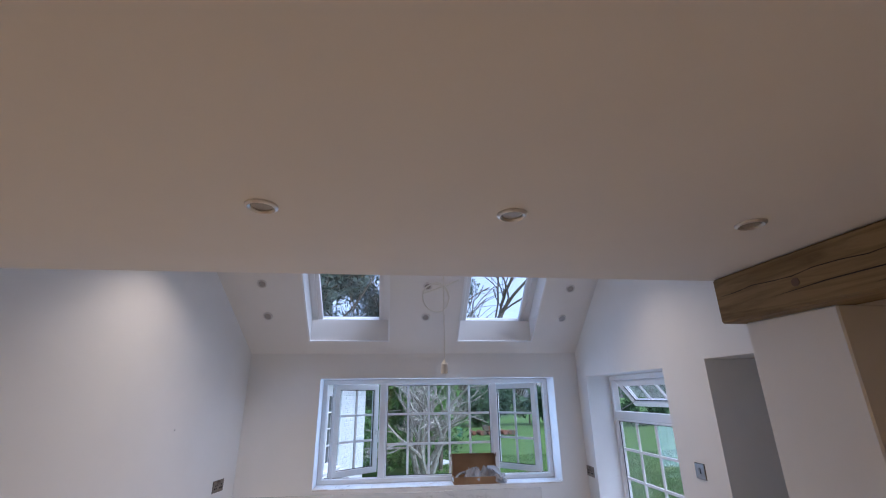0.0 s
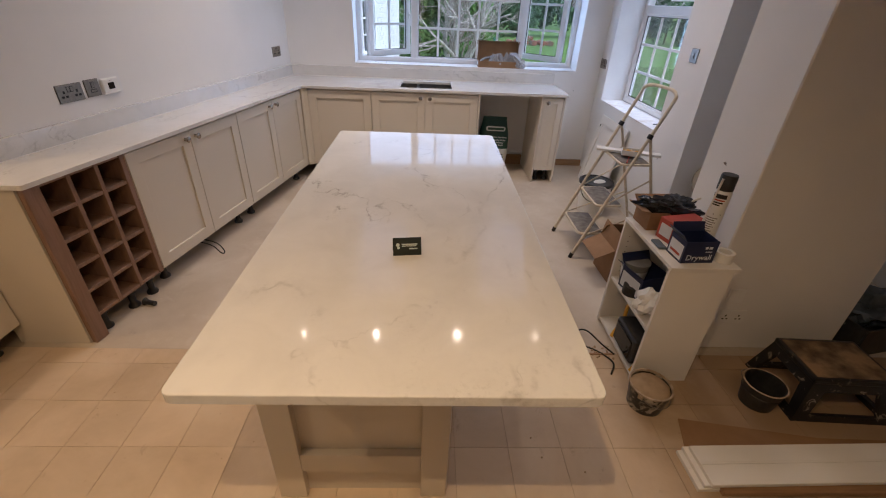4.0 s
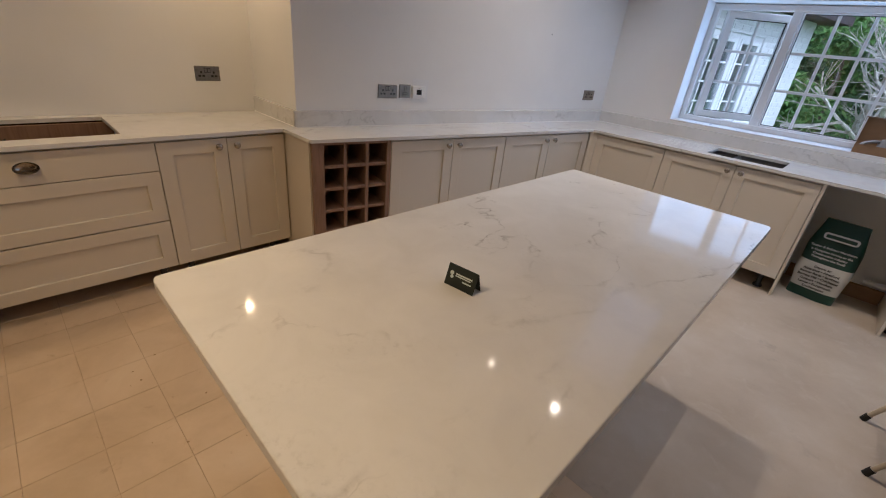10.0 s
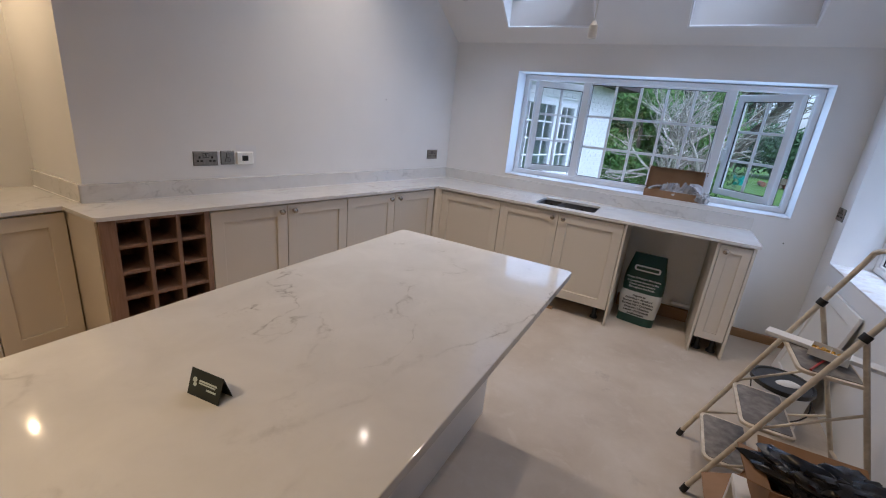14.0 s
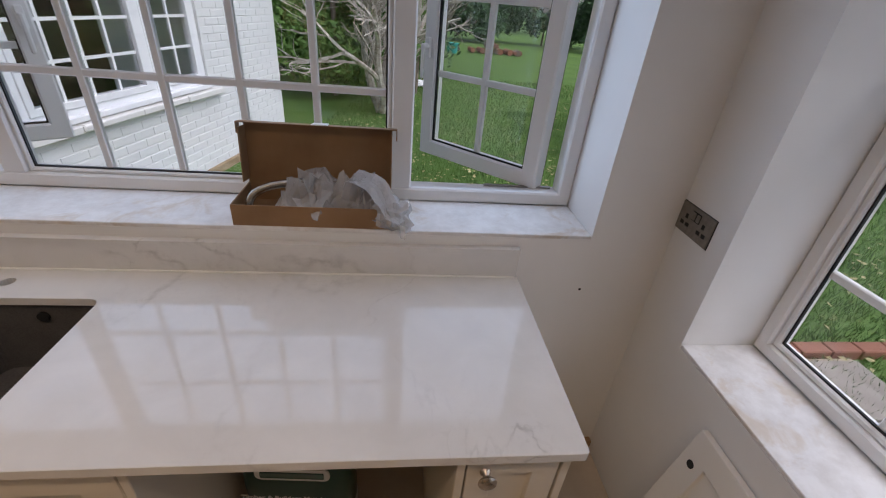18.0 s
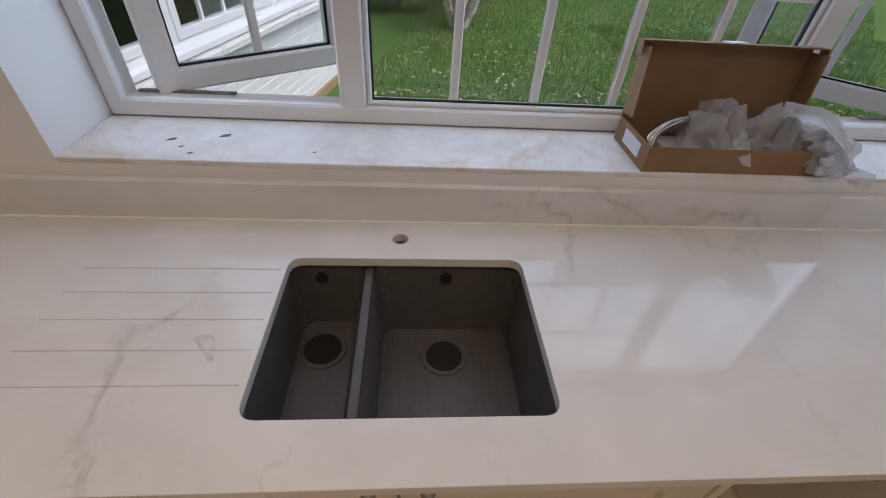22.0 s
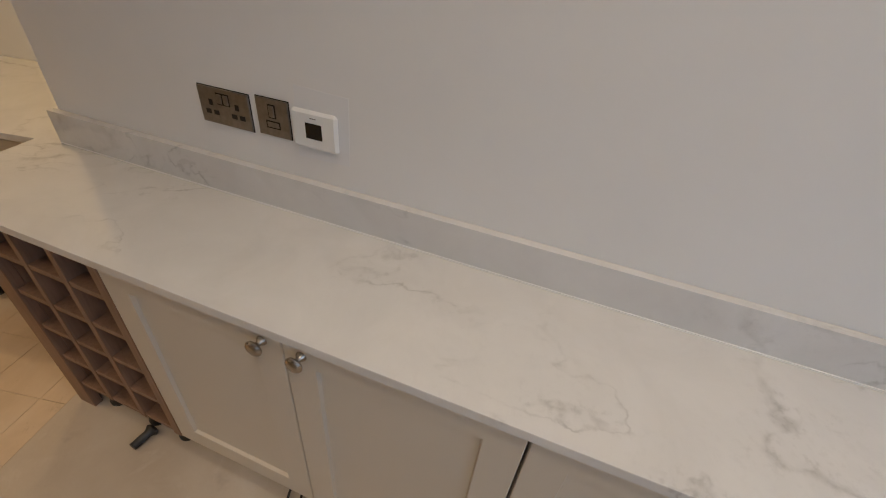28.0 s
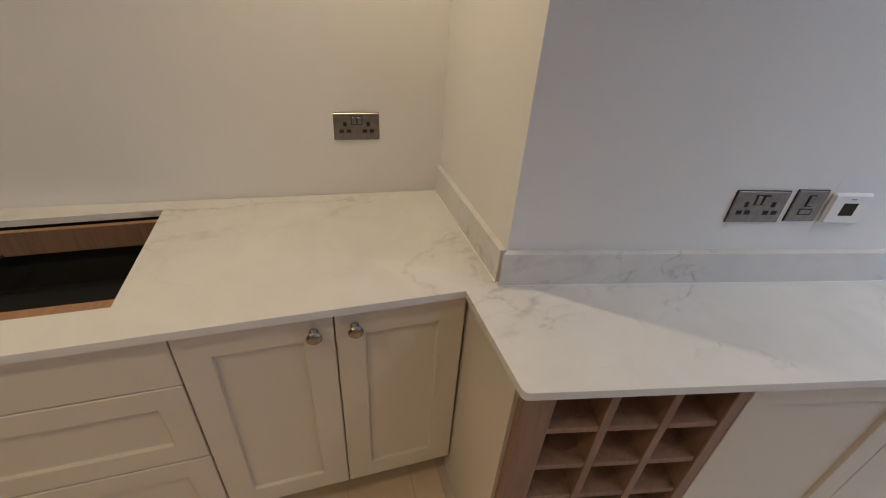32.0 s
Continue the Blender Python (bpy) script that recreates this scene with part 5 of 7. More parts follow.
part("tray", join(box(-0.065, 0.065, -0.045, 0.045, 0, 0.003), box(-0.065, -0.062, -0.045, 0.045, 0.003, 0.035), box(0.062, 0.065, -0.045, 0.045, 0.003, 0.035), box(-0.062, 0.062, -0.045, -0.042, 0.003, 0.035), box(-0.062, 0.062, 0.042, 0.045, 0.003, 0.035), box(-0.001, 0.001, -0.042, 0.042, 0.003, 0.03)), white_plastic, tray)
yellow = mat("yellow_plastic", (0.62, 0.36, 0.03), 0.45)
random.seed(4)
part("wall_plugs", join(*[moved(cyl((-0.012, 0, 0), (0.012, 0, 0), 0.0035, seg=6), Matrix.Translation((random.uniform(-0.055, 0.05), random.uniform(-0.034, 0.034), 0.006 + random.uniform(0, 0.018))) @ Matrix.Rotation(random.uniform(0, 3.1), 4, "Z")) for _ in range(70)]), yellow, tray, "loose yellow wall plugs")
solid("pencil", cyl((2.83, -2.05, 0.722), (2.93, -1.86, 0.723), 0.0045, seg=6), mat("red_pencil", (0.35, 0.03, 0.02), 0.4), "red pencil on the top tread", "pencil")

# white bucket with a dark lid behind the ladder
bucket = thing("paint_bucket", "white paint bucket with a black lid and handle", "bucket", pose(2.98, -1.28, 0))
part("pail", lathe([(0, 0.002), (0.115, 0.0), (0.14, 0.26), (0.145, 0.262), (0.145, 0.285), (0.13, 0.285), (0.12, 0.03), (0, 0.02)], 32), white_plastic, bucket, "", True)
part("lid", lathe([(0, 0.287), (0.147, 0.287), (0.149, 0.27), (0.152, 0.272), (0.151, 0.297), (0.14, 0.298), (0.134, 0.290), (0, 0.2905)], 32), black_plastic, bucket, "black plastic lid", True)
part("handle", tube([(0.142, 0, 0.25), (0.12, -0.10, 0.17), (0.0, -0.158, 0.13), (-0.12, -0.10, 0.17), (-0.142, 0, 0.25)], 0.004, 8), black_plastic, bucket, "", True)
solid("rag", moved(lathe([(0, 0.012), (0.03, 0.016), (0.055, 0.006), (0.06, 0)], 9), pose(3.0, -1.30, 0.291, 0, 0, 20) @ Matrix.Diagonal((1.1, 0.6, 1, 1))), white_board, "crumpled white rag on the bucket lid", "rag", smooth=True)
# loose cabinet door leaning below the side window
ldoor = thing("loose_cabinet_door", "white shaker door leaning under the side window", "cabinet door", pose(3.12, -0.42, 0.004, -11, 0, -90))
part("panel", shaker(0.64, 0.70, 0.075, 0.02), white_board, ldoor)
part("knob_hole", cyl((0.04, -0.001, 0.60), (0.04, 0.004, 0.60), 0.012, seg=14), dark_hole, ldoor)

# shelf unit by the pier
unit = thing("shelf_unit", "white open carcass used as a tool shelf", "shelf unit")
SX0, SX1, SY_0, SY_1, SH_ = 2.51, 2.80, -3.335, -2.845, 0.69
part("side", box(SX0, SX1, SY_0, SY_0 + 0.018, 0, SH_ - 0.018, 0.001), white_board, unit)
part("side", box(SX0, SX1, SY_1 - 0.018, SY_1, 0, SH_ - 0.018, 0.001), white_board, unit)
part("top", box(SX0, SX1 + 0.02, SY_0 - 0.006, SY_1, SH_ - 0.018, SH_, 0.001), white_board, unit)
part("back", box(SX1 - 0.008, SX1, SY_0 + 0.018, SY_1 - 0.018, 0, SH_ - 0.018), white_board, unit)
for z in (0.015, 0.31):
    part("shelf", box(SX0 + 0.006, SX1 - 0.008, SY_0 + 0.018, SY_1 - 0.018, z, z + 0.018, 0.001), white_board, unit)
for k in range(8):
    part("pin_hole", cyl((SX0 + 0.04, SY_1 - 0.0186, 0.36 + 0.032 * k), (SX0 + 0.04, SY_1 - 0.0176, 0.36 + 0.032 * k), 0.003, seg=8), dark_hole, unit)
navy = mat("navy_card", (0.012, 0.02, 0.075), 0.45)
red_card = speckled("red_card", (0.42, 0.07, 0.04), (0.36, 0.05, 0.03), 9, 0.5, 0.02)
ink_white = mat("white_ink", (0.72, 0.74, 0.78), 0.5)
ink_black = mat("black_ink", (0.015, 0.015, 0.015), 0.5)


def open_carton(name, label, m, w, d, h, material, flap=0.06, flap_angle=50, group=""):
    c = thing(name, label, "box", m, group)
    t = 0.003
    part("base", box(0, w, 0, d, 0, t), material, c)
    part("wall", box(0, w, 0, t, t, h), material, c)
    part("wall", box(0, w, d - t, d, t, h), material, c)
    part("wall", box(0, t, t, d - t, t, h), material, c)
    part("wall", box(w - t, w, t, d - t, t, h), material, c)
    if flap:
        f = part("flap", box(0, w, 0, t, 0, flap), material, c)
        f.matrix_basis = Matrix.Translation((0, d, h)) @ Matrix.Rotation(radians(-flap_angle), 4, "X")
        f = part("flap", box(0, t, 0, d, 0, flap), material, c)
        f.matrix_basis = Matrix.Translation((0, 0, h)) @ Matrix.Rotation(radians(-flap_angle - 20), 4, "Y")
    return c


dry = open_carton("screw_box", "dark blue open screw carton lettered Drywall", pose(2.565, -3.30, SH_, 0, 0, 4), 0.15, 0.11, 0.105, navy, 0.04, 20)
part("white_side", box(-0.001, 0.0, 0.010, 0.10, 0.010, 0.08), ink_white, dry, "white printed side panel")
part("red_stripe", box(-0.0015, -0.0005, 0.02, 0.09, 0.025, 0.037), red_card, dry)
text_part("lettering", "Drywall", 0.038, ink_white, dry, pose(0.077, -0.0008, 0.027, 90, 0, 0))
part("mark", join(cyl((0.10, 0, 0.075), (0.10, -0.001, 0.075), 0.007, seg=12), box(0.112, 0.127, -0.001, 0, 0.069, 0.081), box(0.10, 0.13, -0.001, 0, 0.054, 0.057)), ink_white, dry, "white printed mark")
redbox = open_carton("red_fixing_box", "red and white fixings carton", pose(2.60, -3.14, SH_, 0, 0, 14), 0.19, 0.10, 0.10, red_card, 0.0)
part("lid", box(0.0, 0.19, 0.0, 0.10, 0.10, 0.103, 0.001), red_card, redbox)
part("label", box(-0.001, 0, 0.015, 0.085, 0.02, 0.08), ink_white, redbox)
cb = open_carton("small_carton", "open brown cardboard carton of fixings", pose(2.55, -2.995, SH_, 0, 0, 3), 0.23, 0.14, 0.095, cardboard, 0.05, 60)
bag = speckled("black_bag", (0.010, 0.011, 0.014), (0.018, 0.028, 0.055), 9, 0.22, 0.3)
random.seed(8)


def crumple(rx, ry, rz, amount, seed, sub=3):
    bm = bmesh.new()
    bmesh.ops.create_icosphere(bm, subdivisions=sub, radius=1.0)
    for v in bm.verts:
        n = noise.noise(v.co * 2.2 + Vector((seed, 0, 0))) * amount + noise.noise(v.co * 6 + Vector((0, seed, 0))) * amount * 0.5
        v.co = Vector((v.co.x * rx, v.co.y * ry, max(v.co.z, -0.75) * rz)) * (1 + n)
    lo = min(v.co.z for v in bm.verts)
    bmesh.ops.translate(bm, vec=(0, 0, -lo), verts=bm.verts[:])
    return bm


solid("bin_bag", join(moved(crumple(0.15, 0.055, 0.045, 0.45, 3, 4), pose(2.655, -2.935, SH_ + 0.055, 0, 6, -14)), moved(crumple(0.10, 0.05, 0.04, 0.5, 13, 4), pose(2.70, -2.915, SH_ + 0.075, 0, 0, 20))), bag, "folded shiny blue-black plastic bag in the carton", "plastic bag", smooth=True)
can = thing("foam_can", "tall white spray can with a black cap", "spray can", pose(2.785, -3.10, SH_) @ Matrix.Scale(1.08, 4))
part("can", lathe([(0, 0), (0.032, 0.0), (0.033, 0.006), (0.033, 0.24), (0.028, 0.252), (0, 0.252)], 28), white_plastic, can, "white printed tin body", True)
part("cap", lathe([(0.0, 0.315), (0.029, 0.315), (0.0315, 0.31), (0.0315, 0.25), (0, 0.25)], 28), black_plastic, can, "black plastic cap", True)


def arc_bar(z0, z1, a0, a1, r=0.0335):
    """A strip of print that follows the round of a can."""
    bm = bmesh.new()
    n = 8
    low = [bm.verts.new((r * math.cos(radians(a0 + (a1 - a0) * k / n)), r * math.sin(radians(a0 + (a1 - a0) * k / n)), z0)) for k in range(n + 1)]
    high = [bm.verts.new((v.co.x, v.co.y, z1)) for v in low]
    for k in range(n):
        bm.faces.new((low[k], low[k + 1], high[k + 1], high[k]))
    return bm


part("print_band", arc_bar(0.146, 0.150, 0, 360), ink_black, can, "thin black line round the tin")
part("title", arc_bar(0.218, 0.236, 175, 268), ink_black, can, "bold dark title")
for z, a in ((0.207, 262), (0.196, 255), (0.186, 240)):
    part("print", arc_bar(z, z + 0.006, 178, a), red_card if z > 0.2 else ink_black, can)
for k in range(7):
    part("print", arc_bar(0.128 - 0.010 * k, 0.1315 - 0.010 * k, 180, 262 - (k * 17) % 30), cable_grey, can)
for a in (205, 232):
    part("hazard_mark", arc_bar(0.022, 0.042, a, a + 18), red_card, can, "small red hazard mark")
part("nozzle_clip", box(-0.045, -0.006, -0.040, -0.034, 0.246, 0.254, 0.002), rope_white, can, "white nozzle trigger").rotation_euler = (0, radians(-25), 0)
part("nozzle", cyl((-0.035, 0.012, 0.03), (-0.032, -0.012, 0.30), 0.0045, seg=8), rope_white, can, "clear nozzle straw")
solid("tape_roll", lathe([(0.026, 0), (0.04, 0), (0.04, 0.045), (0.026, 0.045), (0.026, 0)], 28, (2.775, -3.265, SH_)), white_board, "roll of cream masking tape", "tape roll", smooth=True)
solid("phone_pouch", box(2.525, 2.565, -3.185, -3.10, SH_, SH_ + 0.012, 0.004), mat("grey_blue_plastic", (0.09, 0.12, 0.15), 0.5), "small grey blue plastic wallet", "wallet")
# middle shelf
dry2 = open_carton("screw_box", "dark blue open carton on the middle shelf", pose(2.56, -3.10, 0.328, 0, 0, 14), 0.17, 0.16, 0.13, navy, 0.06, 35)
part("white_side", box(-0.001, 0.0, 0.012, 0.15, 0.012, 0.10), ink_white, dry2)
tub = thing("paint_tub", "grey plastic tub on the middle shelf", "tub", pose(2.60, -2.92, 0.328))
part("tub", lathe([(0, 0), (0.06, 0), (0.07, 0.13), (0.073, 0.13), (0.073, 0.14), (0, 0.14)], 24), speckled("grey_plastic", (0.30, 0.30, 0.29), (0.2, 0.2, 0.2), 15, 0.5, 0.03), tub, "", True)
part("label", lathe([(0.0635, 0.035), (0.0690, 0.10)], 24), ink_white, tub, "", True)
solid("white_cloth", moved(crumple(0.07, 0.06, 0.07, 0.4, 9), pose(2.565, -3.20, 0.328)), white_plastic, "crumpled white plastic wrap", "plastic wrap", smooth=True)
tin = thing("red_tin", "round tin with a red and white label", "tin", pose(2.61, -3.27, 0.328))
part("tin", lathe([(0, 0), (0.042, 0), (0.042, 0.10), (0, 0.10)], 24), red_card, tin, "", True)
part("lid", lathe([(0, 0.112), (0.044, 0.112), (0.044, 0.098), (0, 0.098)], 24), black_plastic, tin, "", True)
solid("black_tape", lathe([(0.02, 0), (0.045, 0), (0.045, 0.05), (0.02, 0.05), (0.02, 0)], 24, (2.555, -3.03, 0.328)), black_plastic, "roll of black tape", "tape roll", smooth=True)
# lower shelf: work lamp with yellow handle
lampw = thing("work_lamp", "black portable work lamp with a yellow tube handle", "work lamp", pose(2.56, -3.17, 0.033, 0, 0, 90))
part("body", box(-0.11, 0.11, -0.05, 0.05, 0.02, 0.17, 0.02, None, 3), black_plastic, lampw)
part("lens", box(-0.09, 0.09, 0.049, 0.056, 0.04, 0.15, 0.004), dark_glass, lampw)
part("frame", tube([(-0.13, 0.04, 0.0), (-0.135, 0.0, 0.12), (-0.12, 0.0, 0.23), (0.0, 0.0, 0.245), (0.12, 0.0, 0.23), (0.135, 0.0, 0.12), (0.13, 0.04, 0.0)], 0.010, 10), yellow, lampw, "yellow bent tube frame", True)
solid("lamp_cable", tube([(2.49, -3.17, 0.02), (2.40, -3.18, 0.10), (2.33, -3.12, 0.14), (2.31, -3.06, 0.08), (2.34, -3.08, 0.008), (2.42, -3.14, 0.006), (2.47, -3.22, 0.006), (2.43, -3.3, 0.006)], 0.0045, 8), rubber, "looped black mains cable on the floor", "cable", smooth=True)
carton = open_carton("cardboard_carton", "open brown cardboard carton on the floor", pose(2.71, -2.46, 0, 0, 0, 2), 0.42, 0.25, 0.25, cardboard, 0.12, -30)
part("front_flap", box(0, 0.003, 0, 0.25, 0, 0.14), cardboard, carton).matrix_basis = Matrix.Translation((0, 0, 0.25)) @ Matrix.Rotation(radians(-115), 4, "Y")

# foreground clutter
def splashed(name, base, splash, scale, cover):
    """Dark plastic with thrown spots and runs of dried plaster."""
    m = mat(name, base, 0.38)
    v = coords(m)
    spots = noise_tex(m, v, scale, 7, 0.62, 0.8)
    mask = ramp(m, spots, [(cover, (0, 0, 0)), (cover + 0.05, (1, 1, 1))])
    tone = ramp(m, noise_tex(m, v, scale * 0.2, 3), [(0.35, tuple(c * 0.45 for c in splash)), (0.65, splash)])
    put_color(m, mix(m, mask, base, tone))
    put_rough(m, ramp(m, spots, [(cover, (0.35, 0.35, 0.35)), (cover + 0.05, (0.9, 0.9, 0.9))]))
    put_bump(m, spots, 0.3, 0.003)
    return m


muck = splashed("splashed_plastic", (0.012, 0.012, 0.014), (0.42, 0.37, 0.29), 26, 0.60)
heavy_muck = splashed("plastered_plastic", (0.012, 0.012, 0.014), (0.50, 0.44, 0.35), 20, 0.53)
mortar = speckled("dried_mortar", (0.36, 0.26, 0.15), (0.26, 0.18, 0.10), 14, 0.9, 0.6)
mortar_pale = speckled("pale_plaster", (0.46, 0.37, 0.27), (0.28, 0.21, 0.14), 30, 0.9, 0.5)
pail = thing("mortar_bucket", "black builder's bucket full of dried beige plaster", "bucket", pose(2.525, -3.475, 0, 0, 0, 40) @ Matrix.Scale(0.86, 4))
part("pail", lathe([(0, 0.003), (0.092, 0.0), (0.105, 0.112), (0.108, 0.114), (0.109, 0.140), (0.104, 0.140), (0.1, 0.12), (0, 0.1)], 36), heavy_muck, pail, "", True)
part("rim", lathe([(0.104, 0.139), (0.111, 0.1395), (0.1145, 0.146), (0.113, 0.152), (0.106, 0.152), (0.104, 0.139)], 36), mortar_pale, pail, "plaster-caked pale rim", True)
part("plaster", moved(crumple(0.102, 0.102, 0.02, 0.12, 5), Matrix.Translation((0, 0, 0.116))), mortar, pail, "dried plaster skin", True)
part("wire_handle", tube([(-0.112, 0.0, 0.128), (-0.10, -0.052, 0.105), (-0.06, -0.098, 0.088), (0.0, -0.116, 0.082), (0.06, -0.098, 0.088), (0.10, -0.052, 0.105), (0.112, 0.0, 0.128)], 0.0022, 6), steel, pail, "hanging wire handle", True)
for sx in (-1, 1):
    part("handle_lug", box(sx * 0.112 - 0.006, sx * 0.112 + 0.006, -0.014, 0.014, 0.116, 0.140, 0.003), mortar_pale, pail)
pail2 = thing("empty_bucket", "black plastic bucket with a dusty rim", "bucket", pose(3.09, -3.46, 0) @ Matrix.Scale(0.8, 4))
part("pail", lathe([(0, 0.003), (0.09, 0.0), (0.112, 0.15), (0.118, 0.152), (0.118, 0.162), (0.108, 0.162), (0.088, 0.02), (0, 0.015)], 32), black_plastic, pail2, "", True)
part("rim", lathe([(0.116, 0.158), (0.119, 0.160), (0.117, 0.1635), (0.110, 0.1635), (0.110, 0.158)], 36), mortar_pale, pail2, "plaster-dusted rim", True)
part("ring", lathe([(0.104, 0.098), (0.108, 0.101), (0.108, 0.107), (0.105, 0.11)], 36), black_plastic, pail2, "moulded ring", True)
part("handle", tube([(-0.112, 0.0, 0.15), (-0.09, 0.09, 0.155), (0.0, 0.125, 0.15), (0.09, 0.09, 0.155), (0.112, 0.0, 0.15)], 0.003, 6), steel, pail2, "", True)
stool = thing("hop_up_stool", "black plastic hop-up splashed with plaster", "stool", pose(3.43, -3.405, 0, 0, 0, -3))
wooden_top = speckled("dirty_tread", (0.30, 0.20, 0.11), (0.05, 0.036, 0.025), 11, 0.8, 0.3)
HTX, HTY, HBX, HBY, HH = 0.19, 0.135, 0.235, 0.18, 0.225


def hop_side(w_top, w_base, lean, m):
    """One splayed side: a trapezoid frame with a window in it."""
    outer_ = [(-w_base, 0.0), (w_base, 0.0), (w_top, HH), (-w_top, HH)]
    inner_ = [(-w_base * 0.70, 0.035), (w_base * 0.70, 0.035), (w_top * 0.66, HH - 0.06), (-w_top * 0.66, HH - 0.06)]
    flat = plate(outer_, [inner_], -0.022, 0.0, 0.0)
    return moved(flat, m @ Matrix.Rotation(radians(90) - math.atan2(lean, HH), 4, "X"))


for turn, wt, wb_, off, lean in ((0, HTX, HBX, HBY, HBY - HTY), (180, HTX, HBX, HBY, HBY - HTY), (90, HTY, HBY, HBX, HBX - HTX), (270, HTY, HBY, HBX, HBX - HTX)):
    part("side", hop_side(wt, wb_, lean, Matrix.Rotation(radians(turn), 4, "Z") @ Matrix.Translation((0, -off, 0))), muck, stool)
part("top", box(-HTX - 0.006, HTX + 0.006, -HTY - 0.006, HTY + 0.006, HH - 0.02, HH + 0.008, 0.008, None, 2), muck, stool)
part("tread", box(-HTX + 0.012, HTX - 0.012, -HTY + 0.012, HTY - 0.012, HH + 0.007, HH + 0.011, 0.002), wooden_top, stool, "worn dirty tread")
trim_stack = thing("skirting_stack", "stack of white primed skirting boards on the floor", "skirting boards", pose(2.55, -3.735, 0, 0, 0, 1))
for k, (y, z) in enumerate(((0, 0.0), (0.004, 0.019), (-0.006, 0.038))):
    part("board", boxes([(0.0 + 0.02 * k, 2.3, -0.17 + y, 0.0 + y, z, z + 0.018), (0.0 + 0.02 * k, 2.3, -0.085 + y, -0.075 + y, z + 0.018, z + 0.0195)], 0.0015), white_board, trim_stack)
solid("cardboard_sheet", prism([(2.648, -3.565), (2.575, -3.80), (3.7, -3.80), (3.7, -3.68), (3.25, -3.665)], 0.0, 0.003), cardboard, "flat sheet of brown cardboard on the floor", "cardboard")
solid("timber_plank", box(2.64, 4.75, -3.925, -3.80, 0.0035, 0.03, 0.003), ply, "rough brown plank under the skirting boards", "plank")
for z, w, lab, x in ((0.235, 0.147, "white double socket low on the pier wall", 3.106), (0.372, 0.087, "white blank plate low on the pier wall", 3.08)):
    s = thing("low_socket", lab, "socket", pose(x, -3.09, z))
    part("plate", box(-w / 2, w / 2, -0.012, 0, -0.043, 0.043, 0.004), white_plastic, s)
    if w > 0.1:
        part("slot", boxes([(q + a, q + b, -0.0128, -0.0118, c, d) for q in (-0.036, 0.036) for a, b, c, d in ((-0.004, 0.004, 0.004, 0.014), (-0.016, -0.006, -0.016, -0.009), (0.006, 0.016, -0.016, -0.009))]), rubber, s)


# ---- sacks ----
sack_green = mat("sack_green", (0.012, 0.055, 0.04), 0.35)
sack_white = mat("sack_white", (0.62, 0.62, 0.58), 0.4)


def sack_mesh(w, d, h, seed, z0, z1, slump=0.03, grow=1.0):
    """A band of an upright filled bag between the heights z0 and z1."""
    bm = bmesh.new()
    rows, cols = max(4, int((z1 - z0) / 0.025)), 36
    grid = []
    for i in range(rows + 1):
        z = z0 + (z1 - z0) * i / rows
        u = z / h
        sq = (0.93 + 0.12 * math.sin(math.pi * min(u * 1.05, 1)) - 0.10 * max(0, u - 0.85) / 0.15) * grow
        dd = d * (0.9 + 0.25 * math.sin(math.pi * u) - 0.75 * max(0, u - 0.75) / 0.25)
        ring = []
        for k in range(cols):
            a = 2 * math.pi * k / cols
            c, s = math.cos(a), math.sin(a)
            x = w / 2 * sq * math.copysign(abs(c) ** 0.55, c)
            y = dd / 2 * grow * math.copysign(abs(s) ** 0.65, s)
            n = noise.noise(Vector((x * 9 + seed, y * 9, z * 7))) * slump * 0.45
            ring.append(bm.verts.new((x + n * c, y + n * s + 0.05 * u * u, z)))
        grid.append(ring)
    for a, b in zip(grid, grid[1:]):
        for k in range(cols):
            j = (k + 1) % cols
            bm.faces.new((a[k], a[j], b[j], b[k]))
    return bm, grid


def sack(name, label, m, w, d, h, seed, split=0.48):
    s = thing(name, label, "sack", m)
    bm, grid = sack_mesh(w, d, h, seed, 0.0, h)
    bm.faces.new(grid[0][::-1])
    bm.faces.new(grid[-1])
    part("bag", bm, sack_green, s, "dark green plastic bag", True)
    bm, _ = sack_mesh(w, d, h, seed, 0.075, h * split, grow=1.008)
    part("white_panel", bm, sack_white, s, "white printed panel", True)
    return s


sk = sack("plaster_sack", "upright green and white bagged plaster in the appliance space", pose(2.155, -0.33, 0, 0, 0, -4), 0.30, 0.13, 0.60, 2)
rng = random.Random(11)


SMALL = [("Timber & Builders Merchants", 0.417), ("A Complete Service to the", 0.386), ("Construction Industry", 0.360), ("Throughout the South", 0.334)]
for words, z in SMALL:
    text_part("print_line", words, 0.022, sack_white, sk, pose(0.0, -0.0805, z, 90, 0, 0), bold=0.0006)
DEPOTS = [("Depots at:", 0.252), ("Aldershot \u2022 Alresford", 0.225), ("Bognor Regis \u2022 Brighton", 0.198), ("Burgess Hill \u2022 Chichester", 0.171), ("Gosport \u2022 Horsham", 0.144), ("Lewes \u2022 Portsmouth", 0.117), ("Southampton", 0.09)]
for words, z in DEPOTS:
    text_part("print_line", words, 0.024, ink_black, sk, pose(0.0, -0.0845, z + 0.01, 90, 0, 0), bold=0.0009)
part("brand_block", moved(prism(rounded([(-0.10, -0.024), (0.10, -0.024), (0.10, 0.024), (-0.10, 0.024)], [0.022] * 4), -0.002, 0.002), Matrix.Translation((0.01, -0.064, 0.50)) @ Matrix.Rotation(radians(90), 4, "X")), sack_white, sk, "white rounded name block")
part("brand_bar", box(-0.075, 0.095, -0.0675, -0.0655, 0.488, 0.512, 0.003), sack_green, sk)
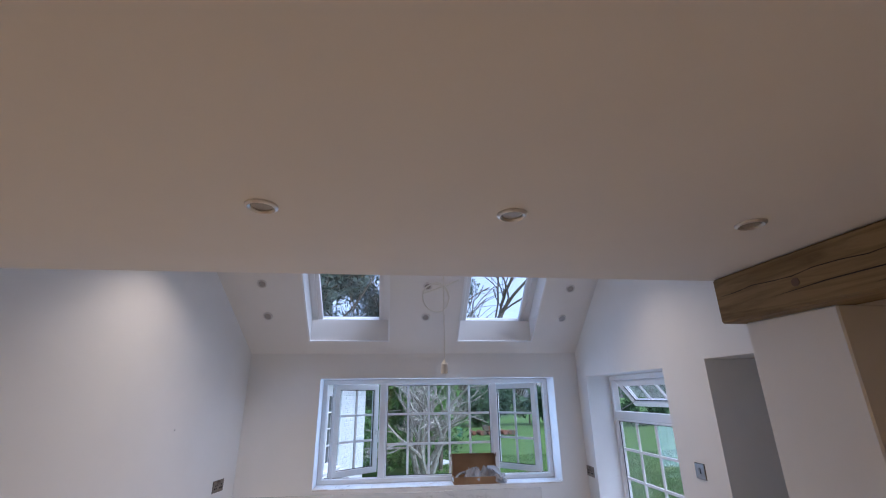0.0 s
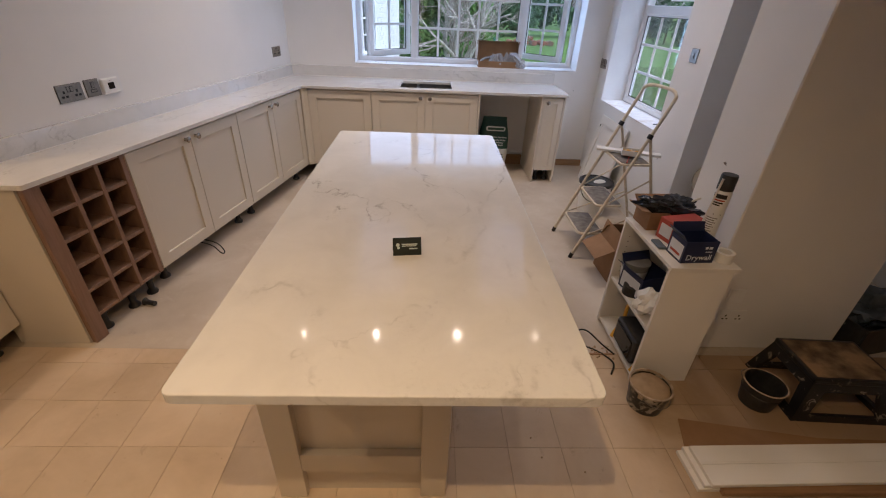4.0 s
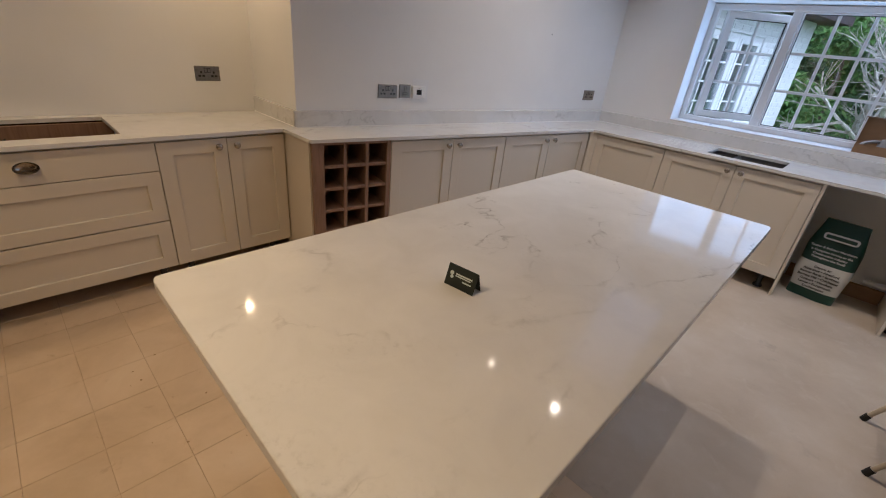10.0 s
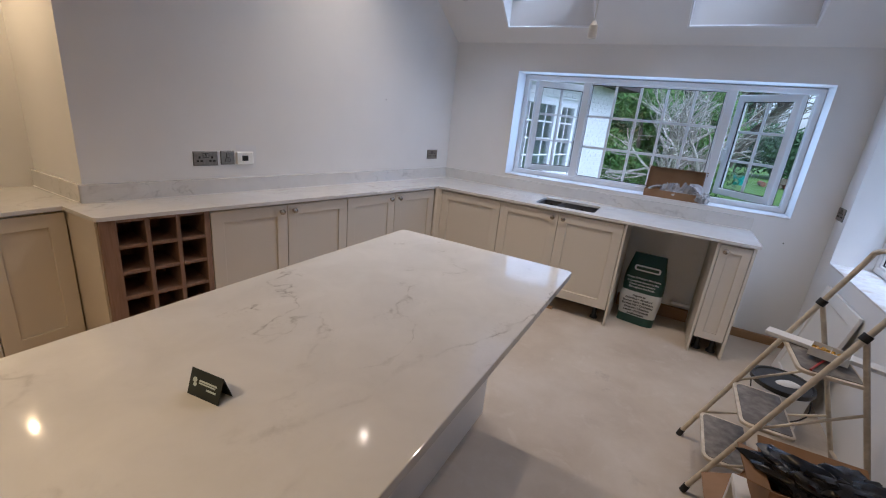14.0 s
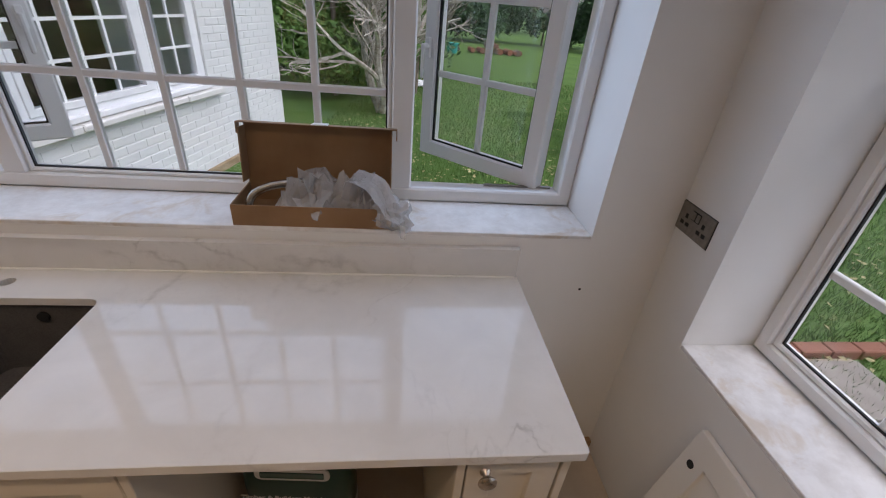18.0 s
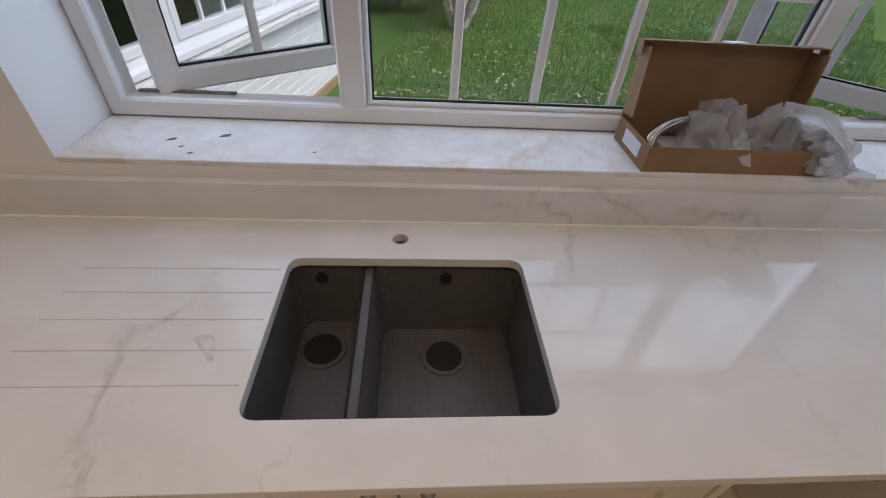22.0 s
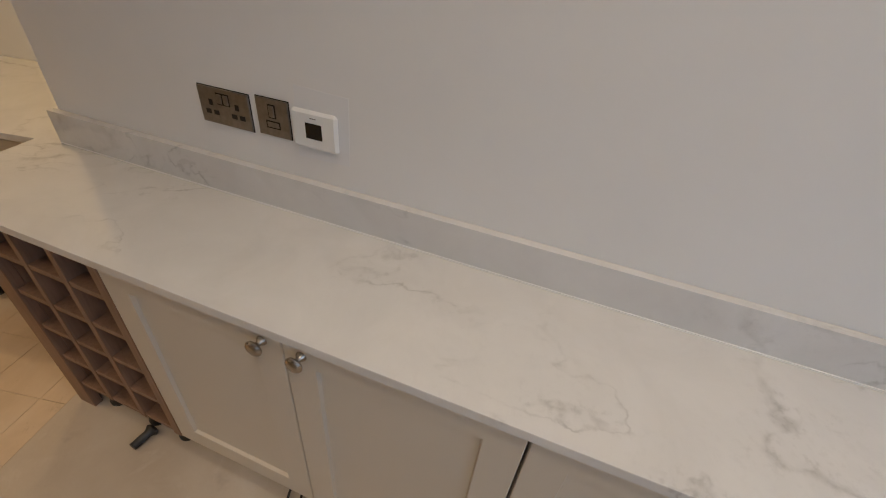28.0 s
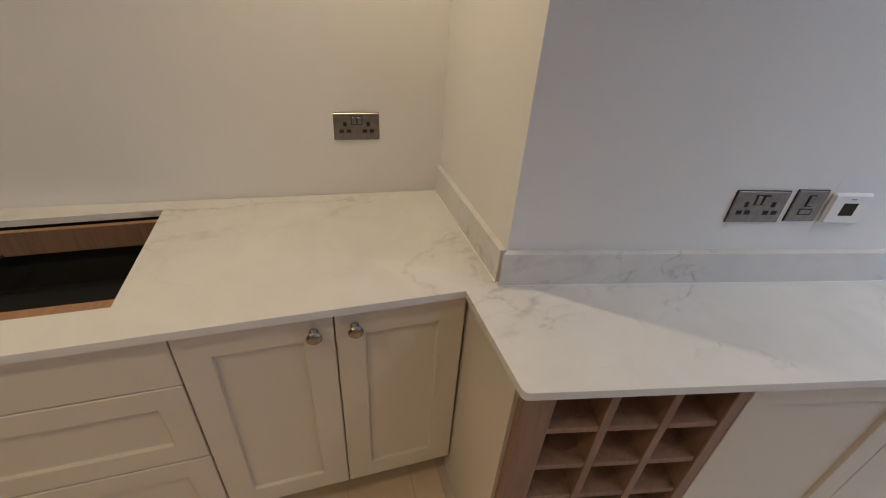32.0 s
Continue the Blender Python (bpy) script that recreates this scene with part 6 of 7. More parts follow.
sk2 = sack("rubble_sack", "green and white bag standing in the doorway", pose(3.55, -2.16, 0, 0, 0, -22), 0.34, 0.24, 0.50, 7, 0.2)
part("brand_block", moved(prism(rounded([(-0.12, -0.035), (0.12, -0.035), (0.12, 0.035), (-0.12, 0.035)], [0.03] * 4), -0.002, 0.002), Matrix.Translation((0.02, -0.128, 0.30)) @ Matrix.Rotation(radians(90), 4, "X")), sack_white, sk2, "white rounded name block")
clear_bag = mat("clear_polythene", (0.58, 0.54, 0.48), 0.22)
clear_bag.node_tree.nodes["Principled BSDF"].inputs["Alpha"].default_value = 0.5
bm, grid = sack_mesh(0.37, 0.25, 0.80, 12, 0.40, 0.70, 0.14, 1.03)
part("torn_liner", bm, clear_bag, sk2, "clear crumpled polythene liner", True)
hardboard = speckled("hardboard", (0.13, 0.075, 0.042), (0.10, 0.058, 0.032), 5, 0.7, 0.05)
solid("leaning_board", box(0, 0.78, 0, 0.012, 0, 1.24, 0.001), hardboard, "brown hardboard sheet leaning in the passage", "board", m=pose(3.725, -2.19, 0, -11.5, 0, 0))
solid("white_offcut", box(0, 0.15, 0, 0.016, 0, 0.88, 0.001), white_board, "narrow white board offcut leaning in the passage", "board", m=pose(3.585, -2.00, 0, -4, 0, 0))
solid("wood_strip", box(0, 0.02, 0, 0.02, 0, 0.80, 0.002), beam_wood, "dark wooden strip standing in the passage corner", "strip", m=pose(3.562, -1.965, 0, -2, 0, 0))
sk3 = sack("rubble_sack", "dark green bag slumped in the passage", pose(4.02, -2.33, 0, 0, 0, -8), 0.38, 0.26, 0.56, 9, 0.2)
part("brand_block", moved(prism(rounded([(-0.12, -0.035), (0.12, -0.035), (0.12, 0.035), (-0.12, 0.035)], [0.03] * 4), -0.002, 0.002), Matrix.Translation((0.0, -0.138, 0.36)) @ Matrix.Rotation(radians(90), 4, "X")), sack_white, sk3, "white rounded name block")
crate = thing("tool_crate", "black plastic crate standing past the pier", "crate", pose(4.02, -2.98, 0, 0, 0, 12))
part("crate_base", box(-0.2, 0.2, -0.14, 0.14, 0, 0.012), black_plastic, crate)
for x0, x1, y0, y1 in ((-0.2, 0.2, -0.14, -0.128), (-0.2, 0.2, 0.128, 0.14), (-0.2, -0.188, -0.128, 0.128), (0.188, 0.2, -0.128, 0.128)):
    part("crate_wall", box(x0, x1, y0, y1, 0.012, 0.19, 0.002), black_plastic, crate)
solid("plastic_bundle", moved(crumple(0.19, 0.13, 0.10, 0.45, 33, 4), pose(4.02, -2.98, 0.13)), speckled("blue_grey_polythene", (0.10, 0.13, 0.17), (0.04, 0.05, 0.065), 8, 0.25, 0.3), "crumpled blue-grey polythene in the crate", "plastic sheet", smooth=True)

# ---- box on the window sill ----
tap_box = thing("tap_box", "open brown cardboard box with bubble wrap on the sill", "box", pose(1.968, 0.006, WZ0))
BW, BD, BH = 0.435, 0.178, 0.062
part("base", box(0, BW, 0, BD, 0, 0.003), cardboard, tap_box)
part("wall", box(0, BW, 0, 0.003, 0.003, BH), cardboard, tap_box)
part("wall", box(0, BW, BD - 0.003, BD, 0.003, BH), cardboard, tap_box)
part("wall", box(0, 0.003, 0.003, BD - 0.003, 0.003, BH), cardboard, tap_box)
part("wall", box(BW - 0.003, BW, 0.003, BD - 0.003, 0.003, BH), cardboard, tap_box)
lid = part("lid", boxes([(0, BW, 0, 0.003, 0, BD), (0, 0.003, -0.055, 0.0, 0.01, BD - 0.01), (BW - 0.003, BW, -0.055, 0.0, 0.01, BD - 0.01), (-0.012, BW + 0.015, -0.034, 0.002, BD, BD + 0.003), (-0.012, -0.009, -0.034, -0.006, BD - 0.03, BD), (BW + 0.012, BW + 0.015, -0.034, -0.006, BD - 0.03, BD)]), cardboard, tap_box, "raised cardboard lid")
lid.matrix_basis = Matrix.Translation((0, BD - 0.003, BH)) @ Matrix.Rotation(radians(-8), 4, "X")
part("tape", box(0.20, 0.245, -0.034, 0.006, BD + 0.003, BD + 0.006), white_plastic, tap_box, "strip of white tape").matrix_basis = lid.matrix_basis
part("label", box(-0.001, 0.0, 0.04, 0.13, 0.015, 0.05), ink_white, tap_box, "white paper label")
part("tap_spout", tube([(0.035, 0.05, 0.016), (0.03, 0.06, 0.04), (0.045, 0.075, 0.065), (0.085, 0.09, 0.083), (0.14, 0.11, 0.088), (0.2, 0.13, 0.085)], 0.012, 12), nickel, tap_box, "curved chrome tap spout", True)
part("leaflet", box(0.09, 0.2, 0.05, 0.16, 0.004, 0.02, 0.002), white_board, tap_box)
wrap_mat = mat("bubble_wrap", (0.62, 0.62, 0.63), 0.16)
wb = wrap_mat.node_tree.nodes["Principled BSDF"]
wb.inputs["Alpha"].default_value = 0.5
vor = wrap_mat.node_tree.nodes.new("ShaderNodeTexVoronoi")
vor.inputs["Scale"].default_value = 120
wrap_mat.node_tree.links.new(coords(wrap_mat), vor.inputs["Vector"])
put_bump(wrap_mat, vor.outputs["Distance"], 0.6, 0.003)


def drape(path, half, seed, amp, n=22):
    """A limp sheet that follows a line, half as wide to each side, with soft folds."""
    bm = bmesh.new()
    path = [Vector(p) for p in path]
    rows = []
    for i in range(n + 1):
        f = i / n * (len(path) - 1)
        k = min(int(f), len(path) - 2)
        c = path[k].lerp(path[k + 1], f - k)
        d = (path[k + 1] - path[k]).normalized()
        side = d.cross(Vector((0.2, 0.3, 1))).normalized()
        up = side.cross(d)
        row = []
        for q in range(n + 1):
            u = q / n * 2 - 1
            w = amp * (noise.noise(Vector((i * 0.13 + seed, q * 0.22, 0))) * 1.6 + 0.25 * noise.noise(Vector((i * 0.5, q * 0.45 + seed, 5))))
            row.append(bm.verts.new(c + side * u * half * (1 + 0.25 * noise.noise(Vector((i * 0.2, seed, u)))) + up * (w - 0.25 * half * u * u)))
        rows.append(row)
    for a, b in zip(rows, rows[1:]):
        for q in range(n):
            bm.faces.new((a[q], a[q + 1], b[q + 1], b[q]))
    return bm


def crumpled_film(w, d, h, seed, n=16):
    """A sheet thrown down in sharp folds, highest in the middle."""
    bm = bmesh.new()
    grid = []
    for i in range(n + 1):
        row = []
        for q in range(n + 1):
            u, v = i / n, q / n
            p = Vector((u * 4.2 + seed, v * 3.4, seed * 0.37))
            ridge = (1 - abs(noise.noise(p)) * 2.2) * 0.6 + (1 - abs(noise.noise(p * 2.3)) * 2.0) * 0.3
            rise = min(1.0, 3.2 * min(u, 1 - u) + 0.15) * min(1.0, 3.0 * min(v, 1 - v) + 0.15)
            slip = Vector((noise.noise(p + Vector((9, 0, 0))), noise.noise(p + Vector((0, 9, 0))), 0)) * 0.05
            row.append(bm.verts.new(Vector((w * u, d * v, max(0.0, h * ridge * rise))) + slip))
        grid.append(row)
    for a, b in zip(grid, grid[1:]):
        for q in range(n):
            bm.faces.new((a[q], b[q], b[q + 1], a[q + 1]))
    return bm


part("bubble_wrap", moved(crumpled_film(0.22, 0.15, 0.13, 2.0), pose(0.12, 0.02, 0.02, 0, -8, 6)), wrap_mat, tap_box, "crumpled clear bubble wrap")
part("bubble_wrap", moved(crumpled_film(0.24, 0.17, 0.15, 7.3), pose(0.21, 0.005, 0.035, 0, 6, -5)), wrap_mat, tap_box, "crumpled clear bubble wrap")
part("bubble_wrap", drape([(0.34, 0.09, 0.12), (0.40, 0.05, 0.12), (0.445, 0.01, 0.09), (0.472, -0.02, 0.045), (0.475, -0.028, 0.008)], 0.07, 17, 0.03, 13), wrap_mat, tap_box, "crumpled clear bubble wrap")
part("bubble_wrap", moved(crumple(0.05, 0.04, 0.05, 0.5, 21, 3), pose(0.445, 0.0, 0.001)), wrap_mat, tap_box, "crumpled clear bubble wrap")
rng = random.Random(3)
chip = mat("grey_chip", (0.10, 0.09, 0.09), 0.6)
for x, y, s in ((0.86, 0.09, 0.018), (0.97, 0.115, 0.022), (0.93, 0.03, 0.010), (1.2, 0.05, 0.007), (0.90, 0.06, 0.008)):
    solid("paint_chip", prism([(x, y), (x + s, y + s * 0.3), (x + s * 1.1, y + s * 0.9), (x + s * 0.3, y + s * 0.6)], WZ0, WZ0 + 0.001), chip, "small grey chip of debris on the sill", "debris", group="debris chips")
solid("paint_scraper", join(box(0, 0.09, 0, 0.012, 0, 0.006, 0.002), box(0.09, 0.14, -0.012, 0.022, 0.001, 0.003)), black_plastic, "small dark scraper on the side sill", "scraper", m=pose(3.36, -1.26, RZ0, 0, 0, 12))

# ---- pendant ----
pend = thing("pendant_lampholder", "white bare lampholder hanging on a thin cable", "pendant light")
part("cable", tube([(1.685, -1.8, TOPZ), (1.685, -1.8, 2.75), (1.685, -1.8, 2.03)], 0.003, 8, smooth=False), rope_white, pend)
part("holder", lathe([(0, 0.075), (0.008, 0.075), (0.014, 0.06), (0.019, 0.055), (0.021, 0.0), (0.016, 0.0), (0.016, 0.02), (0, 0.02)], 20, (1.685, -1.8, 1.96)), rope_white, pend, "white plastic lampholder", True)
part("coil", tube([(1.685 + 0.085 * math.cos(a * 0.7) - 0.05, -1.8 + 0.02 * math.sin(a), 2.42 + 0.09 * math.sin(a * 0.7)) for a in range(14)] + [(1.70, -1.8, 2.5), (1.79, -1.79, 2.54)], 0.004, 8), rope_white, pend, "loose coil of spare cable", True)

solid("timber_offcut", box(1.08, 1.50, -0.59, -0.55, 0.0, 0.02, 0.002), ply, "thin brown timber offcut lying under the units", "offcut", m=pose(0, 0.0, 0, 0, 0, 0))
solid("fallen_support", lathe([(0, 0), (0.02, 0), (0.03, 0.012), (0.018, 0.03), (0.018, 0.1), (0, 0.1)], 14), black_plastic, "black plastic unit foot lying on the screed", "unit foot", m=pose(-0.225, -2.775, 0.018, 90, 0, 75) @ Matrix.Scale(0.8, 4), smooth=True)
# small screw holes and a torn patch in the plaster
for n_, m_ in enumerate((pose(3.029, -0.0005, 0.843), on_right(-1.62, 0.62), on_wall_a(-0.9, 1.62))):
    solid("screw_hole", moved(cyl((0, 0, 0), (0, -0.0012, 0), 0.0045, seg=10), m_), dark_hole, "small dark screw hole in the plaster", "screw hole", group="screw holes")
solid("torn_patch", moved(prism([(0, 0), (0.012, 0.004), (0.016, 0.014), (0.010, 0.026), (0.003, 0.018)], 0, 0.0012), Matrix.Translation((2.929, -2.86, 0.99)) @ Matrix.Rotation(radians(-90), 4, "Y")), cable_grey, "small torn patch in the pier plaster", "plaster chip")
# loose cables and rubble on the floor
solid("floor_cable", tube([(-0.14, -2.20, 0.10), (-0.06, -2.20, 0.07), (-0.015, -2.205, 0.02), (0.0, -2.19, 0.006), (-0.01, -2.165, 0.02), (-0.05, -2.16, 0.07), (-0.14, -2.16, 0.10)], 0.004, 8), rubber, "loop of black cable hanging out under the units", "cable", smooth=True)
rng = random.Random(5)
rub = bmesh.new()
for _ in range(90):
    x, y, s = rng.uniform(1.95, 2.5), -3.13 + rng.gauss(0, 0.03), rng.uniform(0.0015, 0.006)
    add_box(rub, -s, s, -s * 0.8, s * 0.8, 0, s, pose(x, y, 0, 0, 0, rng.uniform(0, 90)))
for _ in range(40):
    x, y, s = rng.uniform(-0.2, 3.4), rng.uniform(-4.3, -3.2), rng.uniform(0.0015, 0.004)
    add_box(rub, -s, s, -s * 0.7, s * 0.7, 0, s * 0.8, pose(x, y, 0.003, 0, 0, rng.uniform(0, 90)))
solid("rubble_crumbs", rub, mortar, "scattered crumbs of mortar and dust on the floor", "rubble", "stuff")
solid("screed_edge", box(1.9, 2.5, -3.16, -3.148, 0.0, 0.008, 0.002), ply, "rough wooden strip at the edge of the screed", "strip")


# ---- garden ----
GZ = -0.2
solid("ground", box(-120, 120, -60, 160, GZ - 1, GZ), grass_mat, "green lawn with scattered fallen leaves", "lawn", "structure")
rng = random.Random(21)


def blades(n, area, h, seed):
    r = random.Random(seed)
    vs, fs = [], []
    for _ in range(n):
        x, y = area(r)
        a, w, hh = r.uniform(0, 6.28), r.uniform(0.003, 0.007), h * r.uniform(0.4, 1.2)
        lean = (r.uniform(-1, 1) * hh * 0.6, r.uniform(-1, 1) * hh * 0.6)
        i = len(vs)
        vs += [(x - w * math.cos(a), y - w * math.sin(a), GZ), (x + w * math.cos(a), y + w * math.sin(a), GZ), (x + lean[0], y + lean[1], GZ + hh)]
        fs.append((i, i + 1, i + 2))
    me = bpy.data.meshes.new("mesh")
    me.from_pydata(vs, [], fs)
    return me


def near_lawn(r):
    y = 0.6 + 11 * r.random() ** 1.6
    return r.uniform(max(0.3 + 0.2 * y - 0.3, -0.2), 3.5 + y * 0.9), y


g = new("grass", blades(110000, near_lawn, 0.085, 2))
g.data.materials.append(blade_mat)
tagged(g, "short green grass blades of the lawn", "grass", "", "stuff")
g = new("grass", blades(60000, lambda r: (4.6 + 6 * r.random() ** 1.5, -1.5 + 9 * r.random()), 0.08, 3))
g.data.materials.append(blade_mat)
tagged(g, "short green grass blades beside the house", "grass", "", "stuff")


def leaf_litter(n, area, seed):
    r = random.Random(seed)
    vs, fs = [], []
    for _ in range(n):
        x, y = area(r)
        a, s = r.uniform(0, 6.28), r.uniform(0.018, 0.045)
        i = len(vs)
        z = GZ + r.uniform(0.012, 0.045)
        for da, k in ((0, 1), (1.57, 0.5), (3.14, 1), (4.71, 0.5)):
            vs.append((x + s * k * math.cos(a + da), y + s * k * math.sin(a + da), z + r.uniform(-0.008, 0.008)))
        fs.append((i, i + 1, i + 2, i + 3))
    me = bpy.data.meshes.new("mesh")
    me.from_pydata(vs, [], fs)
    me.materials.append(fallen_mat)
    return me


tagged(new("fallen_leaves", leaf_litter(4500, near_lawn, 5)), "yellowed fallen leaves on the lawn", "leaves", "", "stuff")

tagged(new("fallen_leaves", leaf_litter(900, lambda r: (r.uniform(3.7, 7.5), r.uniform(-1.0, 4.5)), 8)), "yellowed fallen leaves beside the house", "leaves", "", "stuff")

# paving and brick edging by the side window
pav = solid("pavement", box(RIGHT + 0.3, 5.4, -6, 0.68, GZ, GZ + 0.03), grout, "stone paving beside the house", "paving", "structure")
edge = thing("brick_edging", "row of red bricks edging the paving", "edging")
for k in range(22):
    part("brick", box(3.7 + 0.225 * k, 3.915 + 0.225 * k, 0.70, 0.80, GZ - 0.02, GZ + 0.07, 0.006), red_brick, edge)
slab_mesh = mesh_of(box(0.004, 0.446, 0.004, 0.446, 0, 0.02, 0.004), paving)
for i in range(4):
    for k in range(8):
        ob = new("slab", slab_mesh)
        ob.parent = pav
        ob.location = (RIGHT + 0.32 + 0.45 * i, 0.2 - 0.45 * k, GZ + 0.03)

# white brick wing of the house
WING = Vector((0.786, 5.245, 0))
WD = Vector((-0.205, -0.979, 0))
WN = Vector((0.979, -0.205, 0))
wm = Matrix(((WD.x, -WN.x, 0, WING.x), (WD.y, -WN.y, 0, WING.y), (0, 0, 1, GZ), (0, 0, 0, 1)))
house = thing("house_wing", "white painted brick wing of the house with white windows", "house", wm)
WL, WH = 4.6, 2.5
WX, WX2, WB, WT = 1.56, 4.2, 0.90, 2.16     # window opening of the wing
wallbits = [(0, WX, 0.004, 0.3, 0, WH), (WX2, WL, 0.004, 0.3, 0, WH), (WX, WX2, 0.004, 0.3, 0, WB), (WX, WX2, 0.004, 0.3, WT, WH), (0.0, 0.3, 0.3, 5.0, 0, WH)]
part("wall", boxes(wallbits), white_brick, house, "white painted brickwork")
part("roof", prism([(-0.35, -0.35), (WL, -0.35), (WL, 5.2), (-0.35, 5.2)], WH, WH + 0.12), speckled("roof_felt", (0.07, 0.05, 0.045), (0.04, 0.03, 0.03), 10, 0.9), house)
# one dark sheet behind the panes; the room's dimness is in its colour
part("interior", boxes([(1.0, WL, 1.6, 1.7, 0.2, 2.6)]), speckled("dim_room_backing", (0.05, 0.038, 0.028), (0.02, 0.016, 0.013), 2, 0.9), house, "dark backing painted as the dim room behind the glass")
stone_sill = join(*[box(1.43 + 0.58 * k, 2.006 + 0.58 * k, -0.07 + 0.006 * (k % 2), 0.05, 0.812 + 0.004 * (k % 3), 0.872, 0.010) for k in range(5)])
for v in stone_sill.verts:
    v.co.z += 0.008 * noise.noise(v.co * 3.0)
part("sill", stone_sill, white_board, house, "pale uneven stone sill")
part("window_ledge", box(WX - 0.02, WX2 + 0.02, -0.03, 0.03, 0.882, 0.925, 0.006), upvc, house, "white plastic ledge")
part("corner_footing", box(-0.01, 1.9, -0.035, 0.004, -0.02, 0.09, 0.015), mortar, house, "mossy concrete footing")


def wing_window(x0, x1, z0, z1, cols, rows):
    w = part("window", frame_bars(x0, x1, z0, z1, 0.07, 0.03, 0.10, 0.005), upvc, house)
    part("sash_frame", frame_bars(x0 + 0.07, x1 - 0.07, z0 + 0.07, z1 - 0.07, 0.05, 0.02, 0.09, 0.004), upvc, w)
    a, b, c, d = x0 + 0.12, x1 - 0.12, z0 + 0.12, z1 - 0.12
    p = part("pane", box(a, b, 0.055, 0.06, c, d), glass, w)
    for i in range(1, cols):
        x = a + (b - a) * i / cols
        part("glazing_bar", box(x - 0.011, x + 0.011, 0.045, 0.07, c, d), upvc, w)
    for k in range(1, rows):
        z = c + (d - c) * k / rows
        part("glazing_bar", box(a, b, 0.046, 0.069, z - 0.011, z + 0.011), upvc, w)


wing_window(WX, 2.26, WB, WT, 2, 4)
wing_window(2.26, 3.50, WB, WT, 4, 4)
wing_window(3.50, WX2, WB, WT, 2, 4)
# bricks: the stretch seen nearest one by one, the rest joined
half = mesh_of(box(0, 0.215, 0, 0.018, 0, 0.065, 0.004), white_brick)
rest = bmesh.new()
count = 0
for row in range(33):
    z = 0.075 * row + 0.02
    for k in range(21):
        x = 0.225 * k - (0.1125 if row % 2 else 0)
        if x < -0.01:
            continue
        if WX - 0.2 < x < WX2 and 0.73 < z < WT + 0.01:
            continue
        if x + 0.215 > WL:
            continue
        j = rng.uniform(-0.0015, 0.001)
        if count < 300 and x < 3.2 and z < 2.3:
            ob = new("brick", half)
            ob.parent = house
            ob.location = (x, j, z)
            count += 1
        else:
            add_box(rest, x, x + 0.215, j, j + 0.018, z, z + 0.065)
r = part("brickwork", rest, white_brick, house)
r["kind"] = "stuff"


# ---- trees and hedges ----
def limb_tree(name, label, at, height, seed, trunk_r, levels, spread, mat_bark, twig_len=0.5):
    r = random.Random(seed)
    t = thing(name, label, "tree", pose(*at))
    limbs = []

    def grow(p, d, length, rad, level):
        pts, q = [p.copy()], p.copy()
        dd = d.copy()
        for _ in range(4):
            dd = (dd + Vector((r.uniform(-1, 1), r.uniform(-1, 1), r.uniform(-0.45, 0.7))) * 0.28).normalized()
            q = q + dd * length / 4
            pts.append(q.copy())
        limbs.append((pts, rad, level))
        if level < levels:
            for _ in range(r.randint(2, 3) + (1 if level < 2 else 0)):
                k = r.randint(1, 4)
                nd = (dd + Vector((r.uniform(-1, 1), r.uniform(-1, 1), r.uniform(-0.5, 0.8))) * spread).normalized()
                grow(pts[k], nd, length * r.uniform(0.55, 0.85), rad * 0.56, level + 1)

    for i in range(4):
        a = i * 1.57 + r.uniform(-0.4, 0.4)
        grow(Vector((0.06 * math.cos(a), 0.06 * math.sin(a), -0.02)), Vector((0.45 * math.cos(a), 0.45 * math.sin(a), 1)).normalized(), height * 0.42, trunk_r, 0)
    trunks = [tube(p, [rad, rad * 0.9, rad * 0.8, rad * 0.7, rad * 0.6], 7, smooth=False) for p, rad, lv in limbs if lv <= 1]
    part("trunk", join(*trunks), mat_bark, t, "", True)
    vs, fs = [], []
    for p, rad, lv in limbs:
        if lv <= 1:
            continue
        for a, b in zip(p, p[1:]):
            d = (b - a).normalized()
            u = d.orthogonal().normalized() * rad
            w = d.cross(u)
            i = len(vs)
            vs += [a + u, a - u * 0.5 + w * 0.87, a - u * 0.5 - w * 0.87, b + u * 0.8, b - u * 0.4 + w * 0.7, b - u * 0.4 - w * 0.7]
            fs += [(i, i + 1, i + 4, i + 3), (i + 1, i + 2, i + 5, i + 4), (i + 2, i, i + 3, i + 5)]
    me = bpy.data.meshes.new("mesh")
    me.from_pydata([tuple(v) for v in vs], [], fs)
    me.materials.append(mat_bark)
    tw = new("crown", me)
    tw.parent = t
    return t


limb_tree("bare_tree", "gnarled bare tree with lichen-grey twisted branches", (2.15, 6.9, GZ), 3.4, 14, 0.085, 5, 1.1, lichen_bark)


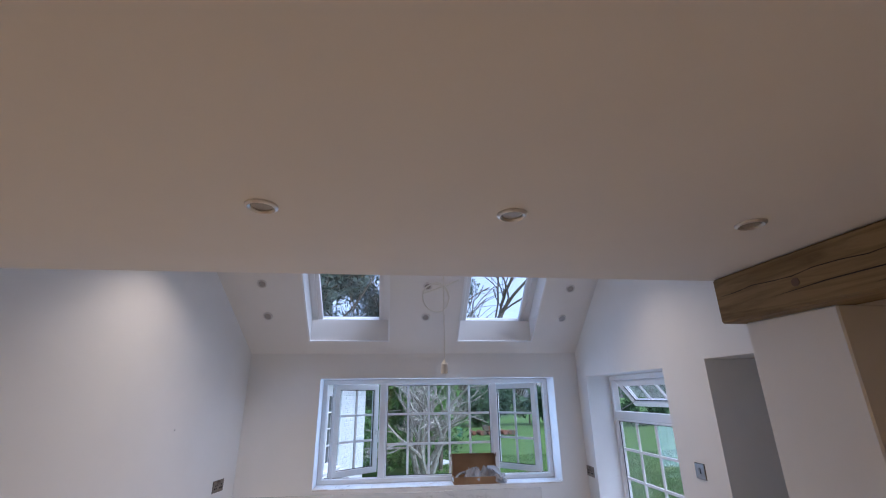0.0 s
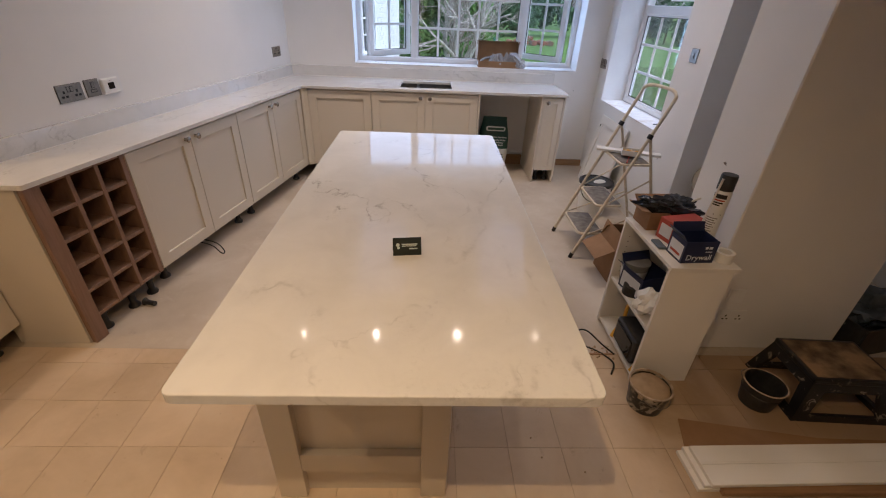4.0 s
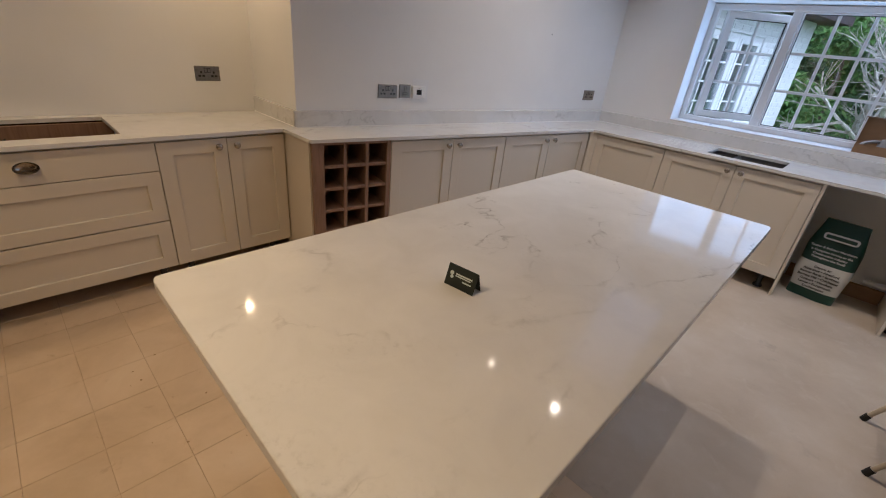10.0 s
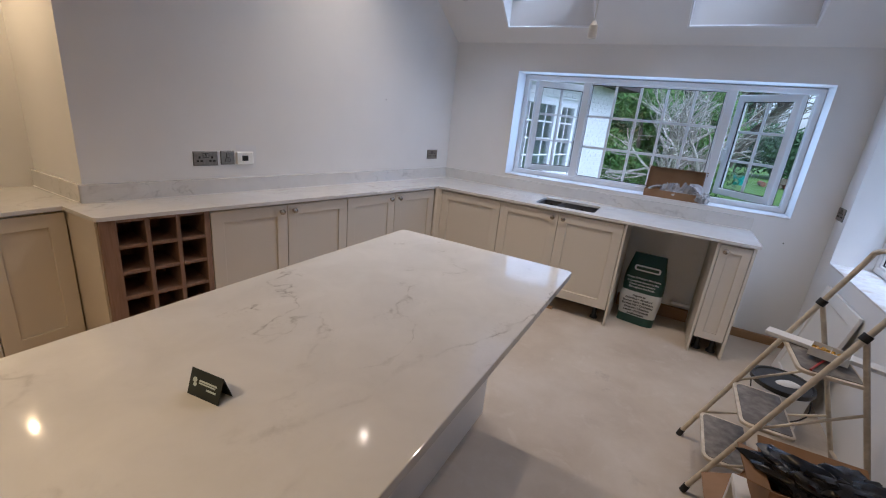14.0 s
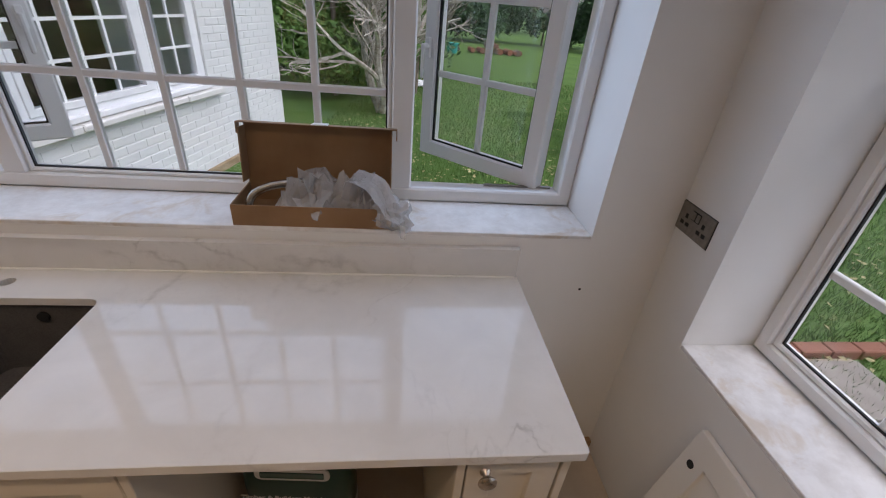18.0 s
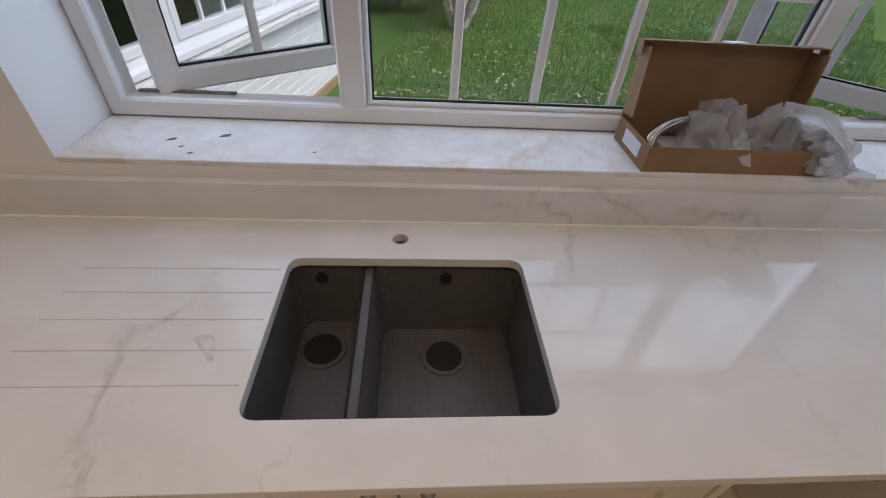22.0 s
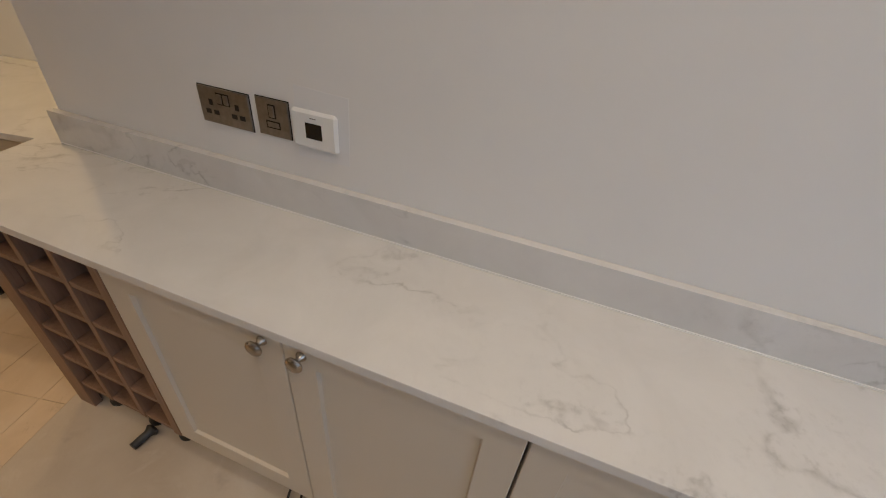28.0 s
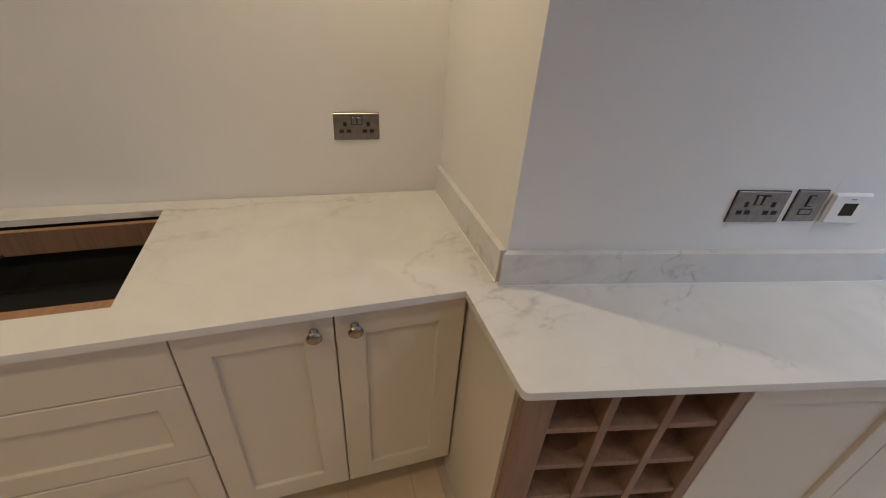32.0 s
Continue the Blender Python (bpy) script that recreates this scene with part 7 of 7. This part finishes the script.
def foliage(n, centers, size, seed, material, parent, name="crown", flat=1.0):
    r = random.Random(seed)
    vs, fs = [], []
    for _ in range(n):
        cx, cy, cz, rx, ry, rz = centers[r.randrange(len(centers))]
        while True:
            p = Vector((r.uniform(-1, 1), r.uniform(-1, 1), r.uniform(-1, 1)))
            if 0.25 < p.length < 1.0 + r.uniform(-0.3, 0.12):
                break
        c = Vector((cx + p.x * rx, cy + p.y * ry, cz + p.z * rz))
        if c.z < 0.0:
            c.z = abs(c.z) * 0.4
        a = Vector((r.uniform(-1, 1), r.uniform(-1, 1), r.uniform(-1, 1) * flat)).normalized() * size * r.uniform(0.6, 1.4)
        b = a.orthogonal().normalized() * size * 0.45 * r.uniform(0.6, 1.3)
        i = len(vs)
        vs += [tuple(c - a), tuple(c + b), tuple(c + a), tuple(c - b)]
        fs.append((i, i + 1, i + 2, i + 3))
    me = bpy.data.meshes.new("mesh")
    me.from_pydata(vs, [], fs)
    me.materials.append(material)
    ob = new(name, me)
    ob.parent = parent
    return ob


def bush(name, label, at, centers, n, size, seed, material, category="shrub", trunk=None):
    t = thing(name, label, category, pose(*at))
    h = trunk or 0.8
    part("trunk", tube([(0, 0, -0.05), (0.03, 0.02, h * 0.5), (0.0, 0.04, h)], [0.06, 0.05, 0.03], 8), bark, t, "", True)
    foliage(n, centers, size, seed, material, t)
    return t


def lumps(r, n, rx, ry, z0, z1, s):
    return [(r.uniform(-rx, rx), r.uniform(-ry, ry), r.uniform(z0, z1), s * r.uniform(0.7, 1.3), s * r.uniform(0.7, 1.3), s * r.uniform(0.6, 1.1)) for _ in range(n)]


rr = random.Random(30)
bush("conifer_shrub", "bright green feathery conifer shrub", (1.1, 8.2, GZ), lumps(rr, 14, 0.9, 0.6, 0.5, 3.2, 0.6), 9000, 0.07, 31, bright_leaf, "shrub", 2.4)
bush("conifer_shrub", "bright green feathery conifer shrub behind the tree", (2.75, 8.9, GZ), lumps(rr, 10, 0.45, 0.6, 0.8, 2.8, 0.4), 3500, 0.07, 33, bright_leaf, "shrub", 2.0)
for k, (x, y, w, h) in enumerate(((0.5, 10.5, 1.8, 3.4), (1.9, 11.5, 1.3, 3.2), (5.0, 26, 3.5, 2.9), (11.0, 27, 4.0, 2.6), (16, 24, 4, 3.2), (21, 17, 4, 3.4), (23, 9, 4, 3.6), (22, 2, 4, 3.4))):
    bush("hedge", "dark green dense garden hedge", (x, y, GZ), lumps(rr, 26, w, 0.9 if y > 12 else 0.7, 0.3, h * 0.85, 0.8), 6500, 0.10 if y < 15 else 0.16, 40 + k, hedge_leaf, "hedge", h * 0.6)
for k, (x, y, h) in enumerate(((-3, 34, 10), (6, 44, 12), (14, 40, 9), (26, 36, 11), (34, 20, 12), (36, 4, 11), (-14, 30, 12), (2.2, 15, 6.5), (-1.5, 12, 8))):
    t = limb_tree("far_tree", "tall thinly leaved tree at the end of the garden", (x, y, GZ), h, 60 + k, 0.16, 4, 0.9, bark)
    foliage(2600, [(rr.uniform(-h * 0.28, h * 0.28), rr.uniform(-h * 0.28, h * 0.28), rr.uniform(h * 0.45, h * 0.95), h * 0.13, h * 0.13, h * 0.1) for _ in range(12)], 0.16, 80 + k, far_leaf, t)
pine_leaf = speckled("pine_needle", (0.035, 0.06, 0.03), (0.018, 0.032, 0.018), 1, 0.85, 0.0)
for k, (x, y, h) in enumerate(((3.3, 14.5, 10.5), (-0.2, 14.0, 10))):
    t = limb_tree("pine_tree", "tall dark pine with gaps of pale sky", (x, y, GZ), h, 160 + k, 0.17, 4, 0.8, bark)
    foliage(9000 if k == 0 else 7500, [(rr.uniform(-2.4, 2.4), rr.uniform(-2, 2), rr.uniform(3.8, h * 0.95), 0.85, 0.85, 0.4) for _ in range(34)], 0.085, 180 + k, pine_leaf, t)
logs = thing("log_pile", "heap of logs, bricks and garden rubbish by the hedge", "log pile", pose(6.2, 19.5, GZ))
for k in range(16):
    x, z = rr.uniform(-1.6, 1.6), rr.choice((0.12, 0.12, 0.34))
    part("log", cyl((x, -0.3, z), (x + rr.uniform(-0.1, 0.1), 0.4, z), rr.uniform(0.08, 0.14), seg=10), red_brick if k % 3 else bark, logs)
solid("tarpaulin", moved(crumple(0.35, 0.25, 0.07, 0.5, 40), pose(2.9, 9.9, GZ)), white_plastic, "pale plastic sheet heaped in the shrubs", "tarpaulin", smooth=True)
solid("green_tub", lathe([(0, 0), (0.2, 0), (0.26, 0.4), (0.24, 0.4), (0, 0.3)], 18, (4.6, 18.6, GZ)), mat("turquoise_plastic", (0.03, 0.32, 0.28), 0.5), "turquoise plastic garden tub", "tub", smooth=True)

# ---- floor tiles, last ----
TS = 0.23
tile_mesh = mesh_of(box(0.0006, TS - 0.0006, 0.0006, TS - 0.0006, -0.006, 0.0, 0.0008), tile_mat)
more = bmesh.new()
n = 0
for i in range(-8, 22):
    for k in range(0, 14):
        x, y = 0.445 + TS * (i - 0), -3.255 - TS * (k + 1) + 0.0
        if x < wall_b(y) - 0.2 or x > 5.3:
            continue
        if -0.7 < x < 3.6 and k < 9 and n < 300:
            ob = new("tile", tile_mesh)
            ob.parent = tile_bed
            ob.location = (x, y, rng.uniform(-0.0006, 0.0006))
            n += 1
        else:
            add_box(more, x + 0.001, x + TS - 0.001, y + 0.001, y + TS - 0.001, -0.006, 0.0)
for i in range(-8, 22):
    x = 0.445 + TS * i
    add_box(more, x + 0.001, x + TS - 0.001, -3.254, -3.151, -0.006, 0.0)
m_ = part("tile_rest", more, tile_mat, tile_bed)
m_["kind"] = "stuff"
